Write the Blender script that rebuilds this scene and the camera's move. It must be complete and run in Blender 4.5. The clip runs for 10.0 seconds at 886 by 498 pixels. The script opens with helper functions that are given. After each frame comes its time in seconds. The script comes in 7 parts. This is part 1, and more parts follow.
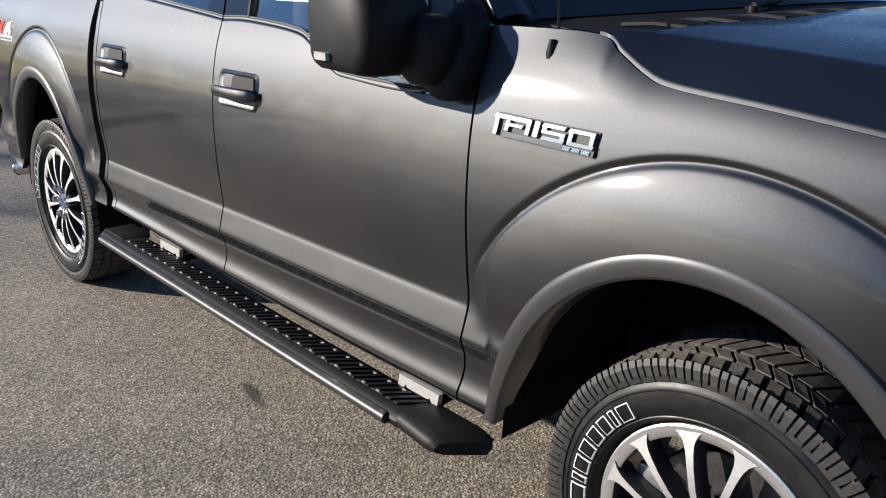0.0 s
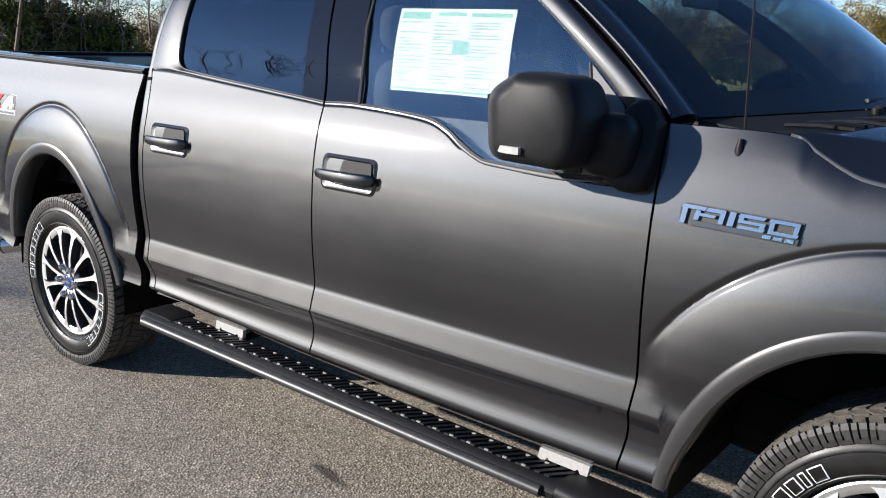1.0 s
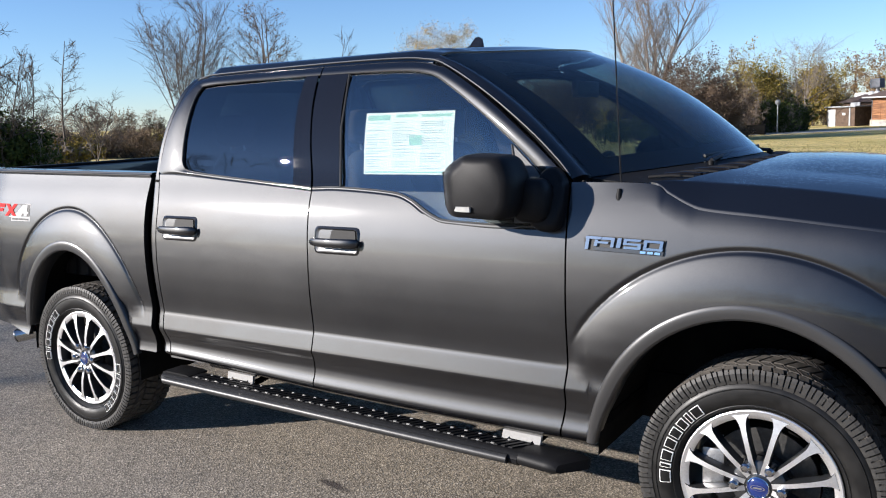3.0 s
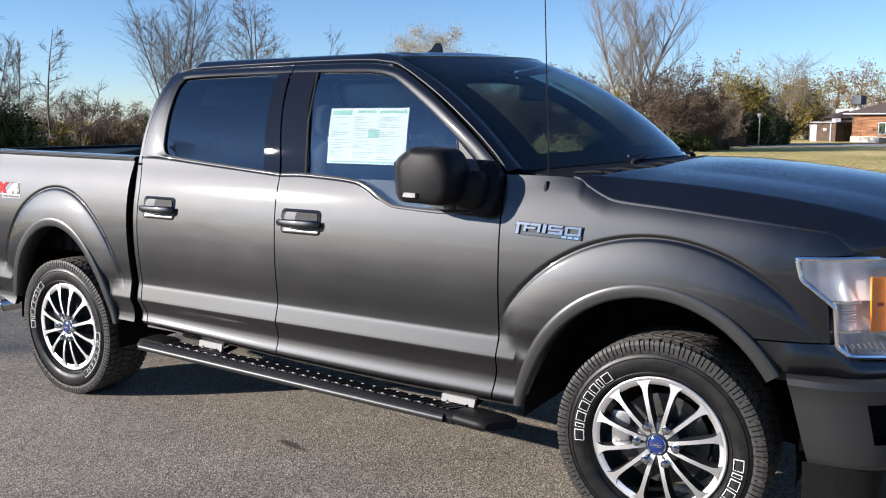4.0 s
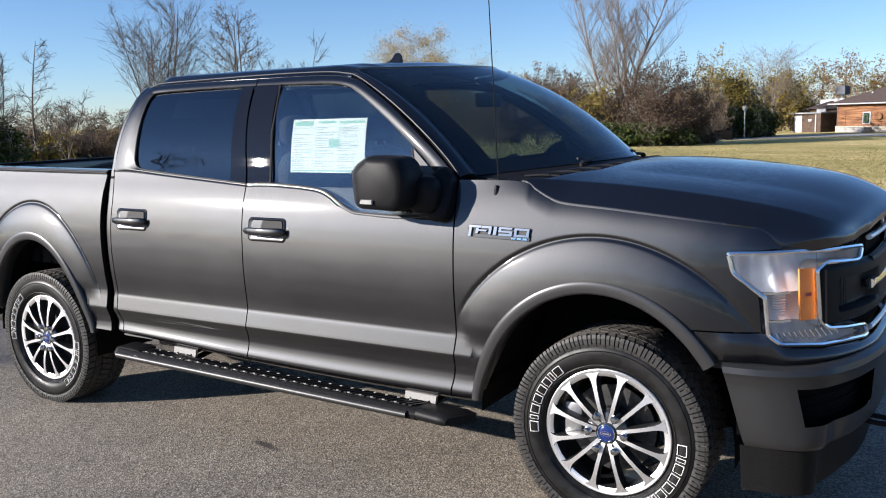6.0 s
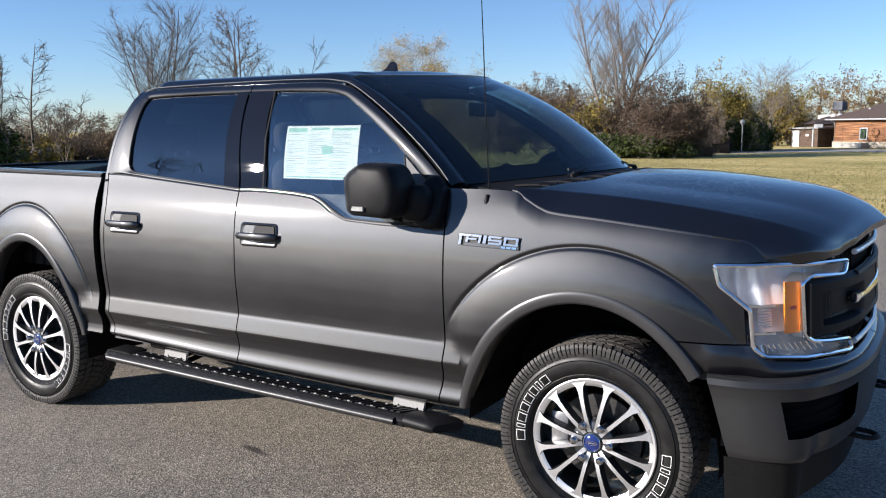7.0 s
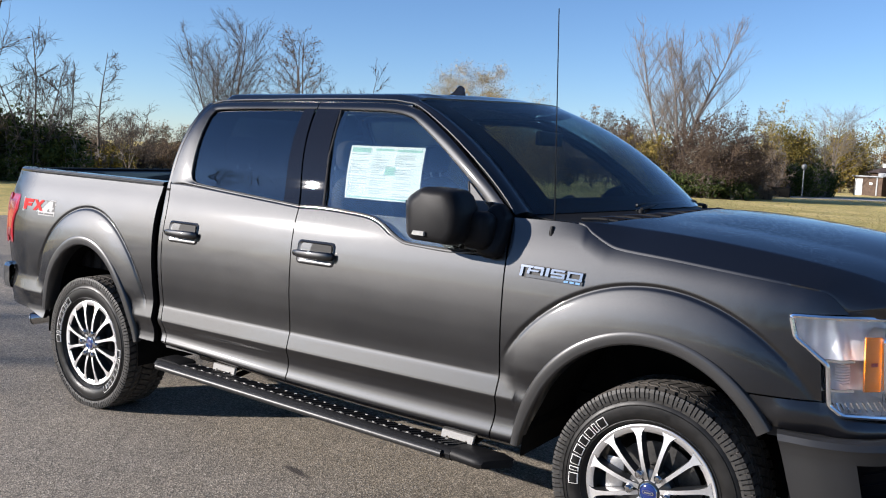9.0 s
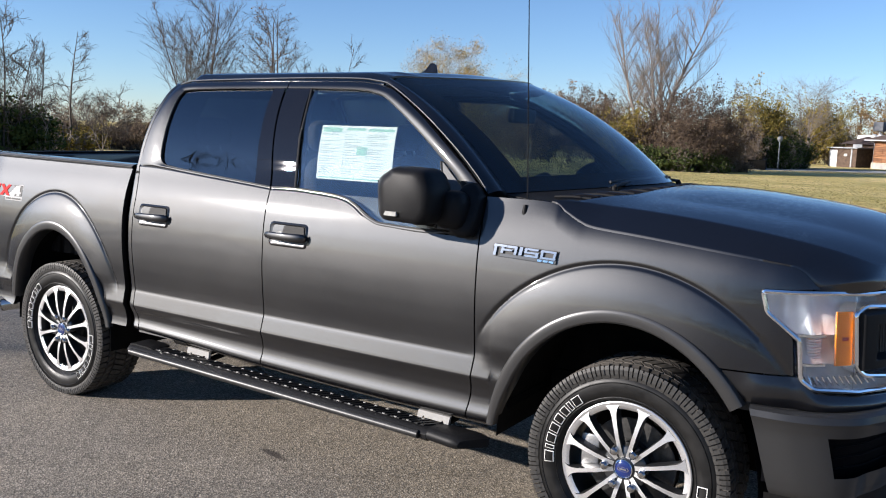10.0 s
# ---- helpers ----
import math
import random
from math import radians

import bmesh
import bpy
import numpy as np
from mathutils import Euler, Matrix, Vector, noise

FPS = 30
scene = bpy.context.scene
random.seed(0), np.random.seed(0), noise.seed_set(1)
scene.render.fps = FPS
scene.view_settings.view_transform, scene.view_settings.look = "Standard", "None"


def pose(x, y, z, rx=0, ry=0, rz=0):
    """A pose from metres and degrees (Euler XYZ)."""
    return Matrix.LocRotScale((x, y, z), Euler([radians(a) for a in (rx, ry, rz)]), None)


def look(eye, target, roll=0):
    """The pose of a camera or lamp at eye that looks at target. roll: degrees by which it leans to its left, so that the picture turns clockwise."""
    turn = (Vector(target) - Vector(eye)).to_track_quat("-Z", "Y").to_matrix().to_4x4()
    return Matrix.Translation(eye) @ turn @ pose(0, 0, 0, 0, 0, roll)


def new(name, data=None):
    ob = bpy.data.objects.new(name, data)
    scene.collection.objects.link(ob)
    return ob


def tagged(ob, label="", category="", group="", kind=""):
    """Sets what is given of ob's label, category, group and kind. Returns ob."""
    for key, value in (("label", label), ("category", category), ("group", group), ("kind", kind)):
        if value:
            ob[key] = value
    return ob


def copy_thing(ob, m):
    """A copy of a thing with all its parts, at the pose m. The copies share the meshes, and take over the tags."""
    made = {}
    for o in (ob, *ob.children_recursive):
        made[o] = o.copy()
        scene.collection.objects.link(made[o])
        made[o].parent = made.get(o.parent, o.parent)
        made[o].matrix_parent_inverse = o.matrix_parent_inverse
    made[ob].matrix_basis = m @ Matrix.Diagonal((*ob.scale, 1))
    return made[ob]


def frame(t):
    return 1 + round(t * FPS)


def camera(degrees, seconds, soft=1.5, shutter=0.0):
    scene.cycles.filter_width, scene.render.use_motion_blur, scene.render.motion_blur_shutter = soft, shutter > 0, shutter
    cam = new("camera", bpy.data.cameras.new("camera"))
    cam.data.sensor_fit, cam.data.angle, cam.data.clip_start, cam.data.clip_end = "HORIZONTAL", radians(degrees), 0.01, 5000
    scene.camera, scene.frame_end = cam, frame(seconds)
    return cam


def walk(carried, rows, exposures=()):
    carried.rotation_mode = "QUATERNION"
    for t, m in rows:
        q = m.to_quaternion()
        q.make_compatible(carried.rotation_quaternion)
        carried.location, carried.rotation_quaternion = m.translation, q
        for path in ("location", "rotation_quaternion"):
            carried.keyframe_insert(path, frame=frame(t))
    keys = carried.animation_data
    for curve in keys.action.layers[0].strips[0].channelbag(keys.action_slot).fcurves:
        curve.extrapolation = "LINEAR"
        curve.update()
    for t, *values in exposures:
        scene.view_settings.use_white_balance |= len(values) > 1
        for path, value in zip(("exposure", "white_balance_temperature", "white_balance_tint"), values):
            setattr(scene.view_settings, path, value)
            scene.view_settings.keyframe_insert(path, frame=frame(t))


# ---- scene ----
cam = camera(54.8, 10.0, 1.1)
PATH = [
    (0, (0.74, -2.384, 1.559), (-0.656, -1.093, 0.939), 0.8),
    (0.5, (0.355, -2.662, 1.578), (-0.988, -1.26, 1.096), -3.0),
    (1, (0.207, -3.008, 1.63), (-0.978, -1.47, 1.152), 2.2),
    (1.5, (0.202, -3.272, 1.600), (-0.585, -1.498, 1.120), 5.6),
    (2, (0.375, -3.489, 1.625), (-0.394, -1.706, 1.147), 1.9),
    (2.5, (0.498, -3.695, 1.672), (-0.542, -2.031, 1.290), -2.5),
    (2.7, (0.540, -3.740, 1.692), (-0.529, -2.080, 1.375), -2.6),
    (3.8, (0.844, -4.086, 1.678), (-0.188, -2.4, 1.371), 0.0),
    (4, (0.951, -4.112, 1.669), (-0.079, -2.424, 1.369), 0.0),
    (4.5, (1.132, -4.143, 1.708), (0.115, -2.449, 1.397), -1.5),
    (5, (1.163, -4.178, 1.712), (0.149, -2.484, 1.392), -1.7),
    (5.5, (1.152, -4.17, 1.704), (0.137, -2.474, 1.393), -1.7),
    (7, (1.202, -4.176, 1.704), (0.194, -2.472, 1.424), -0.5),
    (7.5, (1.17, -4.188, 1.706), (0.166, -2.48, 1.435), 0.0),
    (8, (1.12, -4.181, 1.69), (0.113, -2.474, 1.423), 0.5),
    (8.5, (1.096, -4.159, 1.688), (-0.016, -2.512, 1.462), 2.4),
    (9, (1.105, -4.118, 1.698), (-0.004, -2.468, 1.477), 2.6),
    (9.5, (1.114, -4.089, 1.706), (0.012, -2.435, 1.487), 2.0),
    (10, (1.112, -4.079, 1.71), (0.048, -2.407, 1.437), 1.9),
]
walk(cam, [(t, look(eye, target, roll)) for t, eye, target, roll in PATH], [(0, 1.04, 5850, 12), (0.6, 1.15, 5700, 12), (1, 1.22, 5640, 12), (1.5, 1.13, 5640, 12), (2, 1.10, 5640, 12), (2.5, 1.11, 5640, 13), (4.5, 1.05, 5660, 14), (7, 1.00, 5660, 14), (10, 1.00, 5700, 14)])

# ---- world, sun, exposure ----
SUN_WAY = Vector((-0.679, -0.668, 0.307)).normalized()      # from the place towards the sun
world = bpy.data.worlds.new("world")
scene.world = world
world.use_nodes = True
wn = world.node_tree.nodes
sky = wn.new("ShaderNodeTexSky")
sky.sky_type = "NISHITA"
sky.sun_disc = False
sky.sun_elevation = math.asin(SUN_WAY.z)
sky.sun_rotation = math.atan2(SUN_WAY.x, SUN_WAY.y)
sky.air_density, sky.dust_density, sky.ozone_density = 0.80, 0.03, 3.0
world.node_tree.links.new(sky.outputs[0], wn["Background"].inputs[0])
wn["Background"].inputs[1].default_value = 0.071

sun = new("sun", bpy.data.lights.new("sun", "SUN"))
sun.data.energy, sun.data.angle, sun.data.color = 5.0, radians(0.53), (1.0, 0.875, 0.70)
sun.matrix_world = look(SUN_WAY * 60, (0, 0, 0))


# ---- building helpers ----
def part(name, bm, material, parent=None, label="", smooth=True, angle=40, fix=True):
    """Links a bmesh, or (verts, faces), as one mesh object under a thing or a part."""
    me = bpy.data.meshes.new(name)
    if isinstance(bm, tuple):
        me.from_pydata([tuple(v) for v in bm[0]], [], [tuple(f) for f in bm[1]])
        if fix:
            b = bmesh.new()
            b.from_mesh(me)
            bmesh.ops.recalc_face_normals(b, faces=b.faces[:])
            b.to_mesh(me)
            b.free()
    else:
        if fix:
            bmesh.ops.recalc_face_normals(bm, faces=bm.faces[:])
        bm.to_mesh(me)
        bm.free()
    mats = material if isinstance(material, (list, tuple)) else [material]
    for m in mats:
        me.materials.append(m)
    if smooth:
        me.shade_smooth()
        me.set_sharp_from_angle(angle=radians(angle))
    ob = new(name, me)
    if parent is not None:
        ob.parent = parent
    if label:
        tagged(ob, label)
    return ob


def thing(name, label, category, group="", at=(0, 0, 0)):
    ob = new(name)
    ob.location = at
    return tagged(ob, label, category, group)


def join(*meshes):
    """Several (verts, faces) as one."""
    vs, fs, n = [], [], 0
    for v, f in meshes:
        vs.extend([tuple(p) for p in v])
        fs.extend([tuple(i + n for i in g) for g in f])
        n += len(v)
    return vs, fs


def grid(fn, nu, nv):
    """A sheet of points fn(u, v)."""
    vs = [fn(i / nu, j / nv) for i in range(nu + 1) for j in range(nv + 1)]
    k = nv + 1
    fs = [(i * k + j, (i + 1) * k + j, (i + 1) * k + j + 1, i * k + j + 1) for i in range(nu) for j in range(nv)]
    return vs, fs


def flanged(sheet, nu, nv, shift):
    """A sheet from grid() with its border turned inwards by shift, as pressed steel is."""
    vs, fs = list(sheet[0]), list(sheet[1])
    k = nv + 1
    rim = [i * k for i in range(nu + 1)] + [nu * k + j for j in range(1, nv + 1)]
    rim += [i * k + nv for i in range(nu - 1, -1, -1)] + [j for j in range(nv - 1, 0, -1)]
    n = len(vs)
    vs += [tuple(np.add(vs[i], shift)) for i in rim]
    m = len(rim)
    fs += [(rim[i], rim[(i + 1) % m], n + (i + 1) % m, n + i) for i in range(m)]
    return vs, fs


def mirrored(sheet):
    return [(x, -y, z) for x, y, z in sheet[0]], [tuple(reversed(f)) for f in sheet[1]]


def box(x0, x1, y0, y1, z0, z1, bevel=0.0, seg=2):
    """A box with rounded edges, as a bmesh."""
    bm = bmesh.new()
    bmesh.ops.create_cube(bm, size=1)
    for v in bm.verts:
        v.co = ((x0 + x1) / 2 + v.co.x * (x1 - x0), (y0 + y1) / 2 + v.co.y * (y1 - y0), (z0 + z1) / 2 + v.co.z * (z1 - z0))
    if bevel:
        bmesh.ops.bevel(bm, geom=bm.edges[:], offset=bevel, segments=seg, profile=0.6, affect="EDGES")
    return bm


def lathe(profile, n=48, closed=False):
    """A ring or dish round the y axis from (radius, y) pairs."""
    vs, fs, k = [], [], len(profile)
    for i in range(n):
        a = 2 * math.pi * i / n
        vs += [(r * math.cos(a), y, r * math.sin(a)) for r, y in profile]
    for i in range(n):
        for j in range(k if closed else k - 1):
            fs.append((i * k + j, ((i + 1) % n) * k + j, ((i + 1) % n) * k + (j + 1) % k, i * k + (j + 1) % k))
    return vs, fs


def tube(points, radius, n=8, flat=1.0):
    """A round bar along points; radius may be a list."""
    pts = [Vector(p) for p in points]
    rs = radius if isinstance(radius, (list, tuple)) else [radius] * len(pts)
    vs, fs = [], []
    for i, p in enumerate(pts):
        d = (pts[min(i + 1, len(pts) - 1)] - pts[max(i - 1, 0)]).normalized()
        a = d.cross(Vector((0, 0, 1)))
        a = a.normalized() if a.length > 1e-3 else Vector((1, 0, 0))
        b = a.cross(d).normalized()
        vs += [tuple(p + rs[i] * (math.cos(t) * a + flat * math.sin(t) * b)) for t in (2 * math.pi * q / n for q in range(n))]
    for i in range(len(pts) - 1):
        fs += [(i * n + q, i * n + (q + 1) % n, (i + 1) * n + (q + 1) % n, (i + 1) * n + q) for q in range(n)]
    fs += [tuple(range(n)), tuple(range((len(pts) - 1) * n, len(pts) * n))]
    return vs, fs


def prism(outline, y0, y1):
    """A plate with an (x, z) outline between two y."""
    n = len(outline)
    vs = [(x, y0, z) for x, z in outline] + [(x, y1, z) for x, z in outline]
    fs = [tuple(range(n)), tuple(range(2 * n - 1, n - 1, -1))] + [(i, (i + 1) % n, n + (i + 1) % n, n + i) for i in range(n)]
    return vs, fs


def rounded(outline, r, seg=4):
    """An outline with its corners rounded off."""
    out, n = [], len(outline)
    for i in range(n):
        p, a, b = (Vector(outline[(i + k) % n]) for k in (0, -1, 1))
        da, db = (a - p), (b - p)
        q = min(r, da.length * 0.45, db.length * 0.45)
        s, e = p + da.normalized() * q, p + db.normalized() * q
        out += [tuple((1 - t) ** 2 * s + 2 * t * (1 - t) * p + t * t * e) for t in (k / seg for k in range(seg + 1))]
    return out


def curve(points, n):
    """n + 1 points on a smooth curve through the given ones (Catmull-Rom)."""
    p = np.array(points, float)
    p = np.vstack([2 * p[0] - p[1], p, 2 * p[-1] - p[-2]])
    out = []
    for t in np.linspace(0, len(p) - 3 - 1e-9, n + 1):
        i = int(t)
        f, (a, b, c, d) = t - i, p[i:i + 4]
        out.append(0.5 * (2 * b + (c - a) * f + (2 * a - 5 * b + 4 * c - d) * f * f + (3 * b - a - 3 * c + d) * f ** 3))
    return np.array(out)


# ---- materials ----
def material(name, color, rough=0.5, metal=0.0, **more):
    """A Principled material; returns it with its node tree's makers."""
    m = bpy.data.materials.new(name)
    m.use_nodes = True
    b = m.node_tree.nodes["Principled BSDF"]
    b.inputs["Base Color"].default_value = (*color, 1)
    b.inputs["Roughness"].default_value = rough
    b.inputs["Metallic"].default_value = metal
    for key, value in more.items():
        b.inputs[key.replace("_", " ")].default_value = value
    return m


def nodes_of(m):
    t = m.node_tree
    return t, t.nodes, t.links, t.nodes["Principled BSDF"]


def tex(m, kind, scale, coord="Object", **more):
    """A texture node on the material's object coordinates (metres)."""
    t, n, l, _ = nodes_of(m)
    c = n.new("ShaderNodeTexCoord")
    x = n.new("ShaderNodeTex" + kind)
    l.new(c.outputs[coord], x.inputs["Vector"])
    x.inputs["Scale"].default_value = scale
    for key, value in more.items():
        x.inputs[key].default_value = value
    return x


def ramp(m, out, stops):
    t, n, l, _ = nodes_of(m)
    r = n.new("ShaderNodeValToRGB")
    l.new(out, r.inputs[0])
    e = r.color_ramp.elements
    while len(e) < len(stops):
        e.new(0.5)
    for el, (pos, col) in zip(e, stops):
        el.position, el.color = pos, (*col, 1) if len(col) == 3 else col
    return r.outputs[0]


def grey(v):
    return (v, v, v)


def mixed(m, a, b, fac, mode="MIX"):
    t, n, l, _ = nodes_of(m)
    x = n.new("ShaderNodeMix")
    x.data_type, x.blend_type = "RGBA", mode
    for socket, value in ((x.inputs[0], fac), (x.inputs[6], a), (x.inputs[7], b)):
        if hasattr(value, "is_linked"):
            l.new(value, socket)
        else:
            socket.default_value = value if isinstance(value, float) else (*value, 1)
    return x.outputs[2]


def bump(m, out, strength, distance=0.01, onto="Normal"):
    t, n, l, b = nodes_of(m)
    x = n.new("ShaderNodeBump")
    x.inputs["Strength"].default_value, x.inputs["Distance"].default_value = strength, distance
    l.new(out, x.inputs["Height"])
    if b.inputs["Normal"].is_linked:
        l.new(b.inputs["Normal"].links[0].from_socket, x.inputs["Normal"])
    l.new(x.outputs[0], b.inputs[onto])


def set_color(m, out):
    t, n, l, b = nodes_of(m)
    l.new(out, b.inputs["Base Color"])


def set_rough(m, out):
    t, n, l, b = nodes_of(m)
    l.new(out, b.inputs["Roughness"])


def simple(name, a, b, scale, rough=0.5, metal=0.0, detail=4.0, bumps=0.0, dist=0.004, **more):
    """A material with two shades in a noise, and grain."""
    m = material(name, a, rough, metal, **more)
    x = tex(m, "Noise", scale, Detail=detail, Roughness=0.6)
    set_color(m, ramp(m, x.outputs["Fac"], [(0.3, a), (0.7, b)]))
    if bumps:
        bump(m, x.outputs["Fac"], bumps, dist)
    return m


def paint_material():
    """A layer of metal flakes under a clear coat."""
    m = material("grey metallic paint", (0.004, 0.004, 0.005), 0.065, 0.0, IOR=1.54)
    t, n, l, b = nodes_of(m)
    flake = n.new("ShaderNodeBsdfAnisotropic")
    flake.name, flake.distribution = "flakes", "BECKMANN"
    fl = tex(m, "Voronoi", 900.0)
    dust = tex(m, "Noise", 3.0, Detail=6.0, Roughness=0.65)
    base = ramp(m, fl.outputs["Color"], [(0.0, (0.0285, 0.0287, 0.0289)), (1.0, (0.0425, 0.0430, 0.0433))])
    l.new(mixed(m, base, (0.041, 0.0415, 0.0420), ramp(m, dust.outputs["Fac"], [(0.4, grey(0.0)), (0.75, grey(0.5))])), flake.inputs["Color"])
    l.new(ramp(m, dust.outputs["Fac"], [(0.3, grey(0.465)), (0.8, grey(0.505))]), flake.inputs["Roughness"])
    both_layers = n.new("ShaderNodeAddShader")
    l.new(b.outputs[0], both_layers.inputs[0]), l.new(flake.outputs[0], both_layers.inputs[1])
    l.new(both_layers.outputs[0], n["Material Output"].inputs["Surface"])
    return m


PAINT = paint_material()


def wet_paint_material():
    """The same paint with beads of dew on it."""
    m = paint_material()
    m.name = "grey metallic paint with dew"
    t, n, l, b = nodes_of(m)
    v = tex(m, "Voronoi", 95.0, Randomness=1.0)
    s = tex(m, "Noise", 2.2, Detail=3.0)
    drops = ramp(m, v.outputs["Distance"], [(0.0, grey(1.0)), (0.32, grey(0.75)), (0.40, grey(0.0))])
    where = ramp(m, s.outputs["Fac"], [(0.46, grey(0.0)), (0.60, grey(1.0))])
    # beads stay on the level part of the panel
    geo, sep = n.new("ShaderNodeNewGeometry"), n.new("ShaderNodeSeparateXYZ")
    l.new(geo.outputs["True Normal"], sep.inputs[0])
    flat = ramp(m, sep.outputs["Z"], [(0.94, grey(0.0)), (0.98, grey(1.0))])
    y = n.new("ShaderNodeMath")
    y.operation = "MULTIPLY"
    l.new(where, y.inputs[0]), l.new(flat, y.inputs[1])
    x = n.new("ShaderNodeMath")
    x.operation = "MULTIPLY"
    l.new(drops, x.inputs[0]), l.new(y.outputs[0], x.inputs[1])
    k = n.new("ShaderNodeBump")
    k.inputs["Strength"].default_value, k.inputs["Distance"].default_value = 0.6, 0.002
    l.new(x.outputs[0], k.inputs["Height"])
    l.new(k.outputs[0], b.inputs["Normal"])
    return m


WET_PAINT = wet_paint_material()
FLARE = simple("grey paint of the flares", (0.042, 0.042, 0.043), (0.054, 0.0535, 0.0535), 700.0, 0.42, 0.6, Coat_Weight=0.6, Coat_Roughness=0.15)
PLASTIC = simple("black grained plastic", (0.005, 0.005, 0.0055), (0.011, 0.011, 0.012), 260.0, 0.5, bumps=0.25, dist=0.0008, Specular_IOR_Level=0.16)
GLOSS_BLACK = material("gloss black trim", (0.008, 0.008, 0.010), 0.008)
DARK_CHROME = material("dull polished steel", (0.42, 0.42, 0.41), 0.16, 1.0)
CUP = material("silver grey cup", (0.15, 0.15, 0.15), 0.42, 1.0)
BADGE = material("bright silver badge", (0.46, 0.455, 0.45), 0.17, 1.0)
FRIT = material("black printed border", (0.003, 0.003, 0.004), 0.6, Specular_IOR_Level=0.03)
BUMPER = simple("dark grey bumper paint", (0.024, 0.024, 0.025), (0.033, 0.033, 0.033), 700.0, 0.50, 0.45, Coat_Weight=0.35, Coat_Roughness=0.14)
DAM = simple("black dull plastic", (0.005, 0.005, 0.005), (0.010, 0.010, 0.010), 120.0, 0.6, Specular_IOR_Level=0.15)
STEP_RAIL = simple("satin grey step rail", (0.030, 0.030, 0.031), (0.048, 0.048, 0.048), 40.0, 0.42, 0.5)
STUD = simple("worn grey grip", (0.13, 0.13, 0.125), (0.20, 0.195, 0.19), 80.0, 0.5, 0.2)
SAIL = simple("mid grey grained plastic", (0.085, 0.085, 0.086), (0.13, 0.13, 0.13), 300.0, 0.6, bumps=0.3, dist=0.0008)
RUBBER = material("black rubber seal", (0.010, 0.010, 0.010), 0.6)
CHASSIS = simple("black chassis paint", (0.003, 0.003, 0.003), (0.008, 0.0075, 0.007), 14.0, 0.8, Specular_IOR_Level=0.1)
CHROME = material("chrome", (0.86, 0.87, 0.88), 0.06, 1.0)
SATIN = simple("machined aluminium", (0.74, 0.74, 0.75), (0.88, 0.88, 0.88), 120.0, 0.40, 1.0)
POCKET = material("dark grey wheel paint", (0.045, 0.047, 0.05), 0.32, 0.6, Coat_Weight=0.6)
STEEL = simple("bare steel", (0.30, 0.30, 0.30), (0.48, 0.475, 0.47), 60.0, 0.38, 0.9)
DISC = simple("dark brake disc iron", (0.05, 0.05, 0.05), (0.10, 0.098, 0.095), 60.0, 0.45, 0.8)
ZINC = simple("light grey cast bracket", (0.29, 0.285, 0.27), (0.37, 0.36, 0.345), 80.0, 0.55, 0.1, bumps=0.2)
WHITE_RUBBER = simple("white tyre lettering", (0.72, 0.72, 0.70), (0.82, 0.82, 0.80), 90.0, 0.6)
RED_LENS = material("red tail lamp lens", (0.36, 0.001, 0.012), 0.10, Coat_Weight=1.0, Coat_Roughness=0.02)
DARK_RED = material("deep red lens", (0.22, 0.006, 0.008), 0.10, Coat_Weight=1.0, Coat_Roughness=0.02)
AMBER = material("amber reflector", (0.80, 0.21, 0.002), 0.22, Coat_Weight=1.0, Coat_Roughness=0.03)
REFLECTOR = simple("bright lamp reflector", (0.64, 0.66, 0.69), (0.78, 0.80, 0.83), 24.0, 0.42, 0.5)
SIDE_LAMP = simple("clear side lamp", (0.26, 0.26, 0.25), (0.36, 0.36, 0.34), 40.0, 0.35)
BLUE = material("dark blue enamel", (0.010, 0.022, 0.12), 0.15, Coat_Weight=1.0)
RED_DECAL = material("red vinyl decal", (0.50, 0.004, 0.004), 0.6, Specular_IOR_Level=0.1)
BLACK_DECAL = material("black vinyl decal", (0.012, 0.012, 0.012), 0.6)
GREY_DECAL = material("silver vinyl decal", (0.30, 0.30, 0.30), 0.6)
CABIN = simple("charcoal cabin cloth", (0.022, 0.022, 0.024), (0.045, 0.045, 0.048), 180.0, 0.85, bumps=0.3, dist=0.001)
CABIN_PLASTIC = simple("dark grey cabin plastic", (0.018, 0.018, 0.019), (0.03, 0.03, 0.031), 90.0, 0.6)
HEADLINER = simple("grey headliner", (0.20, 0.20, 0.20), (0.26, 0.26, 0.255), 150.0, 0.9)
PAPER = simple("white paper", (0.50, 0.52, 0.50), (0.55, 0.57, 0.545), 9.0, 0.6)
GREEN_INK = material("pale green ink", (0.22, 0.38, 0.30), 0.6)
GREY_INK = material("grey ink", (0.30, 0.34, 0.32), 0.6)


def glass_material(name, tint, rough=0.0, ior=1.62):
    return material(name, tint, rough, 0.0, Transmission_Weight=1.0, IOR=ior)


GLASS = glass_material("clear window glass", (0.46, 0.53, 0.54), ior=2.25)
WINDSCREEN = glass_material("tinted windscreen glass", (0.42, 0.52, 0.54), ior=1.65)
PRIVACY = glass_material("dark privacy glass", (0.08, 0.10, 0.12), ior=2.05)
LENS = glass_material("clear lamp lens", (0.97, 0.98, 0.99), ior=1.42)


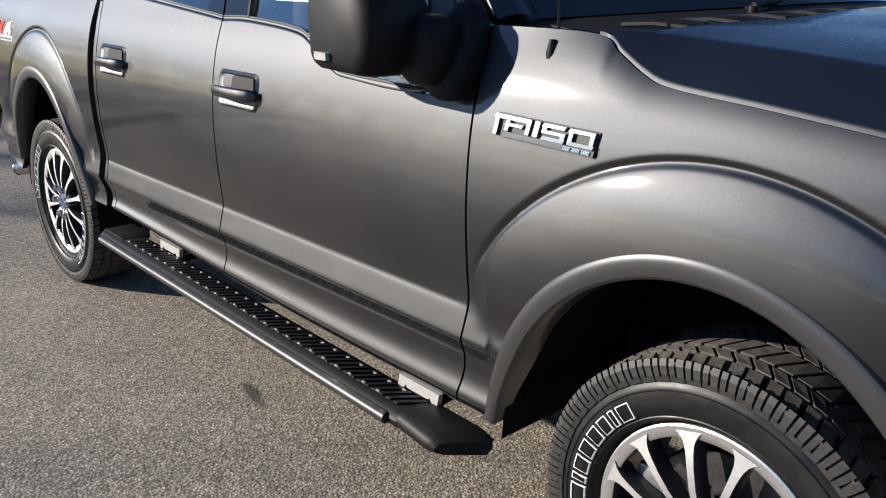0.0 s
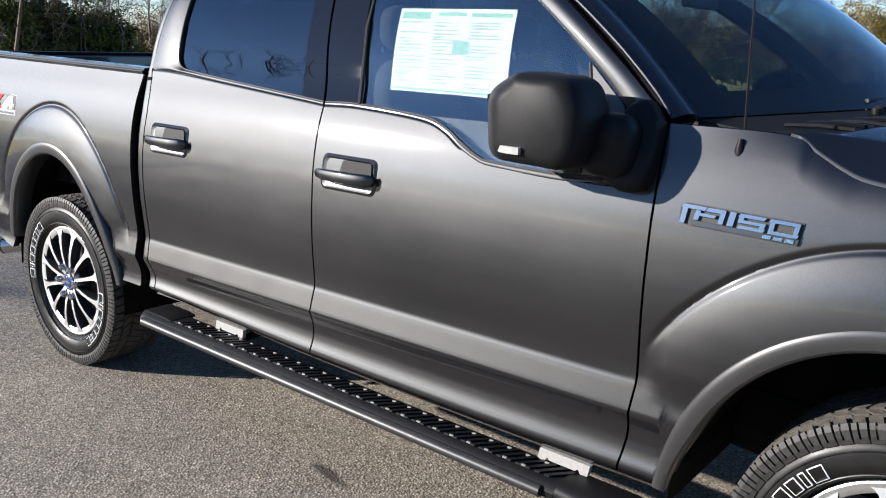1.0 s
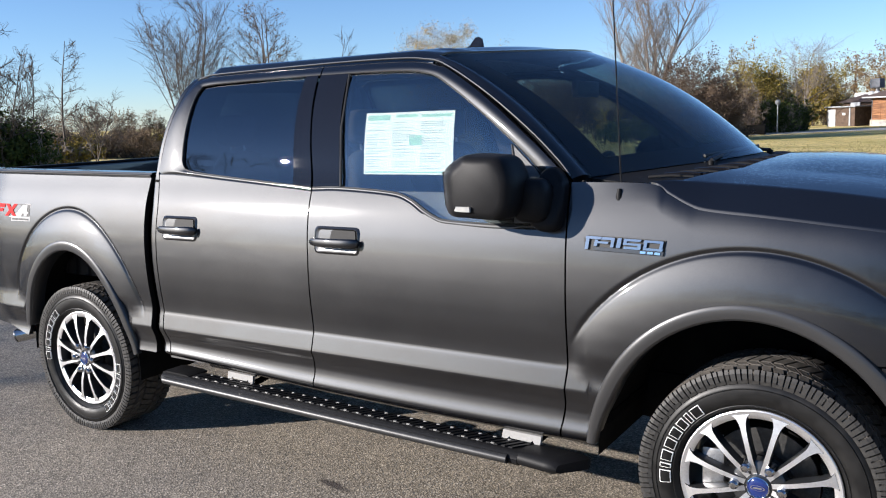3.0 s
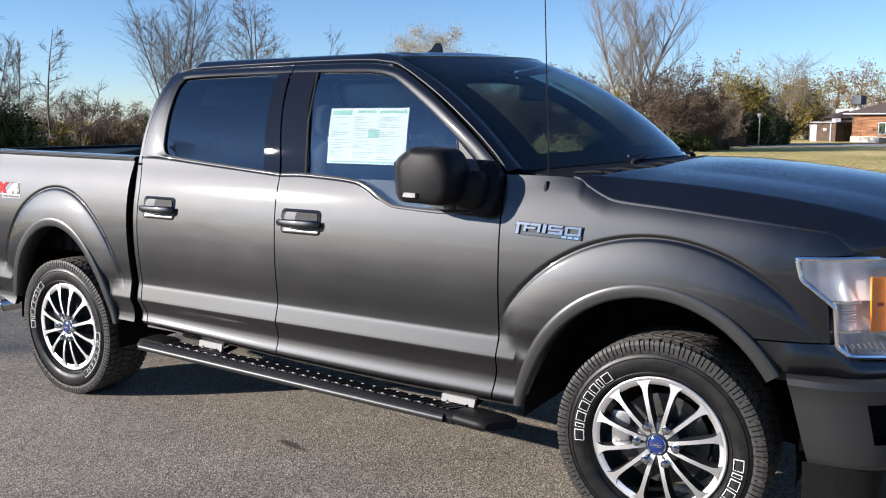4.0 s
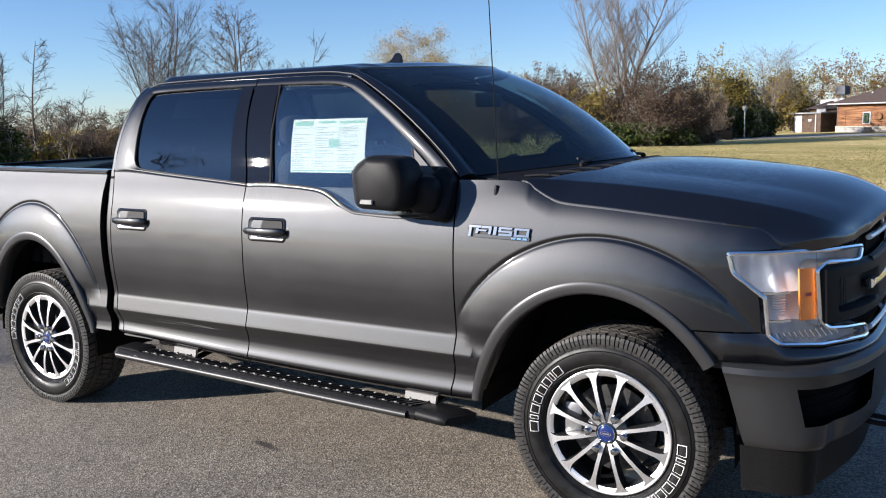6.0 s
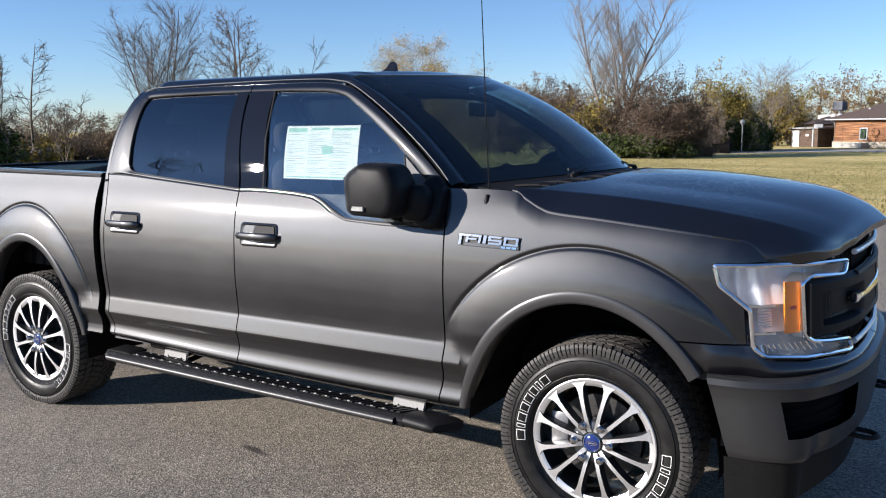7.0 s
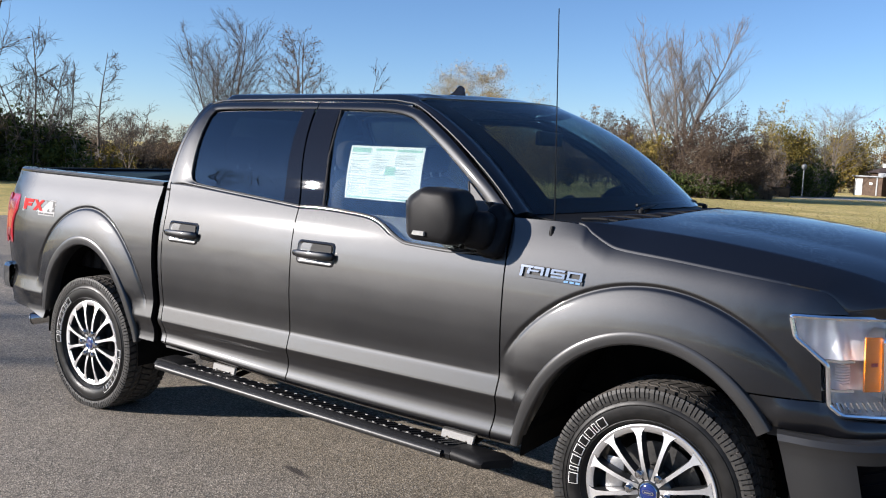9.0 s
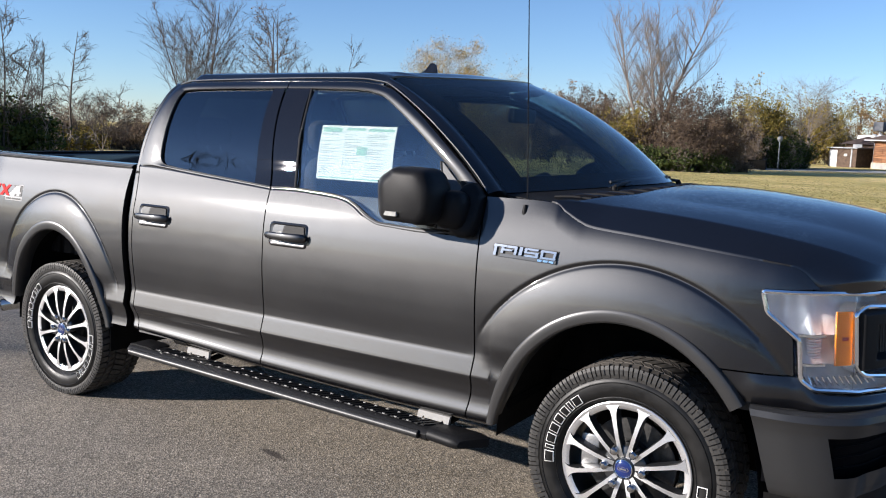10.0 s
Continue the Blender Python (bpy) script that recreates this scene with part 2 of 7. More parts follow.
def tyre_material():
    m = material("tyre rubber", (0.012, 0.012, 0.012), 0.55, Specular_IOR_Level=0.3)
    x = tex(m, "Noise", 22.0, Detail=5.0)
    set_color(m, ramp(m, x.outputs["Fac"], [(0.3, (0.0055, 0.0055, 0.0055)), (0.75, (0.012, 0.0115, 0.011))]))
    set_rough(m, ramp(m, x.outputs["Fac"], [(0.3, grey(0.36)), (0.7, grey(0.52))]))
    f = tex(m, "Noise", 400.0)
    bump(m, f.outputs["Fac"], 0.15, 0.0006)
    return m


def tread_material():
    m = material("dusty tread rubber", (0.05, 0.045, 0.04), 0.85)
    x = tex(m, "Noise", 40.0, Detail=6.0)
    set_color(m, ramp(m, x.outputs["Fac"], [(0.3, (0.028, 0.026, 0.023)), (0.7, (0.085, 0.074, 0.062))]))
    return m


TYRE, TREAD = tyre_material(), tread_material()
SHOULDER = simple("scuffed shoulder rubber", (0.012, 0.0115, 0.011), (0.032, 0.030, 0.027), 60.0, 0.6)


def asphalt_material():
    m = material("worn grey asphalt", (0.2, 0.19, 0.17), 0.85)
    t, n, l, b = nodes_of(m)
    stone = tex(m, "Voronoi", 105.0, Randomness=1.0)
    big = tex(m, "Noise", 0.45, Detail=5.0, Roughness=0.6)
    mid = tex(m, "Noise", 5.0, Detail=6.0, Roughness=0.7)
    fine = tex(m, "Noise", 260.0, Detail=3.0)
    tone = ramp(m, stone.outputs["Color"], [(0.0, (0.1171, 0.1017, 0.0808)), (0.45, (0.2906, 0.2536, 0.1986)), (0.8, (0.4360, 0.3811, 0.3003)), (1.0, (0.6459, 0.5733, 0.4683))])
    pits = ramp(m, stone.outputs["Distance"], [(0.35, grey(1.0)), (0.75, grey(0.45))])
    c = mixed(m, tone, pits, 0.8, "MULTIPLY")
    c = mixed(m, c, ramp(m, mid.outputs["Fac"], [(0.3, grey(0.84)), (0.7, grey(1.10))]), 1.0, "MULTIPLY")
    c = mixed(m, c, ramp(m, big.outputs["Fac"], [(0.3, (0.86, 0.86, 0.88)), (0.7, (1.08, 1.06, 1.02))]), 1.0, "MULTIPLY")
    # an oil stain, long and broken up, beside the truck
    co = n.new("ShaderNodeTexCoord")
    mp = n.new("ShaderNodeMapping")
    mp.vector_type = "TEXTURE"
    mp.inputs["Location"].default_value = (-1.925, -0.905, 0.0)
    mp.inputs["Rotation"].default_value = (0, 0, radians(-14))
    mp.inputs["Scale"].default_value = (0.17, 0.035, 1.0)
    l.new(co.outputs["Object"], mp.inputs["Vector"])
    wob = tex(m, "Noise", 18.0, Detail=4.0)
    off = n.new("ShaderNodeVectorMath")
    off.operation = "MULTIPLY_ADD"
    l.new(wob.outputs["Color"], off.inputs[0])
    off.inputs[1].default_value, off.inputs[2].default_value = (1.3, 1.3, 0), (-0.65, -0.65, 0)
    add = n.new("ShaderNodeVectorMath")
    l.new(mp.outputs[0], add.inputs[0]), l.new(off.outputs[0], add.inputs[1])
    ln = n.new("ShaderNodeVectorMath")
    ln.operation = "LENGTH"
    l.new(add.outputs[0], ln.inputs[0])
    stain = ramp(m, ln.outputs["Value"], [(0.40, grey(0.95)), (1.0, grey(0.0))])
    set_color(m, mixed(m, c, (0.05, 0.040, 0.034), stain))
    bump(m, stone.outputs["Distance"], 0.7, 0.0035)
    bump(m, fine.outputs["Fac"], 0.25, 0.001)
    return m


def grass_material():
    m = material("autumn grass", (0.2, 0.2, 0.08), 0.9)
    big = tex(m, "Noise", 0.10, Detail=6.0, Roughness=0.65)
    mid = tex(m, "Noise", 1.3, Detail=6.0, Roughness=0.7)
    fine = tex(m, "Noise", 14.0, Detail=5.0, Roughness=0.7)
    a = ramp(m, big.outputs["Fac"], [(0.32, (0.4014, 0.3568, 0.0949)), (0.5, (0.6691, 0.5297, 0.2007)), (0.68, (0.8476, 0.6691, 0.3233))])
    a = mixed(m, a, ramp(m, mid.outputs["Fac"], [(0.3, (0.62, 0.70, 0.55)), (0.7, (1.2, 1.12, 1.05))]), 1.0, "MULTIPLY")
    set_color(m, mixed(m, a, ramp(m, fine.outputs["Fac"], [(0.3, grey(0.6)), (0.7, grey(1.25))]), 1.0, "MULTIPLY"))
    bump(m, fine.outputs["Fac"], 0.9, 0.08)
    return m


ASPHALT, GRASS = asphalt_material(), grass_material()
BARK = simple("grey brown bark", (0.048, 0.038, 0.031), (0.105, 0.086, 0.070), 9.0, 0.95, detail=6.0)
THICKET_BARK = simple("red-brown thicket bark", (0.075, 0.052, 0.040), (0.15, 0.108, 0.084), 5.0, 0.95, detail=6.0)
PALE_BARK = simple("pale grey bark", (0.13, 0.11, 0.095), (0.24, 0.205, 0.175), 7.0, 0.95, detail=6.0)


def leaf_material(name, a, b):
    m = material(name, a, 0.8, Specular_IOR_Level=0.12)
    t, n, l, p = nodes_of(m)
    g = n.new("ShaderNodeNewGeometry")
    set_color(m, ramp(m, g.outputs["Random Per Island"], [(0.0, a), (1.0, b)]))
    return m


GREEN_LEAF = leaf_material("dark green leaves", (0.024, 0.042, 0.013), (0.095, 0.115, 0.032))
OLIVE_LEAF = leaf_material("olive yellow leaves", (0.095, 0.082, 0.020), (0.34, 0.255, 0.062))
GOLD_LEAF = leaf_material("golden autumn leaves", (0.26, 0.17, 0.04), (0.50, 0.36, 0.12))
RUST_LEAF = leaf_material("rust brown leaves", (0.105, 0.062, 0.028), (0.25, 0.150, 0.062))
THICKET_LEAF = leaf_material("brown thicket leaves", (0.062, 0.044, 0.030), (0.150, 0.108, 0.070))
DRY_LEAF = leaf_material("dry brown twigs and leaves", (0.115, 0.084, 0.056), (0.28, 0.205, 0.138))

# ---- ground ----
def ground_height(x, y):
    """The grass falls gently away beyond the paved lot."""
    t = min(max((y - 14.0) / 60.0, 0.0), 1.0)
    return -0.03 - 0.92 * t * t * (3 - 2 * t)


def build_ground():
    xs = np.unique(np.r_[-1500, -600, np.linspace(-160, 160, 65), 600, 1500])
    ys = np.unique(np.r_[-1500, -600, np.linspace(-120, 220, 69), 600, 1500])
    vs = [(x, y, ground_height(x, y) + 0.0) for x in xs for y in ys]
    k = len(ys)
    fs = [(i * k + j, (i + 1) * k + j, (i + 1) * k + j + 1, i * k + j + 1) for i in range(len(xs) - 1) for j in range(k - 1)]
    tagged(part("ground", (vs, fs), GRASS, smooth=True), "dry yellow-green autumn grass field", "grass field", kind="structure")
    # the paved lot, with a worn, uneven edge towards the grass
    edge = []
    for i in range(161):
        x = -16.5 + i * 0.32
        edge.append((x, 13.2 + 0.25 * noise.noise((x * 0.5, 0, 3))))
    left = [(-16.5 - 0.7 * t - 26 * max(0, t - 0.62), 13.2 - 52 * t) for t in (k / 20 for k in range(1, 21))]
    ring = edge + [(34.7, -40.0)] + left[::-1]
    n = len(ring)
    vs = [(x, y, 0.0) for x, y in ring] + [(x, y, -0.12) for x, y in ring]
    fs = [tuple(range(n))] + [(i, (i + 1) % n, n + (i + 1) % n, n + i) for i in range(n)]
    tagged(part("pavement", (vs, fs), ASPHALT, smooth=False), "worn grey asphalt lot with a dark oil stain", "asphalt", kind="structure")


build_ground()

# ---- the pickup truck: x forward, front axle at x = 0, right side at negative y ----
truck = thing("pickup_truck", "dark grey metallic crew cab pickup truck parked on asphalt", "pickup truck")
REAR_X, AXLE_Z = -3.683, 0.395

# the side's section: height and half width
SEC_Z = [0.40, 0.445, 0.460, 0.475, 0.490, 0.503, 0.514, 0.530, 0.550, 0.580, 0.62, 0.650, 0.668, 0.748, 0.754, 0.764, 0.80, 0.90, 1.0, 1.1, 1.18, 1.25, 1.31, 1.36, 1.40, 1.449, 1.50, 1.55, 1.60, 1.70, 1.80, 1.90, 1.945, 1.985]
SEC_Y = [0.90, 0.935, 0.957, 0.973, 0.9825, 0.9840, 0.9815, 0.9755, 0.9710, 0.9690, 0.976, 0.988, 0.996, 0.9795, 0.9768, 0.9765, 0.979, 0.990, 0.996, 0.995, 0.988, 0.976, 0.961, 0.945, 0.926, 0.9055, 0.894, 0.8825, 0.868, 0.831, 0.780, 0.712, 0.673, 0.62]


_steps = np.arange(0.38, 2.0, 0.002)
_widths = [float(np.mean([np.interp(z + q, SEC_Z, SEC_Y) for q in np.linspace(-1, 1, 9) * (0.0035 + 0.0495 * min(max((z - 0.80) / 0.12, 0.0), 1.0))])) for z in _steps]


def half_width(z):
    q = min(max((z - 0.38) / 0.002, 0.0), len(_widths) - 1.001)
    i = int(q)
    return _widths[i] + (_widths[i + 1] - _widths[i]) * (q - i)


# the nose in plan
NOSE_X = [-0.25, 0.05, 0.30, 0.45, 0.55, 0.64, 0.70, 0.78, 0.84, 0.89, 0.92, 0.935]
NOSE_Y = [0.985, 0.984, 0.977, 0.964, 0.948, 0.915, 0.868, 0.775, 0.67, 0.53, 0.35, 0.0]
_nose = curve(list(zip(NOSE_X, NOSE_Y)), 90)


def nose_y(x):
    return float(np.interp(x, _nose[:, 0], _nose[:, 1]))


def smooth01(t):
    t = min(max(t, 0.0), 1.0)
    return t * t * (3 - 2 * t)


ARCH = {  # centre x, half width and height of the flare, the opening and the swelling above it
    "front": (-0.03, 0.585, 0.665, 0.525, 0.605, 0.755, 0.822),
    "rear": (-3.66, 0.505, 0.705, 0.450, 0.643, 0.615, 0.862),
}


def body_y(x, z):
    """Half width of the body at a place on its side."""
    y = half_width(z)
    if (x > -0.69 or x < -3.0) and 0.744 < z < 0.772:      # the crease fades out beyond the doors
        y = half_width(0.744) + (half_width(0.772) - half_width(0.744)) * (z - 0.744) / 0.028
    for cx, fa, fb, oa, ob_, ba, bb in ARCH.values():
        d = math.hypot((x - cx) / ba, (z - AXLE_Z) / bb)
        if d < 1.05:
            fade = smooth01((x + 0.685) / 0.09) if cx > -1 else smooth01((-3.02 - x) / 0.10)
            low = smooth01((z - 0.70) / 0.12)
            if d < 1.0:
                y += fade * low * 0.035 * (1 - math.exp(-(1.0 - d) / 0.14))
            y -= fade * low * 0.007 * math.exp(-((d - 1.011) / 0.011) ** 2)
    if x > -0.62:      # the shoulder of the fender rolls over towards the hood
        q = max(0.0, 0.080 - (fender_top(x) - z))
        y -= 2.0 * q * q * smooth01((x + 0.62) / 0.30)
    if x > -0.25:
        y -= max(0.0, 0.985 - nose_y(x))
    if x < -4.25:
        y -= 0.55 * (-4.25 - x) ** 2.2
    return y


def both(name, sheet, mat, label="", angle=35, parent=None):
    """The same part on the right and on the left of the truck."""
    a = part(name, sheet, mat, parent or truck, label, angle=angle)
    b = part(name, mirrored(sheet), mat, parent or truck, label, angle=angle)
    return a, b


def seam(points):
    zs, xs = zip(*points)
    return lambda z: float(np.interp(z, zs, xs))


B_SEAM = seam([(0.45, -1.947), (0.75, -1.927), (1.1, -1.922), (1.40, -1.932), (1.95, -2.04)])
F_SEAM = seam([(0.45, -0.722), (0.6, -0.697), (0.75, -0.684), (1.1, -0.682), (1.30, -0.685), (1.447, -0.692)])
R_SEAM = seam([(0.45, -2.890), (0.52, -2.905), (0.6, -2.920), (0.72, -2.931), (1.0, -2.933), (1.29, -2.926), (1.36, -2.937), (1.46, -2.968)])
CAB_REAR = seam([(0.45, -2.965), (0.60, -2.985), (1.30, -2.990), (1.43, -3.012), (1.60, -3.000), (1.75, -2.982), (1.88, -2.955), (1.935, -2.93), (1.985, -2.90)])
GAP = 0.0035

REAR_BELT = [(-2.97, 1.462), (-2.80, 1.458), (-2.45, 1.433), (-2.05, 1.404), (-1.92, 1.394)]
FRONT_BELT = [(-1.94, 1.394), (-1.775, 1.398), (-1.50, 1.382), (-1.40, 1.356), (-1.33, 1.316), (-1.26, 1.286), (-1.19, 1.273), (-0.90, 1.266), (-0.79, 1.272), (-0.745, 1.33), (-0.715, 1.40), (-0.69, 1.44)]


def belt(points):
    c = curve(points, 80)
    return lambda x: float(np.interp(x, c[:, 0], c[:, 1]))


rear_belt, front_belt = belt(REAR_BELT), belt(FRONT_BELT)


# heights of the rows of the lower door, closer together at its creases
LOW_ROWS = sorted(set([round(0.455 + 0.0115 * k, 4) for k in range(30)] + [0.462, 0.484, 0.644, 0.650, 0.656, 0.662, 0.668, 0.674, 0.745, 0.749, 0.7525, 0.756, 0.7595, 0.763, 0.767, 0.80]))
LOW_ROWS = [z for i, z in enumerate(LOW_ROWS) if i == 0 or z - LOW_ROWS[i - 1] > 0.0028 or z == 0.80]


def lifted(x, z):
    """The lower edge of the body rises a little towards the rear."""
    rise = 0.024 * smooth01((-1.0 - x) / 1.5) + 0.040 * smooth01((-1.9 - x) / 1.2)
    return z + rise * max(0.0, 1 - (z - 0.455) / 0.18)


def door_skin(left, right, top, nu, nv):
    def fn(u, v):
        k = round(v * nv)
        z = LOW_ROWS[min(k, len(LOW_ROWS) - 1)]
        if k >= len(LOW_ROWS):
            f = (k - len(LOW_ROWS) + 1) / (nv - len(LOW_ROWS) + 1)
            for _ in range(3):
                x = left(z) + GAP + u * (right(z) - left(z) - 2 * GAP)
                z = 0.80 + f * (top(x) - 0.80)
        x = left(z) + GAP + u * (right(z) - left(z) - 2 * GAP)
        return (x, -body_y(x, z), lifted(x, z))
    return flanged(grid(fn, nu, nv), nu, nv, (0, 0.03, 0))


def strip(inner, outer, n, across=8):
    """A window frame between two paths of (x, z) on the side of the cab."""
    a, b = curve(inner, n), curve(outer, n)

    def fn(u, v):
        p = a[round(u * n)] * (1 - v) + b[round(u * n)] * v
        lift = min(0.0065, 0.12 * float(np.hypot(*(a[round(u * n)] - b[round(u * n)])))) * math.sin(math.pi * v)
        return (p[0], -half_width(p[1]) - lift, p[1])
    return flanged(grid(fn, n, across), n, across, (0, 0.035, 0))


REAR_IN = [(-1.938, 1.404), (-2.05, 1.413), (-2.45, 1.444), (-2.68, 1.464), (-2.765, 1.476), (-2.80, 1.505), (-2.812, 1.56), (-2.824, 1.70), (-2.828, 1.83), (-2.815, 1.876), (-2.775, 1.896), (-2.5, 1.904), (-2.035, 1.907)]
REAR_OUT = [(-1.938, 1.396), (-2.05, 1.405), (-2.45, 1.434), (-2.70, 1.452), (-2.85, 1.461), (-2.964, 1.466), (-2.960, 1.55), (-2.945, 1.70), (-2.922, 1.83), (-2.89, 1.906), (-2.82, 1.936), (-2.5, 1.946), (-2.042, 1.948)]
FRONT_IN = [(-1.929, 1.404), (-1.775, 1.408), (-1.50, 1.392), (-1.40, 1.367), (-1.32, 1.326), (-1.26, 1.298), (-1.19, 1.285), (-0.90, 1.278), (-0.80, 1.285), (-0.775, 1.40), (-0.83, 1.487), (-0.945, 1.588), (-1.15, 1.735), (-1.34, 1.848), (-1.42, 1.880), (-1.52, 1.897), (-1.7, 1.904), (-2.028, 1.907)]
FRONT_OUT = [(-1.929, 1.396), (-1.775, 1.399), (-1.50, 1.383), (-1.40, 1.357), (-1.32, 1.312), (-1.26, 1.287), (-1.19, 1.274), (-0.90, 1.267), (-0.735, 1.335), (-0.70, 1.437), (-0.765, 1.505), (-0.885, 1.605), (-1.10, 1.762), (-1.30, 1.878), (-1.40, 1.915), (-1.52, 1.938), (-1.7, 1.946), (-2.035, 1.948)]


def pane(x0, x1, low, high, depth, nu=40, nv=14, thick=0.004):
    """A curved slab of glass behind the skin, between two edges low(x) and high(x)."""
    def fn(d):
        def at(u, v):
            x = x0 + u * (x1 - x0)
            z = low(x) + v * (high(x) - low(x))
            return (x, -half_width(z) + d, z)
        return at
    a, b = grid(fn(depth), nu, nv), grid(fn(depth + thick), nu, nv)
    k, n = nv + 1, len(a[0])
    rim = [i * k for i in range(nu + 1)] + [nu * k + j for j in range(1, nv + 1)] + [i * k + nv for i in range(nu - 1, -1, -1)] + [j for j in range(nv - 1, 0, -1)]
    fs = a[1] + [tuple(n + i for i in reversed(f)) for f in b[1]] + [(rim[i], rim[(i + 1) % len(rim)], n + rim[(i + 1) % len(rim)], n + rim[i]) for i in range(len(rim))]
    return a[0] + b[0], fs


def side_patch(left, right, lift, nu=4, nv=24):
    """A trim panel on the side of the cab between two edges given as (x, z) pairs from top to bottom."""
    a, b = curve(left, nv), curve(right, nv)

    def fn(u, v):
        p = a[round(v * nv)] * (1 - u) + b[round(v * nv)] * u
        return (p[0], -half_width(p[1]) - lift, p[1])
    return flanged(grid(fn, nu, nv), nu, nv, (0, 0.006, 0))


def mirror_bm(bm):
    for v in bm.verts:
        v.co.y = -v.co.y
    return bm


def glass_part(name, bm, mat, parent, label):
    ob = part(name, bm, mat, parent, label)
    ob.visible_shadow = False
    return ob


def flat_panel(outline, lift, thick=0.002):
    """A thin plate with an (x, z) outline that follows the body's side, lift above it."""
    n = len(outline)
    vs = [(x, -body_y(x, z) - lift, z) for x, z in outline] + [(x, -body_y(x, z) - lift + thick, z) for x, z in outline]
    fs = [tuple(range(n)), tuple(range(2 * n - 1, n - 1, -1))] + [(i, (i + 1) % n, n + (i + 1) % n, n + i) for i in range(n)]
    return vs, fs


def handle_parts(cx, cz, door, flip):
    """A recessed cup with a bright edge, a pull bar across it and a dark flap behind."""
    fl = (lambda s: mirrored(s)) if flip else (lambda s: s)
    w, h = 0.125, 0.060
    out = rounded([(cx - w, cz - h), (cx + w, cz - h), (cx + w, cz + h), (cx - w, cz + h)], 0.028, 6)
    inn = rounded([(cx - w + 0.009, cz - h + 0.009), (cx + w - 0.009, cz - h + 0.009), (cx + w - 0.009, cz + h - 0.009), (cx - w + 0.009, cz + h - 0.009)], 0.022, 6)
    n = len(out)
    ring_v = [(x, -body_y(x, z) - 0.001, z) for x, z in out] + [(x, -body_y(x, z) - 0.007, z) for x, z in inn]
    ring_f = [(i, (i + 1) % n, n + (i + 1) % n, n + i) for i in range(n)]
    part("handle_surround", fl((ring_v, ring_f)), PAINT, door)
    cup_v = [(x, -body_y(x, z) - 0.006, z) for x, z in inn]
    for s, d in ((0.93, 0.012), (0.86, 0.022), (0.60, 0.028)):
        cup_v += [(cx + (x - cx) * s, -body_y(x, z) - 0.006 - 0.0 + d * 0.25, cz + (z - cz) * s) for x, z in inn]
    cup_f = [(k * n + i, k * n + (i + 1) % n, (k + 1) * n + (i + 1) % n, (k + 1) * n + i) for k in range(3) for i in range(n)]
    cup_f.append(tuple(range(3 * n, 4 * n)))
    part("handle_cup", fl((cup_v, cup_f)), CUP, door, "bright recessed cup")
    ins = rounded([(cx - 0.035, cz - 0.005), (cx + w - 0.014, cz - 0.005), (cx + w - 0.020, cz + 0.046), (cx - 0.022, cz + 0.046)], 0.008, 3)
    part("handle_flap", fl(flat_panel(ins, 0.010, 0.006)), PLASTIC, door, "black flap")
    secs = [(cx - 0.137, 0.014, 0.008), (cx - 0.128, 0.020, 0.016), (cx - 0.09, 0.034, 0.019), (cx - 0.02, 0.040, 0.020), (cx + 0.05, 0.038, 0.020), (cx + 0.105, 0.030, 0.021), (cx + 0.122, 0.018, 0.018), (cx + 0.128, 0.010, 0.008)]
    vs, fs, m = [], [], 12
    for x, lift, h2 in secs:
        z0 = cz - 0.006
        y0 = -body_y(x, z0) - lift
        vs += [(x, y0 + 0.011 * math.cos(a) * (1 if math.cos(a) > 0 else 0.9), z0 + h2 * math.copysign(abs(math.sin(a)) ** 0.7, math.sin(a))) for a in (2 * math.pi * q / m for q in range(m))]
    for i in range(len(secs) - 1):
        fs += [(i * m + q, i * m + (q + 1) % m, (i + 1) * m + (q + 1) % m, (i + 1) * m + q) for q in range(m)]
    fs += [tuple(range(m)), tuple(range((len(secs) - 1) * m, len(secs) * m))]
    part("pull_handle", fl((vs, fs)), PAINT, door, "grey painted pull handle")


def window_trim(path, door, flip, depth=0.002):
    """The black rubber lip round a window."""
    c = curve(path, 90)
    s = tube([(x, -half_width(z) + depth, z) for x, z in c], 0.0042, 6)
    part("window_seal", mirrored(s) if flip else s, RUBBER, door)


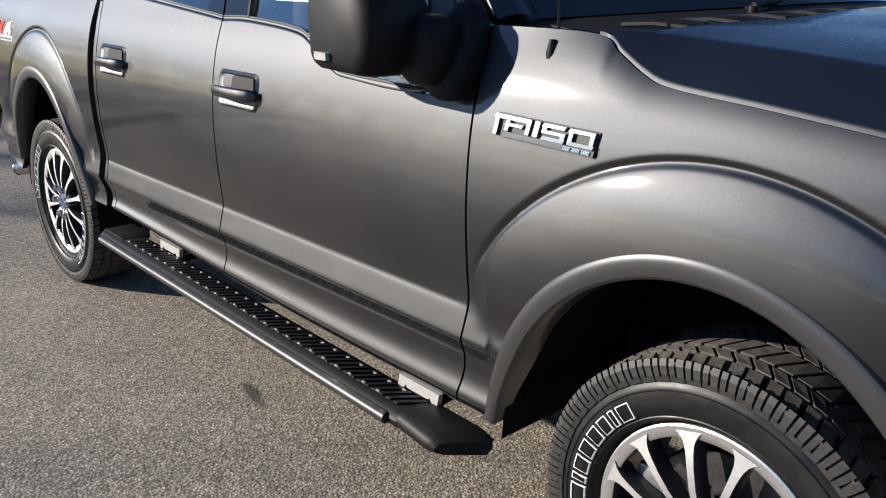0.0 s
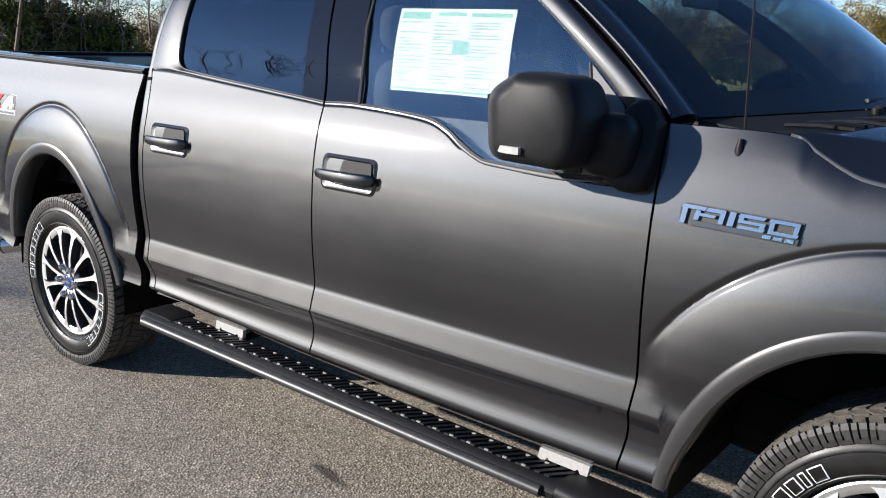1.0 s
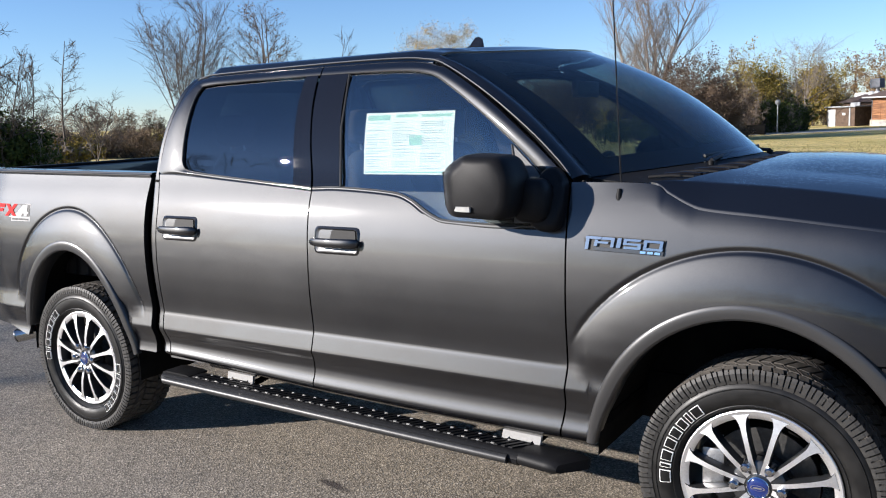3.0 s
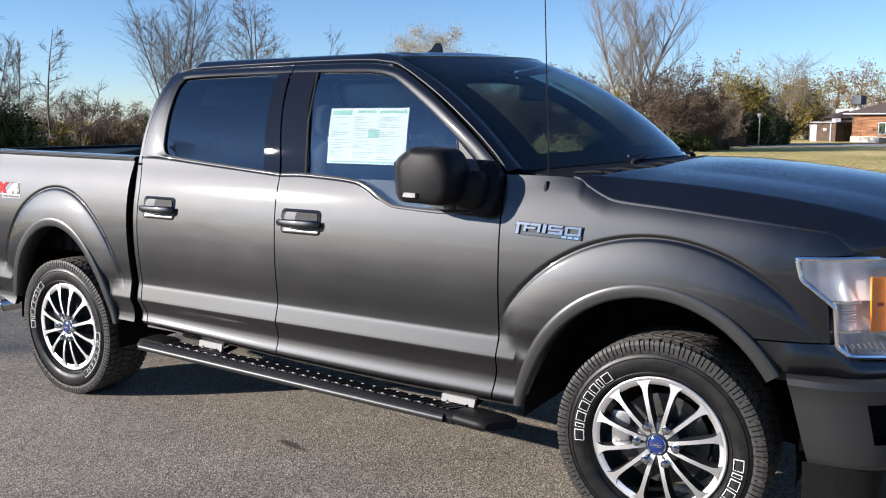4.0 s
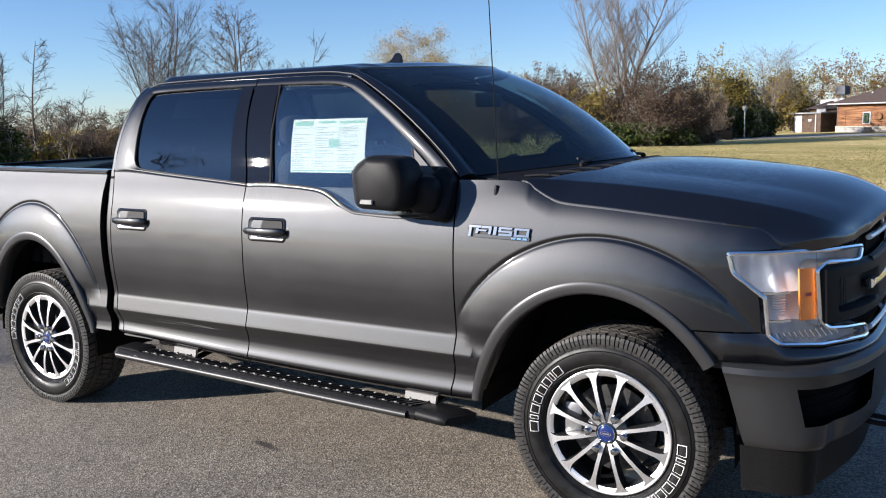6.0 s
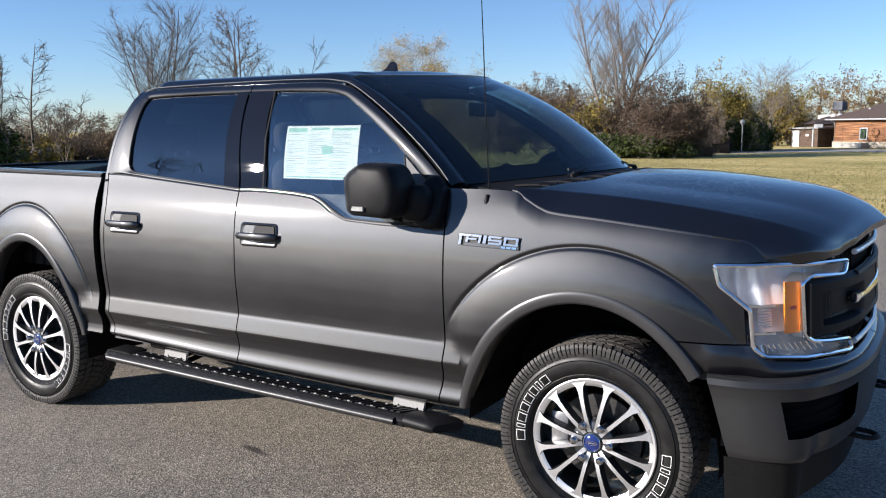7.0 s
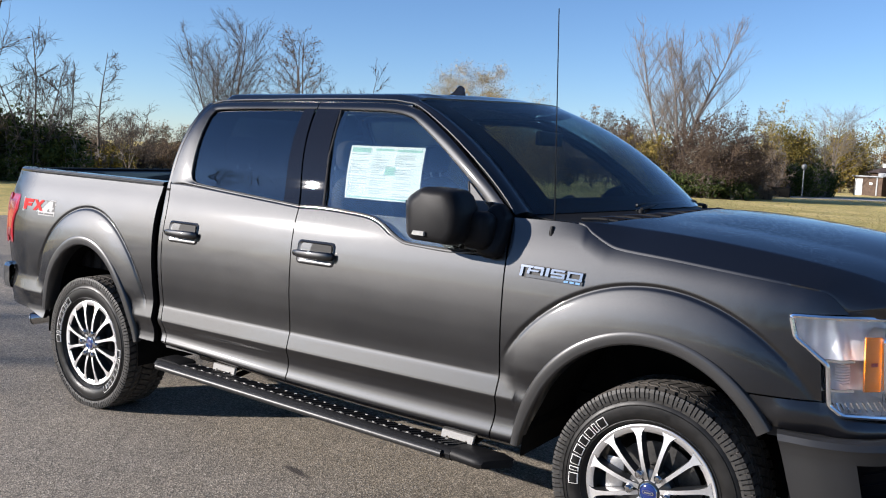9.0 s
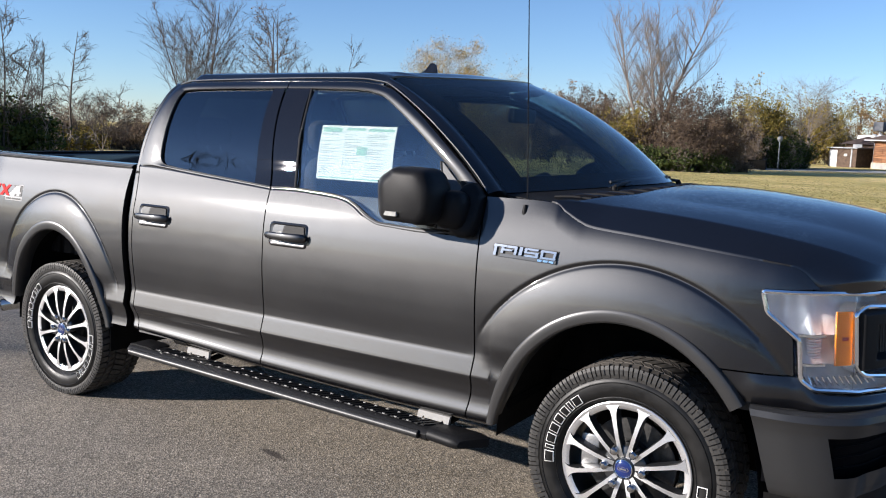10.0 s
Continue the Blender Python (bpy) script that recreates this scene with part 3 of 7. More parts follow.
def build_doors():
    for flip in (False, True):
        fl = mirrored if flip else (lambda s: s)
        fb = mirror_bm if flip else (lambda s: s)
        # rear door
        d = part("rear_door", fl(door_skin(R_SEAM, B_SEAM, rear_belt, 44, 104)), PAINT, truck, "dark grey metallic rear door", angle=75)
        part("door_frame", fl(strip(REAR_IN, REAR_OUT, 90)), PAINT, d)
        window_trim(REAR_IN, d, flip)
        glass_part("window_glass", fl(pane(-2.86, -1.945, lambda x: rear_belt(x) - 0.005, lambda x: 1.930, 0.012)), PRIVACY, d, "dark privacy glass")
        part("pillar_trim", fl(side_patch([(-2.122, 1.908), (-2.086, 1.66), (-2.050, 1.416)], [(-2.046, 1.909), (-1.992, 1.66), (-1.940, 1.406)], 0.001)), GLOSS_BLACK, d, "gloss black pillar trim")
        handle_parts(-2.755, 1.196, d, flip)
        # front door
        d = part("front_door", fl(door_skin(B_SEAM, F_SEAM, front_belt, 60, 104)), PAINT, truck, "dark grey metallic front door", angle=75)
        part("door_frame", fl(strip(FRONT_IN, FRONT_OUT, 130)), PAINT, d)
        window_trim(FRONT_IN, d, flip)
        edge_x, edge_z = zip(*[(-2.03, 1.925), (-1.55, 1.915), (-1.42, 1.895), (-1.34, 1.865), (-1.15, 1.752), (-0.945, 1.605), (-0.80, 1.48)])
        glass_part("window_glass", fl(pane(-2.03, -0.80, lambda x: front_belt(x) - 0.004, lambda x: float(np.interp(x, edge_x, edge_z)), 0.009)), GLASS, d, "clear side window")
        part("pillar_trim", fl(side_patch([(-2.030, 1.908), (-1.982, 1.66), (-1.927, 1.406)], [(-1.866, 1.906), (-1.820, 1.66), (-1.778, 1.411)], 0.001)), GLOSS_BLACK, d, "gloss black pillar trim")
        part("pillar_seal", fl(tube([(x, -half_width(z) - 0.002, z) for x, z in ((-1.858, 1.900), (-1.812, 1.66), (-1.770, 1.410))], 0.006, 6)), RUBBER, d)
        part("mirror_sail", fl(prism_on_side([(-0.945, 1.578), (-0.905, 1.44), (-0.902, 1.288), (-0.80, 1.290), (-0.772, 1.40), (-0.835, 1.482)], 0.004)), SAIL, d, "grey grained triangular corner panel")
        part("sail_edge", fl(tube([(x, -half_width(z) - 0.004, z) for x, z in ((-0.950, 1.580), (-0.911, 1.44), (-0.908, 1.290))], 0.005, 6)), RUBBER, d)
        handle_parts(-1.757, 1.182, d, flip)
        if not flip:
            sticker(d)


def prism_on_side(outline, lift, thick=0.006):
    n = len(outline)
    c = (sum(p[0] for p in outline) / n, sum(p[1] for p in outline) / n)
    vs = [(x, -half_width(z) - lift, z) for x, z in outline] + [(x, -half_width(z) - lift + thick, z) for x, z in outline]
    vs.append((c[0], -half_width(c[1]) - lift, c[1]))
    fs = [(i, (i + 1) % n, 2 * n) for i in range(n)] + [tuple(range(2 * n - 1, n - 1, -1))] + [(i, (i + 1) % n, n + (i + 1) % n, n + i) for i in range(n)]
    return vs, fs


def sticker(door):
    """The printed price sheet inside the front window, with its lines of print as bars."""
    lo, hi, x0, x1 = 1.462, 1.720, -1.668, -1.215

    def at(x, z, d=0.0):
        s = x + (z - lo) * -0.12
        return (s, -half_width(z) + 0.0185 - d, z)

    sheet = grid(lambda u, v: at(x0 + u * (x1 - x0), lo + v * (hi - lo)), 6, 8)
    part("price_sheet", flanged(sheet, 6, 8, (0, 0.001, 0)), PAPER, door, "white printed price sheet with grey and green lines")
    rng = random.Random(5)

    def bar(xa, xb, za, zb):
        return [at(xa, za, 0.0006), at(xb, za, 0.0006), at(xb, zb, 0.0006), at(xa, zb, 0.0006)], [(0, 1, 2, 3)]
    green, ink = [bar(x0 + 0.012, x0 + 0.13, hi - 0.032, hi - 0.010), bar(x0 + 0.16, x0 + 0.27, hi - 0.022, hi - 0.010), bar(x0 + 0.29, x1 - 0.012, hi - 0.024, hi - 0.012), bar(x0 + 0.010, x1 - 0.010, lo + 0.006, lo + 0.012), bar(x0 + 0.235, x0 + 0.30, lo + 0.12, lo + 0.16)], []
    for col, (ca, cb) in enumerate(((0.012, 0.13), (0.15, 0.27), (0.29, 0.415))):
        z = hi - 0.045
        while z > lo + 0.02:
            if rng.random() < 0.85:
                w = rng.uniform(0.4, 1.0) * (cb - ca)
                ink.append(bar(x0 + ca, x0 + ca + w, z, z + 0.0045))
            z -= rng.uniform(0.0075, 0.013)
    for g in green:
        part("green_bar", g, GREEN_INK, door, smooth=False)
    for g in ink:
        part("text_bar", g, GREY_INK, door, smooth=False)


# ---- fenders, bed sides, flares ----
FENDER_TOP = curve([(-0.68, 1.4465), (-0.40, 1.4430), (-0.33, 1.410), (-0.26, 1.375), (-0.19, 1.354), (0.0, 1.338), (0.15, 1.324), (0.51, 1.288), (0.585, 1.272), (0.645, 1.216)], 90)


def fender_top(x):
    return float(np.interp(x, FENDER_TOP[:, 0], FENDER_TOP[:, 1]))


LAMP_BACK = [(1.190, 0.480), (1.124, 0.494), (1.031, 0.592), (0.890, 0.604), (0.855, 0.640)]


def lamp_back(z):
    zs, xs = zip(*LAMP_BACK[::-1])
    return float(np.interp(z, zs, xs))


def arch_z(kind, x, shrink=0.010):
    cx, fa, fb = ARCH[kind][:3]
    q = 1 - ((x - cx) / (fa - shrink)) ** 2
    return AXLE_Z + (fb - shrink) * math.sqrt(q) if q > 0 else 0.0


def build_fenders():
    def main(u, v):
        x = -0.68 + u * (0.475 + 0.68)
        x += GAP * (1 - u)
        lo = max(0.455, arch_z("front", x), 0.897 if x > 0.30 else 0)
        hi = fender_top(x) - 0.0055
        z = lo + v * (hi - lo)
        if u == 0:
            x = F_SEAM(z) + GAP
        return (x, -body_y(x, z), z)

    def upper(u, v):
        x = 0.475 + u * (0.648 - 0.475)
        lo, hi = 1.196 + 0.012 * u, fender_top(x) - 0.0055
        z = lo + v * (hi - lo)
        return (x, -body_y(x, z), z)

    def lower(u, v):
        z = 0.897 + v * (1.196 - 0.897)
        x = 0.475 + u * (lamp_back(z) - 0.010 - 0.475)
        return (x, -body_y(x, z), z)
    sheets = [flanged(grid(main, 210, 110), 210, 110, (0, 0.03, 0)), flanged(grid(upper, 14, 12), 14, 12, (0, 0.03, 0)), flanged(grid(lower, 14, 24), 14, 24, (0, 0.03, 0))]
    both("front_fender", join(*sheets), PAINT, "dark grey metallic front fender")

    def bed(u, v):
        x = -3.022 - u * (4.625 - 3.022)
        lo = max(0.53 if x > -3.7 else 0.50 + 0.05 * smooth01((-4.1 - x) / 0.3), arch_z("rear", x))
        hi = 1.438 + 0.018 * u
        z = lo + v * (hi - lo)
        return (x, -body_y(x, z), z)
    both("bed_side", flanged(grid(bed, 200, 110), 200, 110, (0, 0.03, 0)), PAINT, "dark grey metallic side of the cargo bed")
    # the cab's rear corner, between the rear door and the gap
    def corner(u, v):
        z = 0.455 + v * (1.935 - 0.455)
        back = CAB_REAR(z)
        if z < 1.46:
            front = R_SEAM(z) - GAP
        else:
            c = curve(REAR_OUT[5:11], 40)
            front = float(np.interp(z, c[:, 1], c[:, 0])) - GAP
        x = front + u * (back - front)
        return (x, -half_width(z) + 0.020 * smooth01((u - 0.35) / 0.65) ** 2, lifted(x, z))
    both("cab_corner", flanged(grid(corner, 10, 90), 10, 90, (0, 0.04, 0)), PAINT, "dark grey cab corner pillar")


def flare(kind, a0, a1):
    """The moulded lip round a wheel arch."""
    cx, fa, fb, oa, ob_, *_ = ARCH[kind]
    sec = [(0.0, 0.000), (0.03, 0.010), (0.08, 0.017), (0.16, 0.0205), (0.34, 0.0225), (0.60, 0.0225), (0.84, 0.020), (0.95, 0.014), (1.0, 0.004), (1.0, -0.05)]

    def fn(u, v):
        a = a0 + u * (a1 - a0)
        w, out = sec[round(v * (len(sec) - 1))]
        slim = w * (0.62 + 0.38 * smooth01((AXLE_Z + math.sin(a) * fb - 0.46) / 0.26))
        x = cx + math.cos(a) * (fa + (oa - fa) * slim)
        z = AXLE_Z + math.sin(a) * (fb + (ob_ - fb) * slim)
        edge_x, edge_z = cx + math.cos(a) * fa, AXLE_Z + math.sin(a) * fb
        y = 0.978 + 0.026 * smooth01((edge_z - 0.55) / 0.4)
        out *= 0.55 + 0.45 * smooth01((edge_z - 0.48) / 0.22)
        return (x, -y - out, z)
    return flanged(grid(fn, 90, len(sec) - 1), 90, len(sec) - 1, (0, 0.02, 0))


def build_flares():
    both("wheel_arch_flare", flare("front", math.radians(173), math.radians(35)), FLARE, "grey wheel arch flare", angle=30)
    both("wheel_arch_flare", flare("rear", math.radians(165), math.radians(9)), FLARE, "grey wheel arch flare", angle=30)
    # black liners inside the arches
    for kind in ("front", "rear"):
        cx, fa, fb, oa, ob_, *_ = ARCH[kind]

        def fn(u, v):
            a = math.radians(178) - u * math.radians(182)
            return (cx + math.cos(a) * (oa + 0.02), -0.955 + v * 0.52, AXLE_Z + math.sin(a) * (ob_ + 0.02))
        wall = [(cx + math.cos(math.radians(a)) * (oa + 0.03), -0.46, AXLE_Z + math.sin(math.radians(a)) * (ob_ + 0.03)) for a in range(-6, 186, 8)]
        both("arch_liner", join(grid(fn, 36, 4), (wall, [tuple(range(len(wall)))])), CHASSIS, "black arch liner")


# ---- cab top, glass ----
def screen_base(y):
    q = 1 - (y / 0.80) ** 2
    return (-0.66 + 0.44 * q, y, 1.452 + 0.046 * q)


def roof_section(k):
    return 1.985 + 0.027 * (1 - k ** 2) - 0.048 * smooth01((k - 0.88) / 0.12) ** 1.3


def screen_top(y):
    q, k = 1 - (y / 0.62) ** 2, abs(y) / 0.664
    return (-1.425 + 0.42 * q, y, roof_section(k) - 0.030 * (1 - 0.75 * k ** 4) - 0.008)


def build_cab():
    def roof(u, v):
        y = -0.664 + v * 1.328
        k = abs(y) / 0.664
        fx = screen_top(max(-0.62, min(0.62, y)))[0] - 0.012
        rear = -2.915 + 0.04 * k ** 4
        x = fx + u * (rear - fx)
        z = roof_section(k)
        z -= 0.030 * (1 - 0.75 * k ** 4) * smooth01(1 - u / 0.14) + 0.040 * smooth01((u - 0.93) / 0.07)
        z += 0.006 * math.exp(-((k - 0.74) / 0.02) ** 2) * smooth01(u / 0.1) * smooth01((1 - u) / 0.1)
        return (x, y, z)
    part("roof", flanged(grid(roof, 70, 80), 70, 80, (0, 0, -0.010)), WET_PAINT, truck, "dark grey roof with dew drops")
    # roof rails: the dark gutter over the doors and down the pillars
    for s in (-1, 1):
        path = curve([(-2.875, 0.682, 1.925), (-2.82, 0.670, 1.942), (-2.70, 0.664, 1.951), (-2.0, 0.661, 1.960), (-1.62, 0.662, 1.957), (-1.48, 0.668, 1.946), (-1.36, 0.696, 1.918), (-1.12, 0.780, 1.793), (-0.90, 0.848, 1.645), (-0.76, 0.886, 1.530), (-0.695, 0.902, 1.462)], 90)
        part("roof_rail", tube([(x, s * y, z) for x, y, z in path], 0.0055, 8), PAINT, truck)

    def apillar(u, v):
        d = curve([(-0.692, 0.900, 1.452), (-0.765, 0.888, 1.517), (-0.885, 0.854, 1.622), (-1.10, 0.785, 1.781), (-1.30, 0.708, 1.897), (-1.42, 0.672, 1.937)], 40)[round(u * 40)]
        g = Vector(screen_base(0.80)).lerp(Vector(screen_top(0.62)), u)
        arc = 0.050 * math.sin(math.pi * u)
        m = Vector(d).lerp(g + Vector((arc * 0.45 + 0.003, -0.010, arc + 0.003)), v)
        bow = 0.022 * math.sin(math.pi * v)
        return (m.x + bow * 0.6, -m.y - bow * 0.6, m.z + bow * 0.5)
    both("windscreen_pillar", flanged(grid(apillar, 40, 8), 40, 8, (0, 0.02, -0.02)), PAINT, "dark grey windscreen pillar")

    def screen(u, v):
        a, b = Vector(screen_base(-0.80 + 1.60 * u)), Vector(screen_top(-0.62 + 1.24 * u))
        p = a.lerp(b, v)
        bow = 0.050 * math.sin(math.pi * v)
        return (p.x + bow * 0.45, p.y, p.z + bow)
    vs, fs = grid(screen, 40, 24)
    n = len(vs)
    k = 25
    rim = [i * k for i in range(41)] + [40 * k + j for j in range(1, 25)] + [i * k + 24 for i in range(39, -1, -1)] + [j for j in range(23, 0, -1)]
    vs2 = [(x - 0.003, y, z - 0.004) for x, y, z in vs]
    fs2 = fs + [tuple(n + i for i in reversed(f)) for f in fs] + [(rim[i], rim[(i + 1) % len(rim)], n + rim[(i + 1) % len(rim)], n + rim[i]) for i in range(len(rim))]
    glass = part("windscreen", (vs + vs2, fs2), WINDSCREEN, truck, "tinted windscreen")
    glass.visible_shadow = False
    # black painted border inside the windscreen
    def border(u, v):
        t = u * 4 % 4
        i, f = int(min(t, 3.999)), t - int(min(t, 3.999))
        cor = [(0, 0), (1, 0), (1, 1), (0, 1), (0, 0)]
        inn = [(0.055, 0.10), (0.965, 0.10), (0.97, 0.92), (0.05, 0.92), (0.055, 0.10)]
        a = Vector(cor[i]).lerp(Vector(cor[i + 1]), f)
        b = Vector(inn[i]).lerp(Vector(inn[i + 1]), f)
        p = a.lerp(b, v)
        q = screen(p.x, p.y)
        return (q[0] - 0.006, q[1], q[2] - 0.009)
    part("windscreen_border", grid(border, 80, 3), FRIT, glass, "black border of the windscreen")
    part("rear_view_mirror", box(-1.03, -0.995, -0.13, 0.13, 1.765, 1.84, 0.015, 3), CABIN_PLASTIC, glass, "black rear-view mirror")
    # cab back wall with its window
    def back(u, v):
        z = 1.42 + v * (1.93 - 1.42)
        hw = half_width(z) - 0.03
        return (CAB_REAR(z) + 0.006 + 0.012 * (2 * u - 1) ** 2, -hw + 2 * hw * u, z)
    sheet_v, sheet_f = grid(back, 24, 16)
    keep = [f for f in sheet_f if not (0.16 < np.mean([sheet_v[i][1] for i in f]) / 1.3 + 0.5 < 0.84 and 1.50 < np.mean([sheet_v[i][2] for i in f]) < 1.86)]
    part("cab_back", (sheet_v, keep), PAINT, truck, "dark grey back of the cab")
    bk = box(-2.985, -2.980, -0.47, 0.47, 1.49, 1.88)
    glass_part("back_window", bk, PRIVACY, truck, "dark rear window of the cab")
    # the aerial fin and the mast
    fin = []
    for x, h, w in ((-1.68, 0.012, 0.020), (-1.66, 0.020, 0.032), (-1.61, 0.045, 0.030), (-1.585, 0.078, 0.018), (-1.565, 0.082, 0.012), (-1.545, 0.070, 0.010), (-1.535, 0.02, 0.012), (-1.53, 0.0, 0.006)):
        fin.append([(x, -w, 2.002), (x, -w * 0.75, 2.002 + h * 0.5), (x, -w * 0.25, 2.002 + h), (x, w * 0.25, 2.002 + h), (x, w * 0.75, 2.002 + h * 0.5), (x, w, 2.002)])
    vs = [tuple(np.add(p, (0.0, -0.035, 0))) for r in fin for p in r]
    fs = [(i * 6 + j, i * 6 + j + 1, (i + 1) * 6 + j + 1, (i + 1) * 6 + j) for i in range(7) for j in range(5)]
    part("roof_aerial", (vs, fs), GLOSS_BLACK, truck, "dark grey shark fin aerial")
    mast = part("mast_aerial", join(tube([(-0.500, -0.905, 1.385), (-0.500, -0.903, 1.43)], [0.010, 0.006], 10), tube([(-0.500, -0.903, 1.43), (-0.508, -0.903, 1.60), (-0.538, -0.903, 2.31)], [0.0035, 0.0028, 0.002], 6)), PLASTIC, truck, "thin black mast aerial")
    base = [(-0.500 + r * math.cos(a) * 1.0, -0.922 + 1.1 * r * math.sin(a), z) for r, z in ((0.004, 1.332), (0.011, 1.358), (0.0135, 1.390), (0.007, 1.420)) for a in (2 * math.pi * q / 10 for q in range(10))]
    part("mast_foot", (base, [(i * 10 + q, i * 10 + (q + 1) % 10, (i + 1) * 10 + (q + 1) % 10, (i + 1) * 10 + q) for i in range(3) for q in range(10)] + [tuple(range(10)), tuple(range(30, 40))]), PLASTIC, mast)


HOOD = [  # stations from the rear to the nose: shut line, crest, dome edge, middle
    [(-0.392, -0.897, 1.443), (-0.30, -0.845, 1.446), (-0.16, -0.55, 1.470), (-0.095, 0, 1.496)],
    [(-0.26, -0.926, 1.375), (-0.19, -0.828, 1.436), (-0.06, -0.55, 1.464), (-0.01, 0, 1.496)],
    [(-0.10, -0.945, 1.347), (-0.02, -0.830, 1.426), (0.07, -0.55, 1.455), (0.11, 0, 1.492)],
    [(0.15, -0.955, 1.324), (0.20, -0.830, 1.407), (0.25, -0.55, 1.440), (0.27, 0, 1.482)],
    [(0.42, -0.955, 1.298), (0.46, -0.818, 1.374), (0.50, -0.54, 1.412), (0.53, 0, 1.456)],
    [(0.585, -0.935, 1.273), (0.655, -0.785, 1.336), (0.70, -0.52, 1.375), (0.75, 0, 1.420)],
    [(0.640, -0.905, 1.228), (0.800, -0.710, 1.286), (0.84, -0.50, 1.322), (0.90, 0, 1.362)],
    [(0.650, -0.897, 1.214), (0.868, -0.585, 1.238), (0.905, -0.46, 1.262), (0.985, 0, 1.300)],
]


def build_hood():
    cols = [curve([st[k] for st in HOOD], 60) for k in range(4)]
    for p in cols[0]:      # the shut line lies on the fender
        p[2] = fender_top(p[0]) + 0.001
        p[1] = -body_y(p[0], p[2]) + 0.002

    def fn(u, v):
        i = round(u * 60)
        p = [cols[k][i] for k in range(4)]
        pts = p + [q * (1, -1, 1) for q in p[2::-1]]
        t = v * 6
        j = int(min(t, 5.999))
        f = t - j
        a, b = pts[j], pts[j + 1]
        m = a * (1 - f) + b * f
        bow = math.sin(math.pi * f)
        if j in (0, 5):
            push = 0.055 * smooth01((u - 0.70) / 0.30)      # the front corner follows the nose
            m = m + np.array((push * 0.7, (-0.001 - push * 0.7) * (1 if j == 0 else -1), 0.004)) * bow
        elif j in (1, 4):
            m = m + np.array((0, 0, 0.004)) * bow
        else:
            m = m + np.array((0, 0, 0.012)) * bow * (0.3 + 0.7 * smooth01(u * 3))
        return tuple(m)
    part("hood", flanged(grid(fn, 60, 96), 60, 96, (-0.006, 0, -0.03)), WET_PAINT, truck, "dark grey hood wet with dew", angle=50)
    # added dark filler below the shut line, standing in for the gap's shade
    for s in (1, -1):
        line = [(p[0], s * (p[1] + 0.014), p[2] - 0.009) for p in cols[0][:-3]]
        part("hood_gap_filler", tube(line, 0.009, 6), RUBBER, truck)
    # cowl with its louvres
    def cowl(u, v):
        y = -0.83 + 1.66 * u
        a = Vector((float(np.interp(abs(y), [0, 0.3, 0.55, 0.81, 0.9], [-0.10, -0.118, -0.168, -0.285, -0.39])), y, float(np.interp(abs(y), [0, 0.3, 0.55, 0.81, 0.9], [1.482, 1.477, 1.465, 1.444, 1.436]))))
        b = Vector(screen_base(max(-0.8, min(0.8, y)))) + Vector((0.0, 0, -0.004))
        return tuple(a.lerp(b, v) + Vector((0, 0, -0.012 * math.sin(math.pi * v))))
    c = part("cowl", flanged(grid(cowl, 50, 6), 50, 6, (0, 0, -0.04)), PLASTIC, truck, "black plastic cowl with louvres")
    for k in range(26):
        u = 0.06 + 0.86 * k / 25
        p, q = Vector(cowl(u, 0.12)), Vector(cowl(u, 0.62))
        part("louvre", tube([p + Vector((0, 0, 0.004)), (p + q) / 2 + Vector((0, 0, 0.010)), q + Vector((0, 0, 0.006))], 0.006, 5), GLOSS_BLACK if k % 2 else PLASTIC, c)
    for y0, y1 in ((-0.42, 0.12), (0.22, 0.72)):
        a, b = Vector(screen_base(y0)), Vector(screen_base(y1))
        w = part("wiper", tube([a + Vector((0.03, 0, 0.004)), a.lerp(b, 0.3) + Vector((0.01, 0, 0.016)), b + Vector((-0.02, 0, 0.018))], [0.009, 0.007, 0.005], 6), PLASTIC, truck, "black wiper arm")
        part("wiper_blade", tube([a.lerp(b, 0.05) + Vector((-0.01, 0, 0.020)), a.lerp(b, 0.5) + Vector((0.01, 0, 0.026)), b + Vector((-0.03, 0.03, 0.024))], 0.007, 5), RUBBER, w)
        part("wiper_pivot", tube([a + Vector((0.03, 0, -0.03)), a + Vector((0.03, 0, 0.004))], 0.014, 10), PLASTIC, w)


# ---- nose: bumper, lamps, grille ----
def nose_at(s, z, out=0.0):
    """A place on the nose at x = s (right side), pushed outwards."""
    x = s - 0.05 * (z - 0.95)
    y = nose_y(s)
    e = 0.004
    d = Vector((-(nose_y(s + e) - nose_y(s - e)), -2 * e, 0)) if s < 0.93 else Vector((1, 0, 0))
    d = Vector((abs(d.x), d.y, 0)).normalized()
    return (x + d.x * out, -y + d.y * out, z)


LAMP = [(0.485, 1.190), (0.700, 1.196), (0.889, 1.185), (0.882, 1.131), (0.790, 1.146), (0.763, 1.118), (0.769, 0.929), (0.790, 0.897), (0.893, 0.872), (0.902, 0.822), (0.650, 0.853), (0.612, 0.885), (0.604, 1.026), (0.500, 1.116)]


def on_nose(outline, out, steps=6):
    """The outline drawn on the nose, each side split into steps."""
    pts = []
    for i, (a, b) in enumerate(zip(outline, outline[1:] + outline[:1])):
        pts += [nose_at(a[0] + (b[0] - a[0]) * t / steps, a[1] + (b[1] - a[1]) * t / steps, out) for t in range(steps)]
    return pts


def nose_sheet(s0, s1, z0, z1, out, nu=16, nv=8, lo=None, hi=None):
    def fn(u, v):
        s = s0 + u * (s1 - s0)
        a = lo(s) if lo else z0
        b = hi(s) if hi else z1
        return nose_at(s, a + v * (b - a), out)
    return grid(fn, nu, nv)


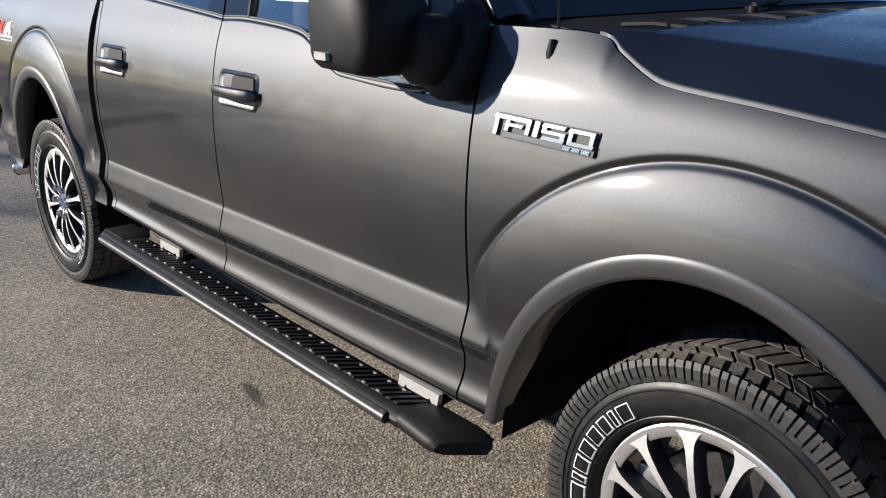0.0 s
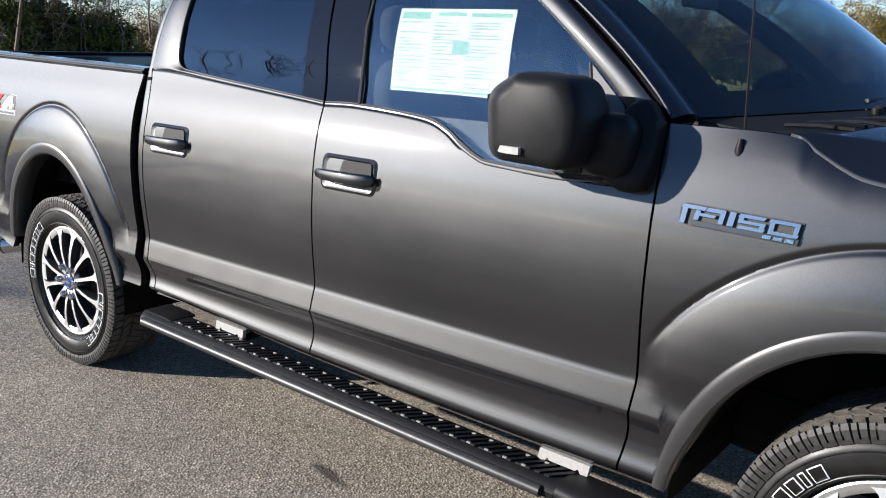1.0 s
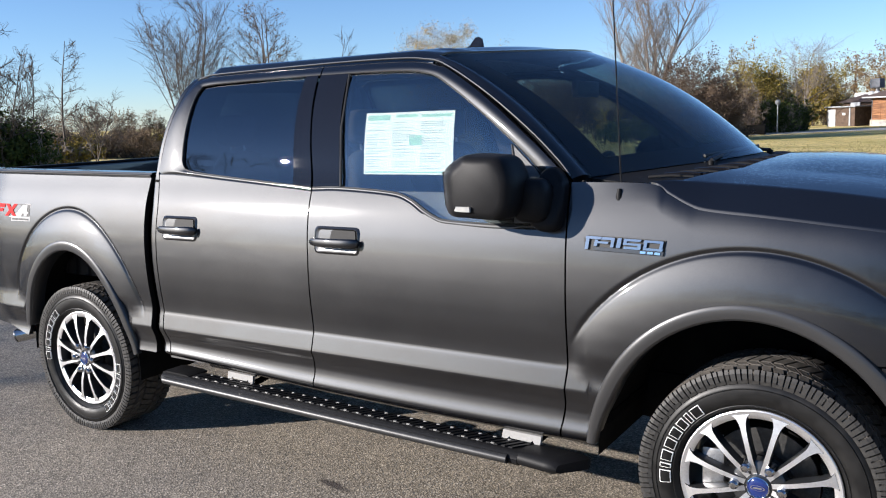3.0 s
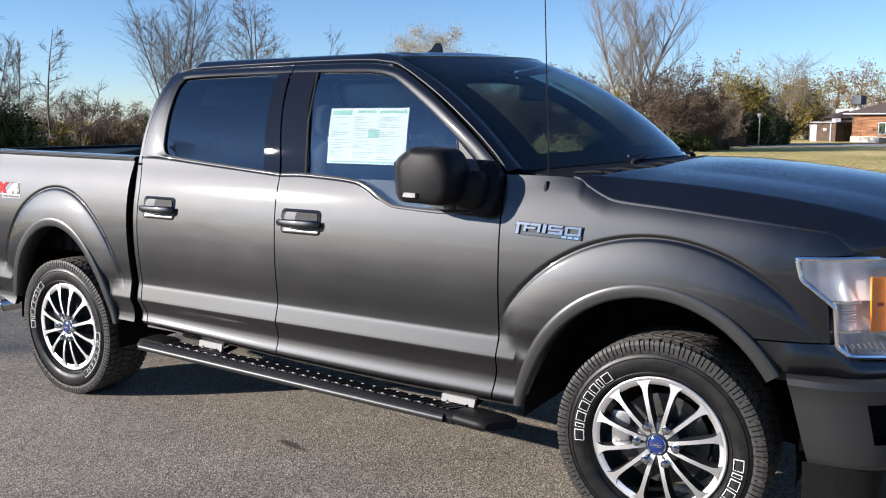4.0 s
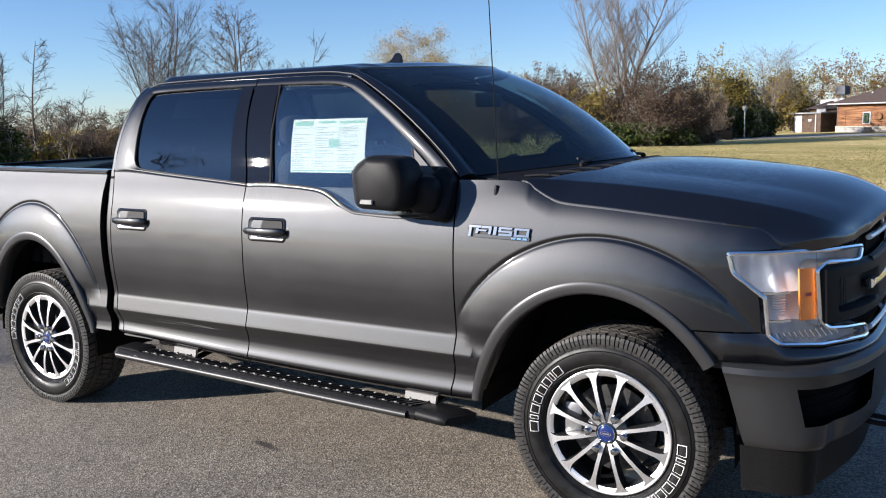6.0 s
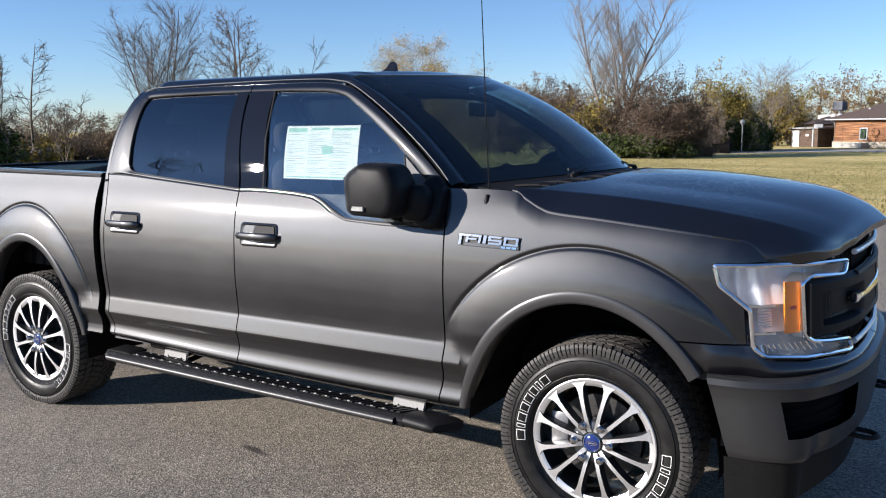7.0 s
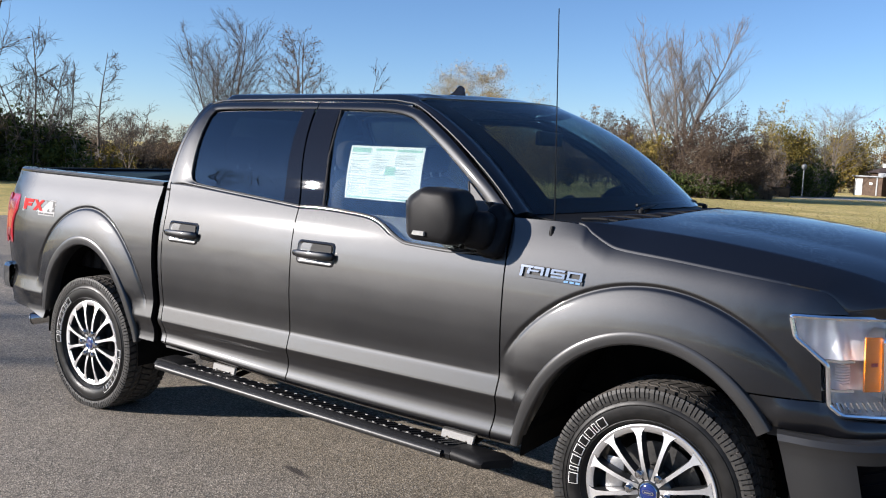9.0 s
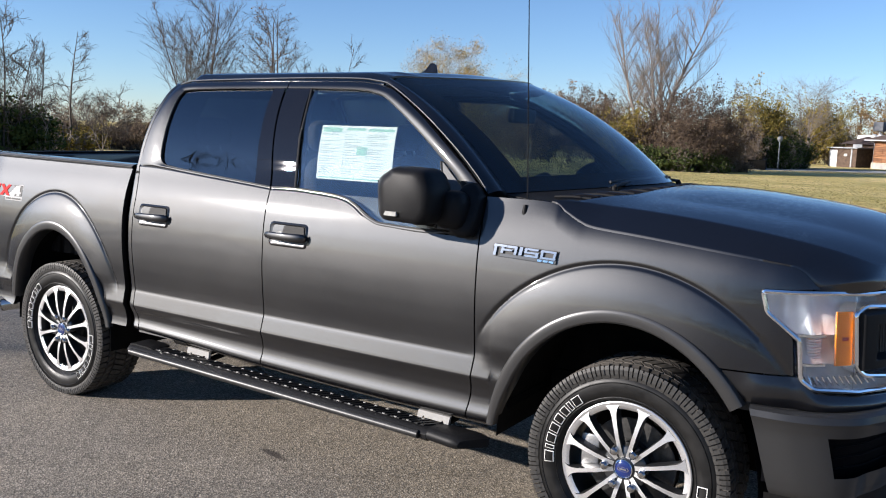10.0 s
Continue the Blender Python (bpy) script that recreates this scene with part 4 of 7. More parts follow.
def lamp_bowl(z0, z1):
    """A curved reflector that leans back from its lower edge."""
    def fn(u, v):
        s = 0.49 + u * 0.415
        return nose_at(s, z0 + v * (z1 - z0), -0.028 - 0.060 * math.sin(v * math.pi / 2) - 0.012 * math.sin(u * math.pi * 5) ** 2)
    return grid(fn, 40, 8)


def build_nose():
    for flip in (False, True):
        fl = mirrored if flip else (lambda s: s)
        lamp = part("headlamp", fl(join(lamp_bowl(1.04, 1.19), lamp_bowl(0.935, 1.035), lamp_bowl(0.83, 0.93))), REFLECTOR, truck, "clear headlamp with a chrome edge and amber reflector")
        ring = on_nose(rounded(LAMP, 0.012, 3), 0.004, 2)
        ring.append(ring[0])
        part("chrome_edge", fl(tube(ring, 0.0095, 8)), CHROME, lamp, "chrome edge")
        # clear cover: one slab that follows the nose
        top = lambda s: float(np.interp(s, [0.485, 0.70, 0.889], [1.188, 1.194, 1.183]))
        mid_hi = lambda s: float(np.interp(s, [0.763, 0.80, 0.885], [1.118, 1.146, 1.133]))
        mid_lo = lambda s: float(np.interp(s, [0.769, 0.80, 0.893], [0.929, 0.897, 0.874]))
        bot = lambda s: float(np.interp(s, [0.495, 0.604, 0.612, 0.65, 0.90], [1.116, 1.026, 0.885, 0.855, 0.824]))
        pieces = [(0.487, 0.766, bot, top, 30, 16), (0.766, 0.888, mid_hi, top, 12, 4), (0.766, 0.898, bot, mid_lo, 12, 4)]
        def slab(s0, s1, lo, hi, nu, nv, o, t):
            a = nose_sheet(s0, s1, 0, 0, o, nu, nv, lo, hi)
            b = nose_sheet(s0, s1, 0, 0, o - t, nu, nv, lo, hi)
            k, n = nv + 1, len(a[0])
            rim = [i * k for i in range(nu + 1)] + [nu * k + j for j in range(1, nv + 1)] + [i * k + nv for i in range(nu - 1, -1, -1)] + [j for j in range(nv - 1, 0, -1)]
            fs = a[1] + [tuple(n + i for i in reversed(f)) for f in b[1]] + [(rim[i], rim[(i + 1) % len(rim)], n + rim[(i + 1) % len(rim)], n + rim[i]) for i in range(len(rim))]
            return a[0] + b[0], fs
        cover = part("lamp_cover", fl(join(*[slab(*p, 0.0, 0.004) for p in pieces])), LENS, lamp, "clear lamp cover")
        cover.visible_shadow = False
        # walls of the housing, all round the outline
        o1, o2 = on_nose(LAMP, -0.004, 4), on_nose(LAMP, -0.088, 4)
        n = len(o1)
        part("lamp_housing", fl((o1 + o2, [(i, (i + 1) % n, n + (i + 1) % n, n + i) for i in range(n)])), REFLECTOR, lamp)
        am = nose_sheet(0.718, 0.764, 0.932, 1.126, -0.010, 6, 8)
        part("amber_reflector", fl(flanged(am, 6, 8, (-0.006, 0.010, 0))), AMBER, lamp, "amber side reflector")
        part("amber_mark", fl(nose_sheet(0.733, 0.752, 1.022, 1.036, -0.0075, 2, 2)), DARK_RED, lamp)
        for z in (1.035, 0.93):
            part("reflector_ledge", fl(flanged(nose_sheet(0.60, 0.70, z - 0.004, z + 0.004, -0.03, 8, 2), 8, 2, (-0.04, 0.05, 0))), CHROME, lamp)
        for k in range(9):
            z = 0.945 + k * 0.010
            part("reflector_rib", fl(tube([nose_at(0.645, z, -0.055), nose_at(0.672, z, -0.045), nose_at(0.698, z, -0.055)], 0.004, 5)), REFLECTOR, lamp)
        for k in range(12):
            s = 0.66 + k * 0.017
            part("bulb_rib", fl(tube([nose_at(s, 0.853, -0.035), nose_at(s - 0.012, 0.885, -0.045)], 0.0045, 5)), CHROME, lamp)
        # painted panel under the lamp, then a black slot, then the bumper
        def under(u, v):
            s = 0.365 + u * (0.934 - 0.365)
            hi = 0.891 if s < 0.625 else float(np.interp(s, [0.625, 0.66, 0.90, 0.934], [0.88, 0.840, 0.808, 0.80]))
            lo = max(float(np.interp(s, [0.365, 0.47, 0.60, 0.80, 0.934], [0.79, 0.785, 0.778, 0.775, 0.775])), arch_z("front", s) if s < 0.55 else 0)
            z = lo + v * (hi - lo)
            if s < 0.60:
                y = -body_y(s, z) - 0.012 * math.sin(math.pi * v) * smooth01((s - 0.4) / 0.1)
                return (s, y, z)
            return nose_at(s, z, 0.012 * math.sin(math.pi * v) + 0.022 * smooth01((s - 0.6) / 0.1) * (1 - v))
        part("lamp_sill", fl(flanged(grid(under, 60, 8), 60, 8, (0, 0.02, 0))), PAINT, truck, "dark grey painted panel under the headlamp")
        # side bracket of the grille
        def bez(u, v):
            s, z = 0.772 + u * 0.162, 0.905 + v * 0.228 - 0.05 * u * 0
            k = smooth01((s - 0.812) / 0.008) * smooth01((0.918 - s) / 0.008) * smooth01((z - 0.950) / 0.014) * smooth01((1.082 - z) / 0.014)
            e = min(smooth01(u / 0.06), smooth01(v / 0.08), smooth01((1 - v) / 0.08))
            return nose_at(s, z, 0.022 * e - 0.045 * k)
        g = part("grille_bracket", fl(grid(bez, 60, 40)), PLASTIC, truck, "black bracket of the grille")
        for k in range(6):
            s = 0.822 + k * 0.007
            part("bracket_rib", fl(tube([nose_at(s, 0.965, -0.012), nose_at(s, 1.07, -0.012)], 0.0022, 5)), RUBBER, g)
    # grille: dark back, mesh and three bars
    back = [(0.86, y, z) for y in (-0.50, 0.50) for z in (0.80, 1.235)]
    gr = part("grille", (back, [(0, 1, 3, 2)]), RUBBER, truck, "black grille with silver bars")
    rail = lambda z, dy=0.0: [(nose_at(s, z)[0] + 0.012, yy, z) for s, yy in ((0.900, -0.46), (0.912, -0.36), (0.925, -0.2), (0.934, 0), (0.925, 0.2), (0.912, 0.36), (0.900, 0.46))]
    for z, r, m in ((1.205, 0.012, SATIN), (1.115, 0.018, PLASTIC), (1.02, 0.022, CHROME), (0.93, 0.018, PLASTIC), (0.845, 0.012, SATIN)):
        part("grille_bar", tube(rail(z), r, 8), m, gr)
    for k in range(30):
        y = -0.50 + k * 1.0 / 29
        x = float(np.interp(abs(y), [0, 0.2, 0.36, 0.52], [0.92, 0.912, 0.9, 0.872]))
        part("grille_slat", tube([(x - 0.01, y, 0.82), (x - 0.02, y, 1.22)], 0.005, 4), PLASTIC, gr)

    # front bumper
    def bumper_plan(t):
        return curve([(0.468, -1.010), (0.60, -0.998), (0.72, -0.952), (0.83, -0.855), (0.92, -0.66), (0.975, -0.38), (0.99, 0), (0.975, 0.38), (0.92, 0.66), (0.83, 0.855), (0.72, 0.952), (0.60, 0.998), (0.468, 1.010)], 120)[round(t * 120)]
    sec = [(0.775, -0.055), (0.782, -0.02), (0.772, 0.004), (0.750, 0.010), (0.735, 0.004), (0.70, -0.004), (0.62, -0.008), (0.53, -0.014), (0.482, -0.022), (0.466, -0.034), (0.458, -0.07)]

    def bump_fn(u, v):
        p = bumper_plan(u)
        q0, q1 = bumper_plan(max(0, u - 1 / 120)), bumper_plan(min(1, u + 1 / 120))
        d = Vector((q1[1] - q0[1], -(q1[0] - q0[0]), 0)).normalized()
        i = v * (len(sec) - 1)
        j = int(min(i, len(sec) - 1.001))
        z, out = np.array(sec[j]) * (1 - (i - j)) + np.array(sec[j + 1]) * (i - j)
        ease = smooth01((abs(p[1]) - 0.80) / 0.2)
        return (p[0] + d.x * out + 0.28 * (0.78 - z) * ease, p[1] + d.y * out, z)
    sheet = grid(bump_fn, 120, 30)
    vs, fs = sheet
    def in_fog(k):
        p = bumper_plan((k // 30 + 0.5) / 120)
        return 0.715 < p[0] < 0.950 and abs(p[1]) > 0.55 and 15 <= k % 30 < 20
    bumper = part("front_bumper", (vs, [f for k, f in enumerate(fs) if not in_fog(k)]), BUMPER, truck, "dark grey front bumper", angle=35)
    for s in (-1, 1):
        def fog(u, v):
            q = bump_fn(0.05 + u * 0.38, 0.5)
            return (q[0] - 0.05, s * (abs(q[1]) - 0.035), 0.500 + v * 0.225)
        part("fog_recess", grid(fog, 16, 6), FRIT, bumper, "black fog lamp recess")
        for zz in (0.57, 0.61, 0.65):
            part("fog_grille_bar", tube([tuple(np.add(fog(u, (zz - 0.500) / 0.225), (0.012, 0, 0))) for u in (0.4, 0.6, 0.8, 1.0)], 0.003, 5), FRIT, bumper)
        hook = curve([(0.90, s * 0.44, 0.45), (0.99, s * 0.44, 0.445), (1.02, s * 0.40, 0.445), (0.99, s * 0.36, 0.445), (0.90, s * 0.36, 0.45)], 20)
        part("tow_hook", tube(hook, 0.011, 8), PLASTIC, bumper, "black tow hook")

    def valance(u, v):
        p = bump_fn(u, 0.93)
        k = 0.04 * (1 - smooth01((abs(p[1]) - 0.8) / 0.15))
        return (p[0] - k * v * 0.6 - 0.01, p[1] * (1 - 0.05 * v), 0.462 - v * (0.165 + 0.03 * smooth01((abs(p[1]) - 0.6) / 0.3)))
    part("air_dam", flanged(grid(valance, 100, 8), 100, 8, (-0.01, 0, 0)), DAM, truck, "black plastic air dam")
    part("bumper_slot", grid(lambda u, v: tuple(np.add(bump_fn(u, 0.0), (-0.04, 0.0, -0.03 + 0.06 * v))), 100, 2), RUBBER, truck)


# ---- wheels ----
def spoke_mesh(turn):
    """Two arms that meet at the hub and spread to the rim: flat bright faces with dark flanks."""
    vs, fs = [], []
    ax, sd = Vector((math.cos(turn), 0, math.sin(turn))), Vector((-math.sin(turn), 0, math.cos(turn)))
    for s in (-1, 1):
        rows = []
        for t, hw, y in ((0.0, 0.0120, -0.004), (0.16, 0.0105, -0.010), (0.40, 0.0102, -0.014), (0.62, 0.0106, -0.012), (0.76, 0.0120, -0.008), (0.84, 0.0150, -0.006), (0.90, 0.0205, -0.004), (0.945, 0.0290, -0.003), (0.98, 0.0390, -0.002)):
            c = ax * (0.044 + t * 0.2065) + sd * s * (0.0125 + t * 0.0525)
            along = (ax * 0.2065 + sd * s * 0.0525).normalized()
            lean = along.lerp(c.normalized(), min(1.0, max(0.0, (t - 0.7) / 0.25)))
            side = Vector((-lean.z, 0, lean.x)).normalized()
            rows.append([c + side * hw * k + Vector((0, y + d, 0)) for k, d in ((1.0, 0.010), (0.78, 0.0), (-0.78, 0.0), (-1.0, 0.010), (-1.0, 0.048), (1.0, 0.048))])
        n0 = len(vs)
        for row in rows:
            vs += [tuple(p) for p in row]
        for i in range(len(rows) - 1):
            fs += [(n0 + i * 6 + j, n0 + i * 6 + (j + 1) % 6, n0 + (i + 1) * 6 + (j + 1) % 6, n0 + (i + 1) * 6 + j) for j in range(6)]
        fs += [tuple(n0 + j for j in range(6)), tuple(n0 + (len(rows) - 1) * 6 + j for j in range(6))]
    return vs, fs


def tyre_mesh():
    """Sidewalls by a profile, and blocks of tread in five rows."""
    prof = [(0.262, 0.060), (0.266, 0.026), (0.2715, 0.010), (0.280, 0.001), (0.293, -0.005), (0.315, -0.008), (0.340, -0.006), (0.352, -0.001), (0.354, 0.002), (0.372, 0.010), (0.384, 0.022), (0.388, 0.035), (0.390, 0.14), (0.388, 0.245), (0.384, 0.258), (0.354, 0.278), (0.315, 0.288), (0.285, 0.276), (0.266, 0.250), (0.262, 0.22)]
    return lathe(prof, 120)


def tread_mesh():
    vs, fs = [], []

    def block(a0, a1, y0, y1, skew, r0, r1, edge=0.0):
        n = len(vs)
        for r, sh in ((r0, 0.0), (r1, 0.003)):
            for a, y in ((a0, y0), (a1, y0), (a1, y1), (a0, y1)):
                aa = a + skew * (y - y0)
                aa += math.copysign(sh / 0.4, (a0 + a1) / 2 - a)
                yy = y + math.copysign(sh, (y0 + y1) / 2 - y)
                rr = r - (edge if y == y0 and r == r1 else 0)
                vs.append((rr * math.cos(aa), yy, rr * math.sin(aa)))
        fs.extend([(n + 4, n + 5, n + 6, n + 7), (n, n + 1, n + 5, n + 4), (n + 1, n + 2, n + 6, n + 5), (n + 2, n + 3, n + 7, n + 6), (n + 3, n, n + 4, n + 7)])
    m = 64
    for k in range(m):
        a, st = 2 * math.pi * k / m, 2 * math.pi / m
        big = 0.84 if k % 2 else 0.90
        block(a, a + st * big, 0.012 if k % 2 else 0.006, 0.062, 0.6, 0.372, 0.4005, 0.008)
        block(a + st * 0.3, a + st * (0.3 + big), 0.218, 0.268, -0.6, 0.372, 0.4005, 0.0)
        block(a + st * 0.1, a + st * 1.0, 0.066, 0.108, 1.6, 0.385, 0.4015)
        block(a + st * 0.55, a + st * 1.47, 0.112, 0.162, -1.4, 0.385, 0.4020)
        block(a + st * 0.2, a + st * 1.12, 0.166, 0.214, 1.6, 0.385, 0.4015)
    return vs, fs


def shoulder_lug(odd):
    """A lug that runs down the shoulder in two pieces with a slit, one longer than the other, at angle 0."""
    st = 2 * math.pi / 64
    vs, fs = [], []
    for a0, a1, foot in ((0.0, 0.47, 0.3555 if odd else 0.366), (0.55, 0.92, 0.366 if odd else 0.3555)):
        n = len(vs)
        for r, y in [(0.3985, 0.012), (0.386, 0.0055), (0.370, 0.0), (foot, -0.0015)]:
            vs += [(r * math.cos(q), y + d, r * math.sin(q)) for q, d in ((st * a0, 0.010), (st * (a0 + 0.03), 0), (st * (a1 - 0.03), 0), (st * a1, 0.010))]
        fs += [(n + i * 4 + k, n + i * 4 + k + 1, n + i * 4 + 5 + k, n + i * 4 + 4 + k) for i in range(3) for k in range(3)]
        fs.append((n + 12, n + 13, n + 14, n + 15))
    # the foot that ties the two pieces together
    n = len(vs)
    for r, y in ((0.366, -0.0012), (0.3555, -0.0018)):
        vs += [(r * math.cos(q), y, r * math.sin(q)) for q in (0.0, st * 0.92)]
    fs.append((n, n + 1, n + 3, n + 2))
    return vs, fs


def letter_blocks(a0, a1, count):
    """Raised white outlines on the sidewall, one plain frame for each mark."""
    made = []
    widths = [1.25, 0.45, 1.05, 1.0, 0.95, 0.85, 0.45, 1.05][:count]
    total, gap = sum(widths), 0.28
    unit = (a1 - a0) / (total + gap * (count - 1))
    a = a0
    for w in widths:
        b = a + w * unit
        ro, ri, t = 0.328, 0.294, 0.0022
        da = t / 0.31 * (1 if unit > 0 else -1)

        def ring(x0, x1, rr0, rr1, y):
            pts = []
            for k in range(7):
                q = x0 + (x1 - x0) * k / 6
                pts.append((rr0 * math.cos(q), y, rr0 * math.sin(q)))
            for k in range(7):
                q = x1 + (x0 - x1) * k / 6
                pts.append((rr1 * math.cos(q), y, rr1 * math.sin(q)))
            return pts
        o, i_ = ring(a, b, ro, ri, -0.0095), ring(a + da, b - da, ro - t, ri + t, -0.0098)
        n = len(o)
        back = [(x, -0.004, z) for x, y, z in o]
        made.append((o + i_ + back, [(k, (k + 1) % n, n + (k + 1) % n, n + k) for k in range(n)] + [(k, (k + 1) % n, 2 * n + (k + 1) % n, 2 * n + k) for k in range(n)]))
        a = b + gap * unit
    return made


def build_wheel():
    """A wheel round the y axis with its outer face towards -y, the face of the tyre near y = 0."""
    rim_prof = [(0.2690, 0.020), (0.2715, 0.006), (0.2700, 0.0005), (0.2660, -0.0020), (0.2570, -0.0005), (0.2440, 0.001), (0.2395, 0.004), (0.2375, 0.016), (0.2350, 0.09), (0.234, 0.20), (0.258, 0.24)]
    v, f = lathe(rim_prof, 96)
    w = part("wheel", (v, f), [SATIN, POCKET], truck, "six-lug machined alloy wheel with dark pockets")
    for p in w.data.polygons:
        r = math.hypot(p.center.x, p.center.z)
        if r < 0.2390 or p.center.y > 0.012:
            p.material_index = 1
    for k in range(6):
        s = part("spoke", spoke_mesh(math.radians(60 * k + 30)), [SATIN, POCKET], w, angle=25)
        for p in s.data.polygons:
            p.material_index = 0 if p.normal.y < -0.55 else 1
    part("hub", lathe([(0.094, 0.045), (0.092, 0.006), (0.086, 0.000), (0.050, -0.004), (0.046, 0.0), (0.001, 0.002)], 48), POCKET, w)
    part("cap_ring", lathe([(0.0395, 0.0), (0.0385, -0.012), (0.0355, -0.0145), (0.033, -0.012), (0.0325, -0.008)], 40), CHROME, w)
    part("centre_cap", lathe([(0.0335, -0.008), (0.030, -0.0115), (0.018, -0.0135), (0.0005, -0.014)], 40), BLUE, w, "blue centre cap with a pale oval")
    ov = [(0.0235 * math.cos(a) * k, -0.0152, 0.0095 * math.sin(a) * k) for k in (1.0, 0.88) for a in (2 * math.pi * q / 28 for q in range(28))]
    part("cap_oval", (ov, [(i, (i + 1) % 28, 28 + (i + 1) % 28, 28 + i) for i in range(28)]), CHROME, w)
    part("cap_bar", box(-0.014, 0.014, -0.0156, -0.0150, -0.003, 0.003), CHROME, w)
    for k in range(6):
        a = math.radians(60 * k + 60)
        c = (math.cos(a) * 0.0785, math.sin(a) * 0.0785)
        nut = lathe([(0.019, 0.03), (0.0185, -0.006), (0.0165, -0.017), (0.010, -0.024), (0.001, -0.025)], 12)
        part("lug_nut", ([(x + c[0], y - 0.007, z + c[1]) for x, y, z in nut[0]], nut[1]), BADGE, w, angle=30)
    tyre = part("tyre", tyre_mesh(), TYRE, w, "black tyre with white outlined sidewall marks")
    tread = part("tread", tread_mesh(), TREAD, w, "dusty tread blocks", smooth=False)
    tagged(tread, kind="stuff")
    first = [part("shoulder_lug", shoulder_lug(odd), SHOULDER, w, smooth=False) for odd in (0, 1)]
    for k in range(2, 64):
        ob = new("shoulder_lug", first[k % 2].data)
        ob.parent = w
        ob.rotation_euler = (0, -2 * math.pi * k / 64, 0)
    first[1].rotation_euler = (0, -2 * math.pi / 64, 0)
    rubber = [tyre, tread] + first
    for a0, a1 in ((187, 127), (2, -58)):
        for mark in letter_blocks(math.radians(a0), math.radians(a1), 8):
            rubber.append(part("sidewall_mark", mark, WHITE_RUBBER, w, smooth=False))
    for r in (0.340, 0.288):
        rubber.append(part("sidewall_ridge", lathe([(r - 0.002, -0.006), (r, -0.0092), (r + 0.002, -0.006)], 96), TYRE, w))
    # the tyre stands taller than its rim by a full sidewall
    for me in {o.data for o in rubber}:
        for v in me.vertices:
            r = math.hypot(v.co.x, v.co.z)
            if r > 0.2715:
                k = (0.2715 + (r - 0.2715) * 1.15) / r
                v.co.x, v.co.z = v.co.x * k, v.co.z * k
                if v.co.y < 0.14:
                    v.co.y -= 0.018 * smooth01((r - 0.272) / 0.03) + 0.013 * smooth01((r - 0.345) / 0.05)
    part("brake_disc", lathe([(0.185, 0.085), (0.185, 0.075), (0.10, 0.075), (0.095, 0.055), (0.02, 0.055)], 48), DISC, w)
    cal = box(-0.205, -0.125, 0.040, 0.12, -0.07, 0.095, 0.012)
    part("brake_caliper", cal, STEEL, w, "grey brake caliper")
    part("dust_shield", lathe([(0.19, 0.11), (0.05, 0.112)], 32), CHASSIS, w)
    return w


# ---- mirrors, step, bed, tail ----
def blob(cx, cy, cz, sx, sy, sz, power=3.2, nu=28, nv=16):
    """A rounded box."""
    def fn(u, v):
        a, b = 2 * math.pi * u, math.pi * (v - 0.5)
        def pw(q):
            return math.copysign(abs(q) ** (2 / power), q)
        return (cx + sx * pw(math.cos(b)) * pw(math.cos(a)), cy + sy * pw(math.cos(b)) * pw(math.sin(a)), cz + sz * pw(math.sin(b)))
    return grid(fn, nu, nv)


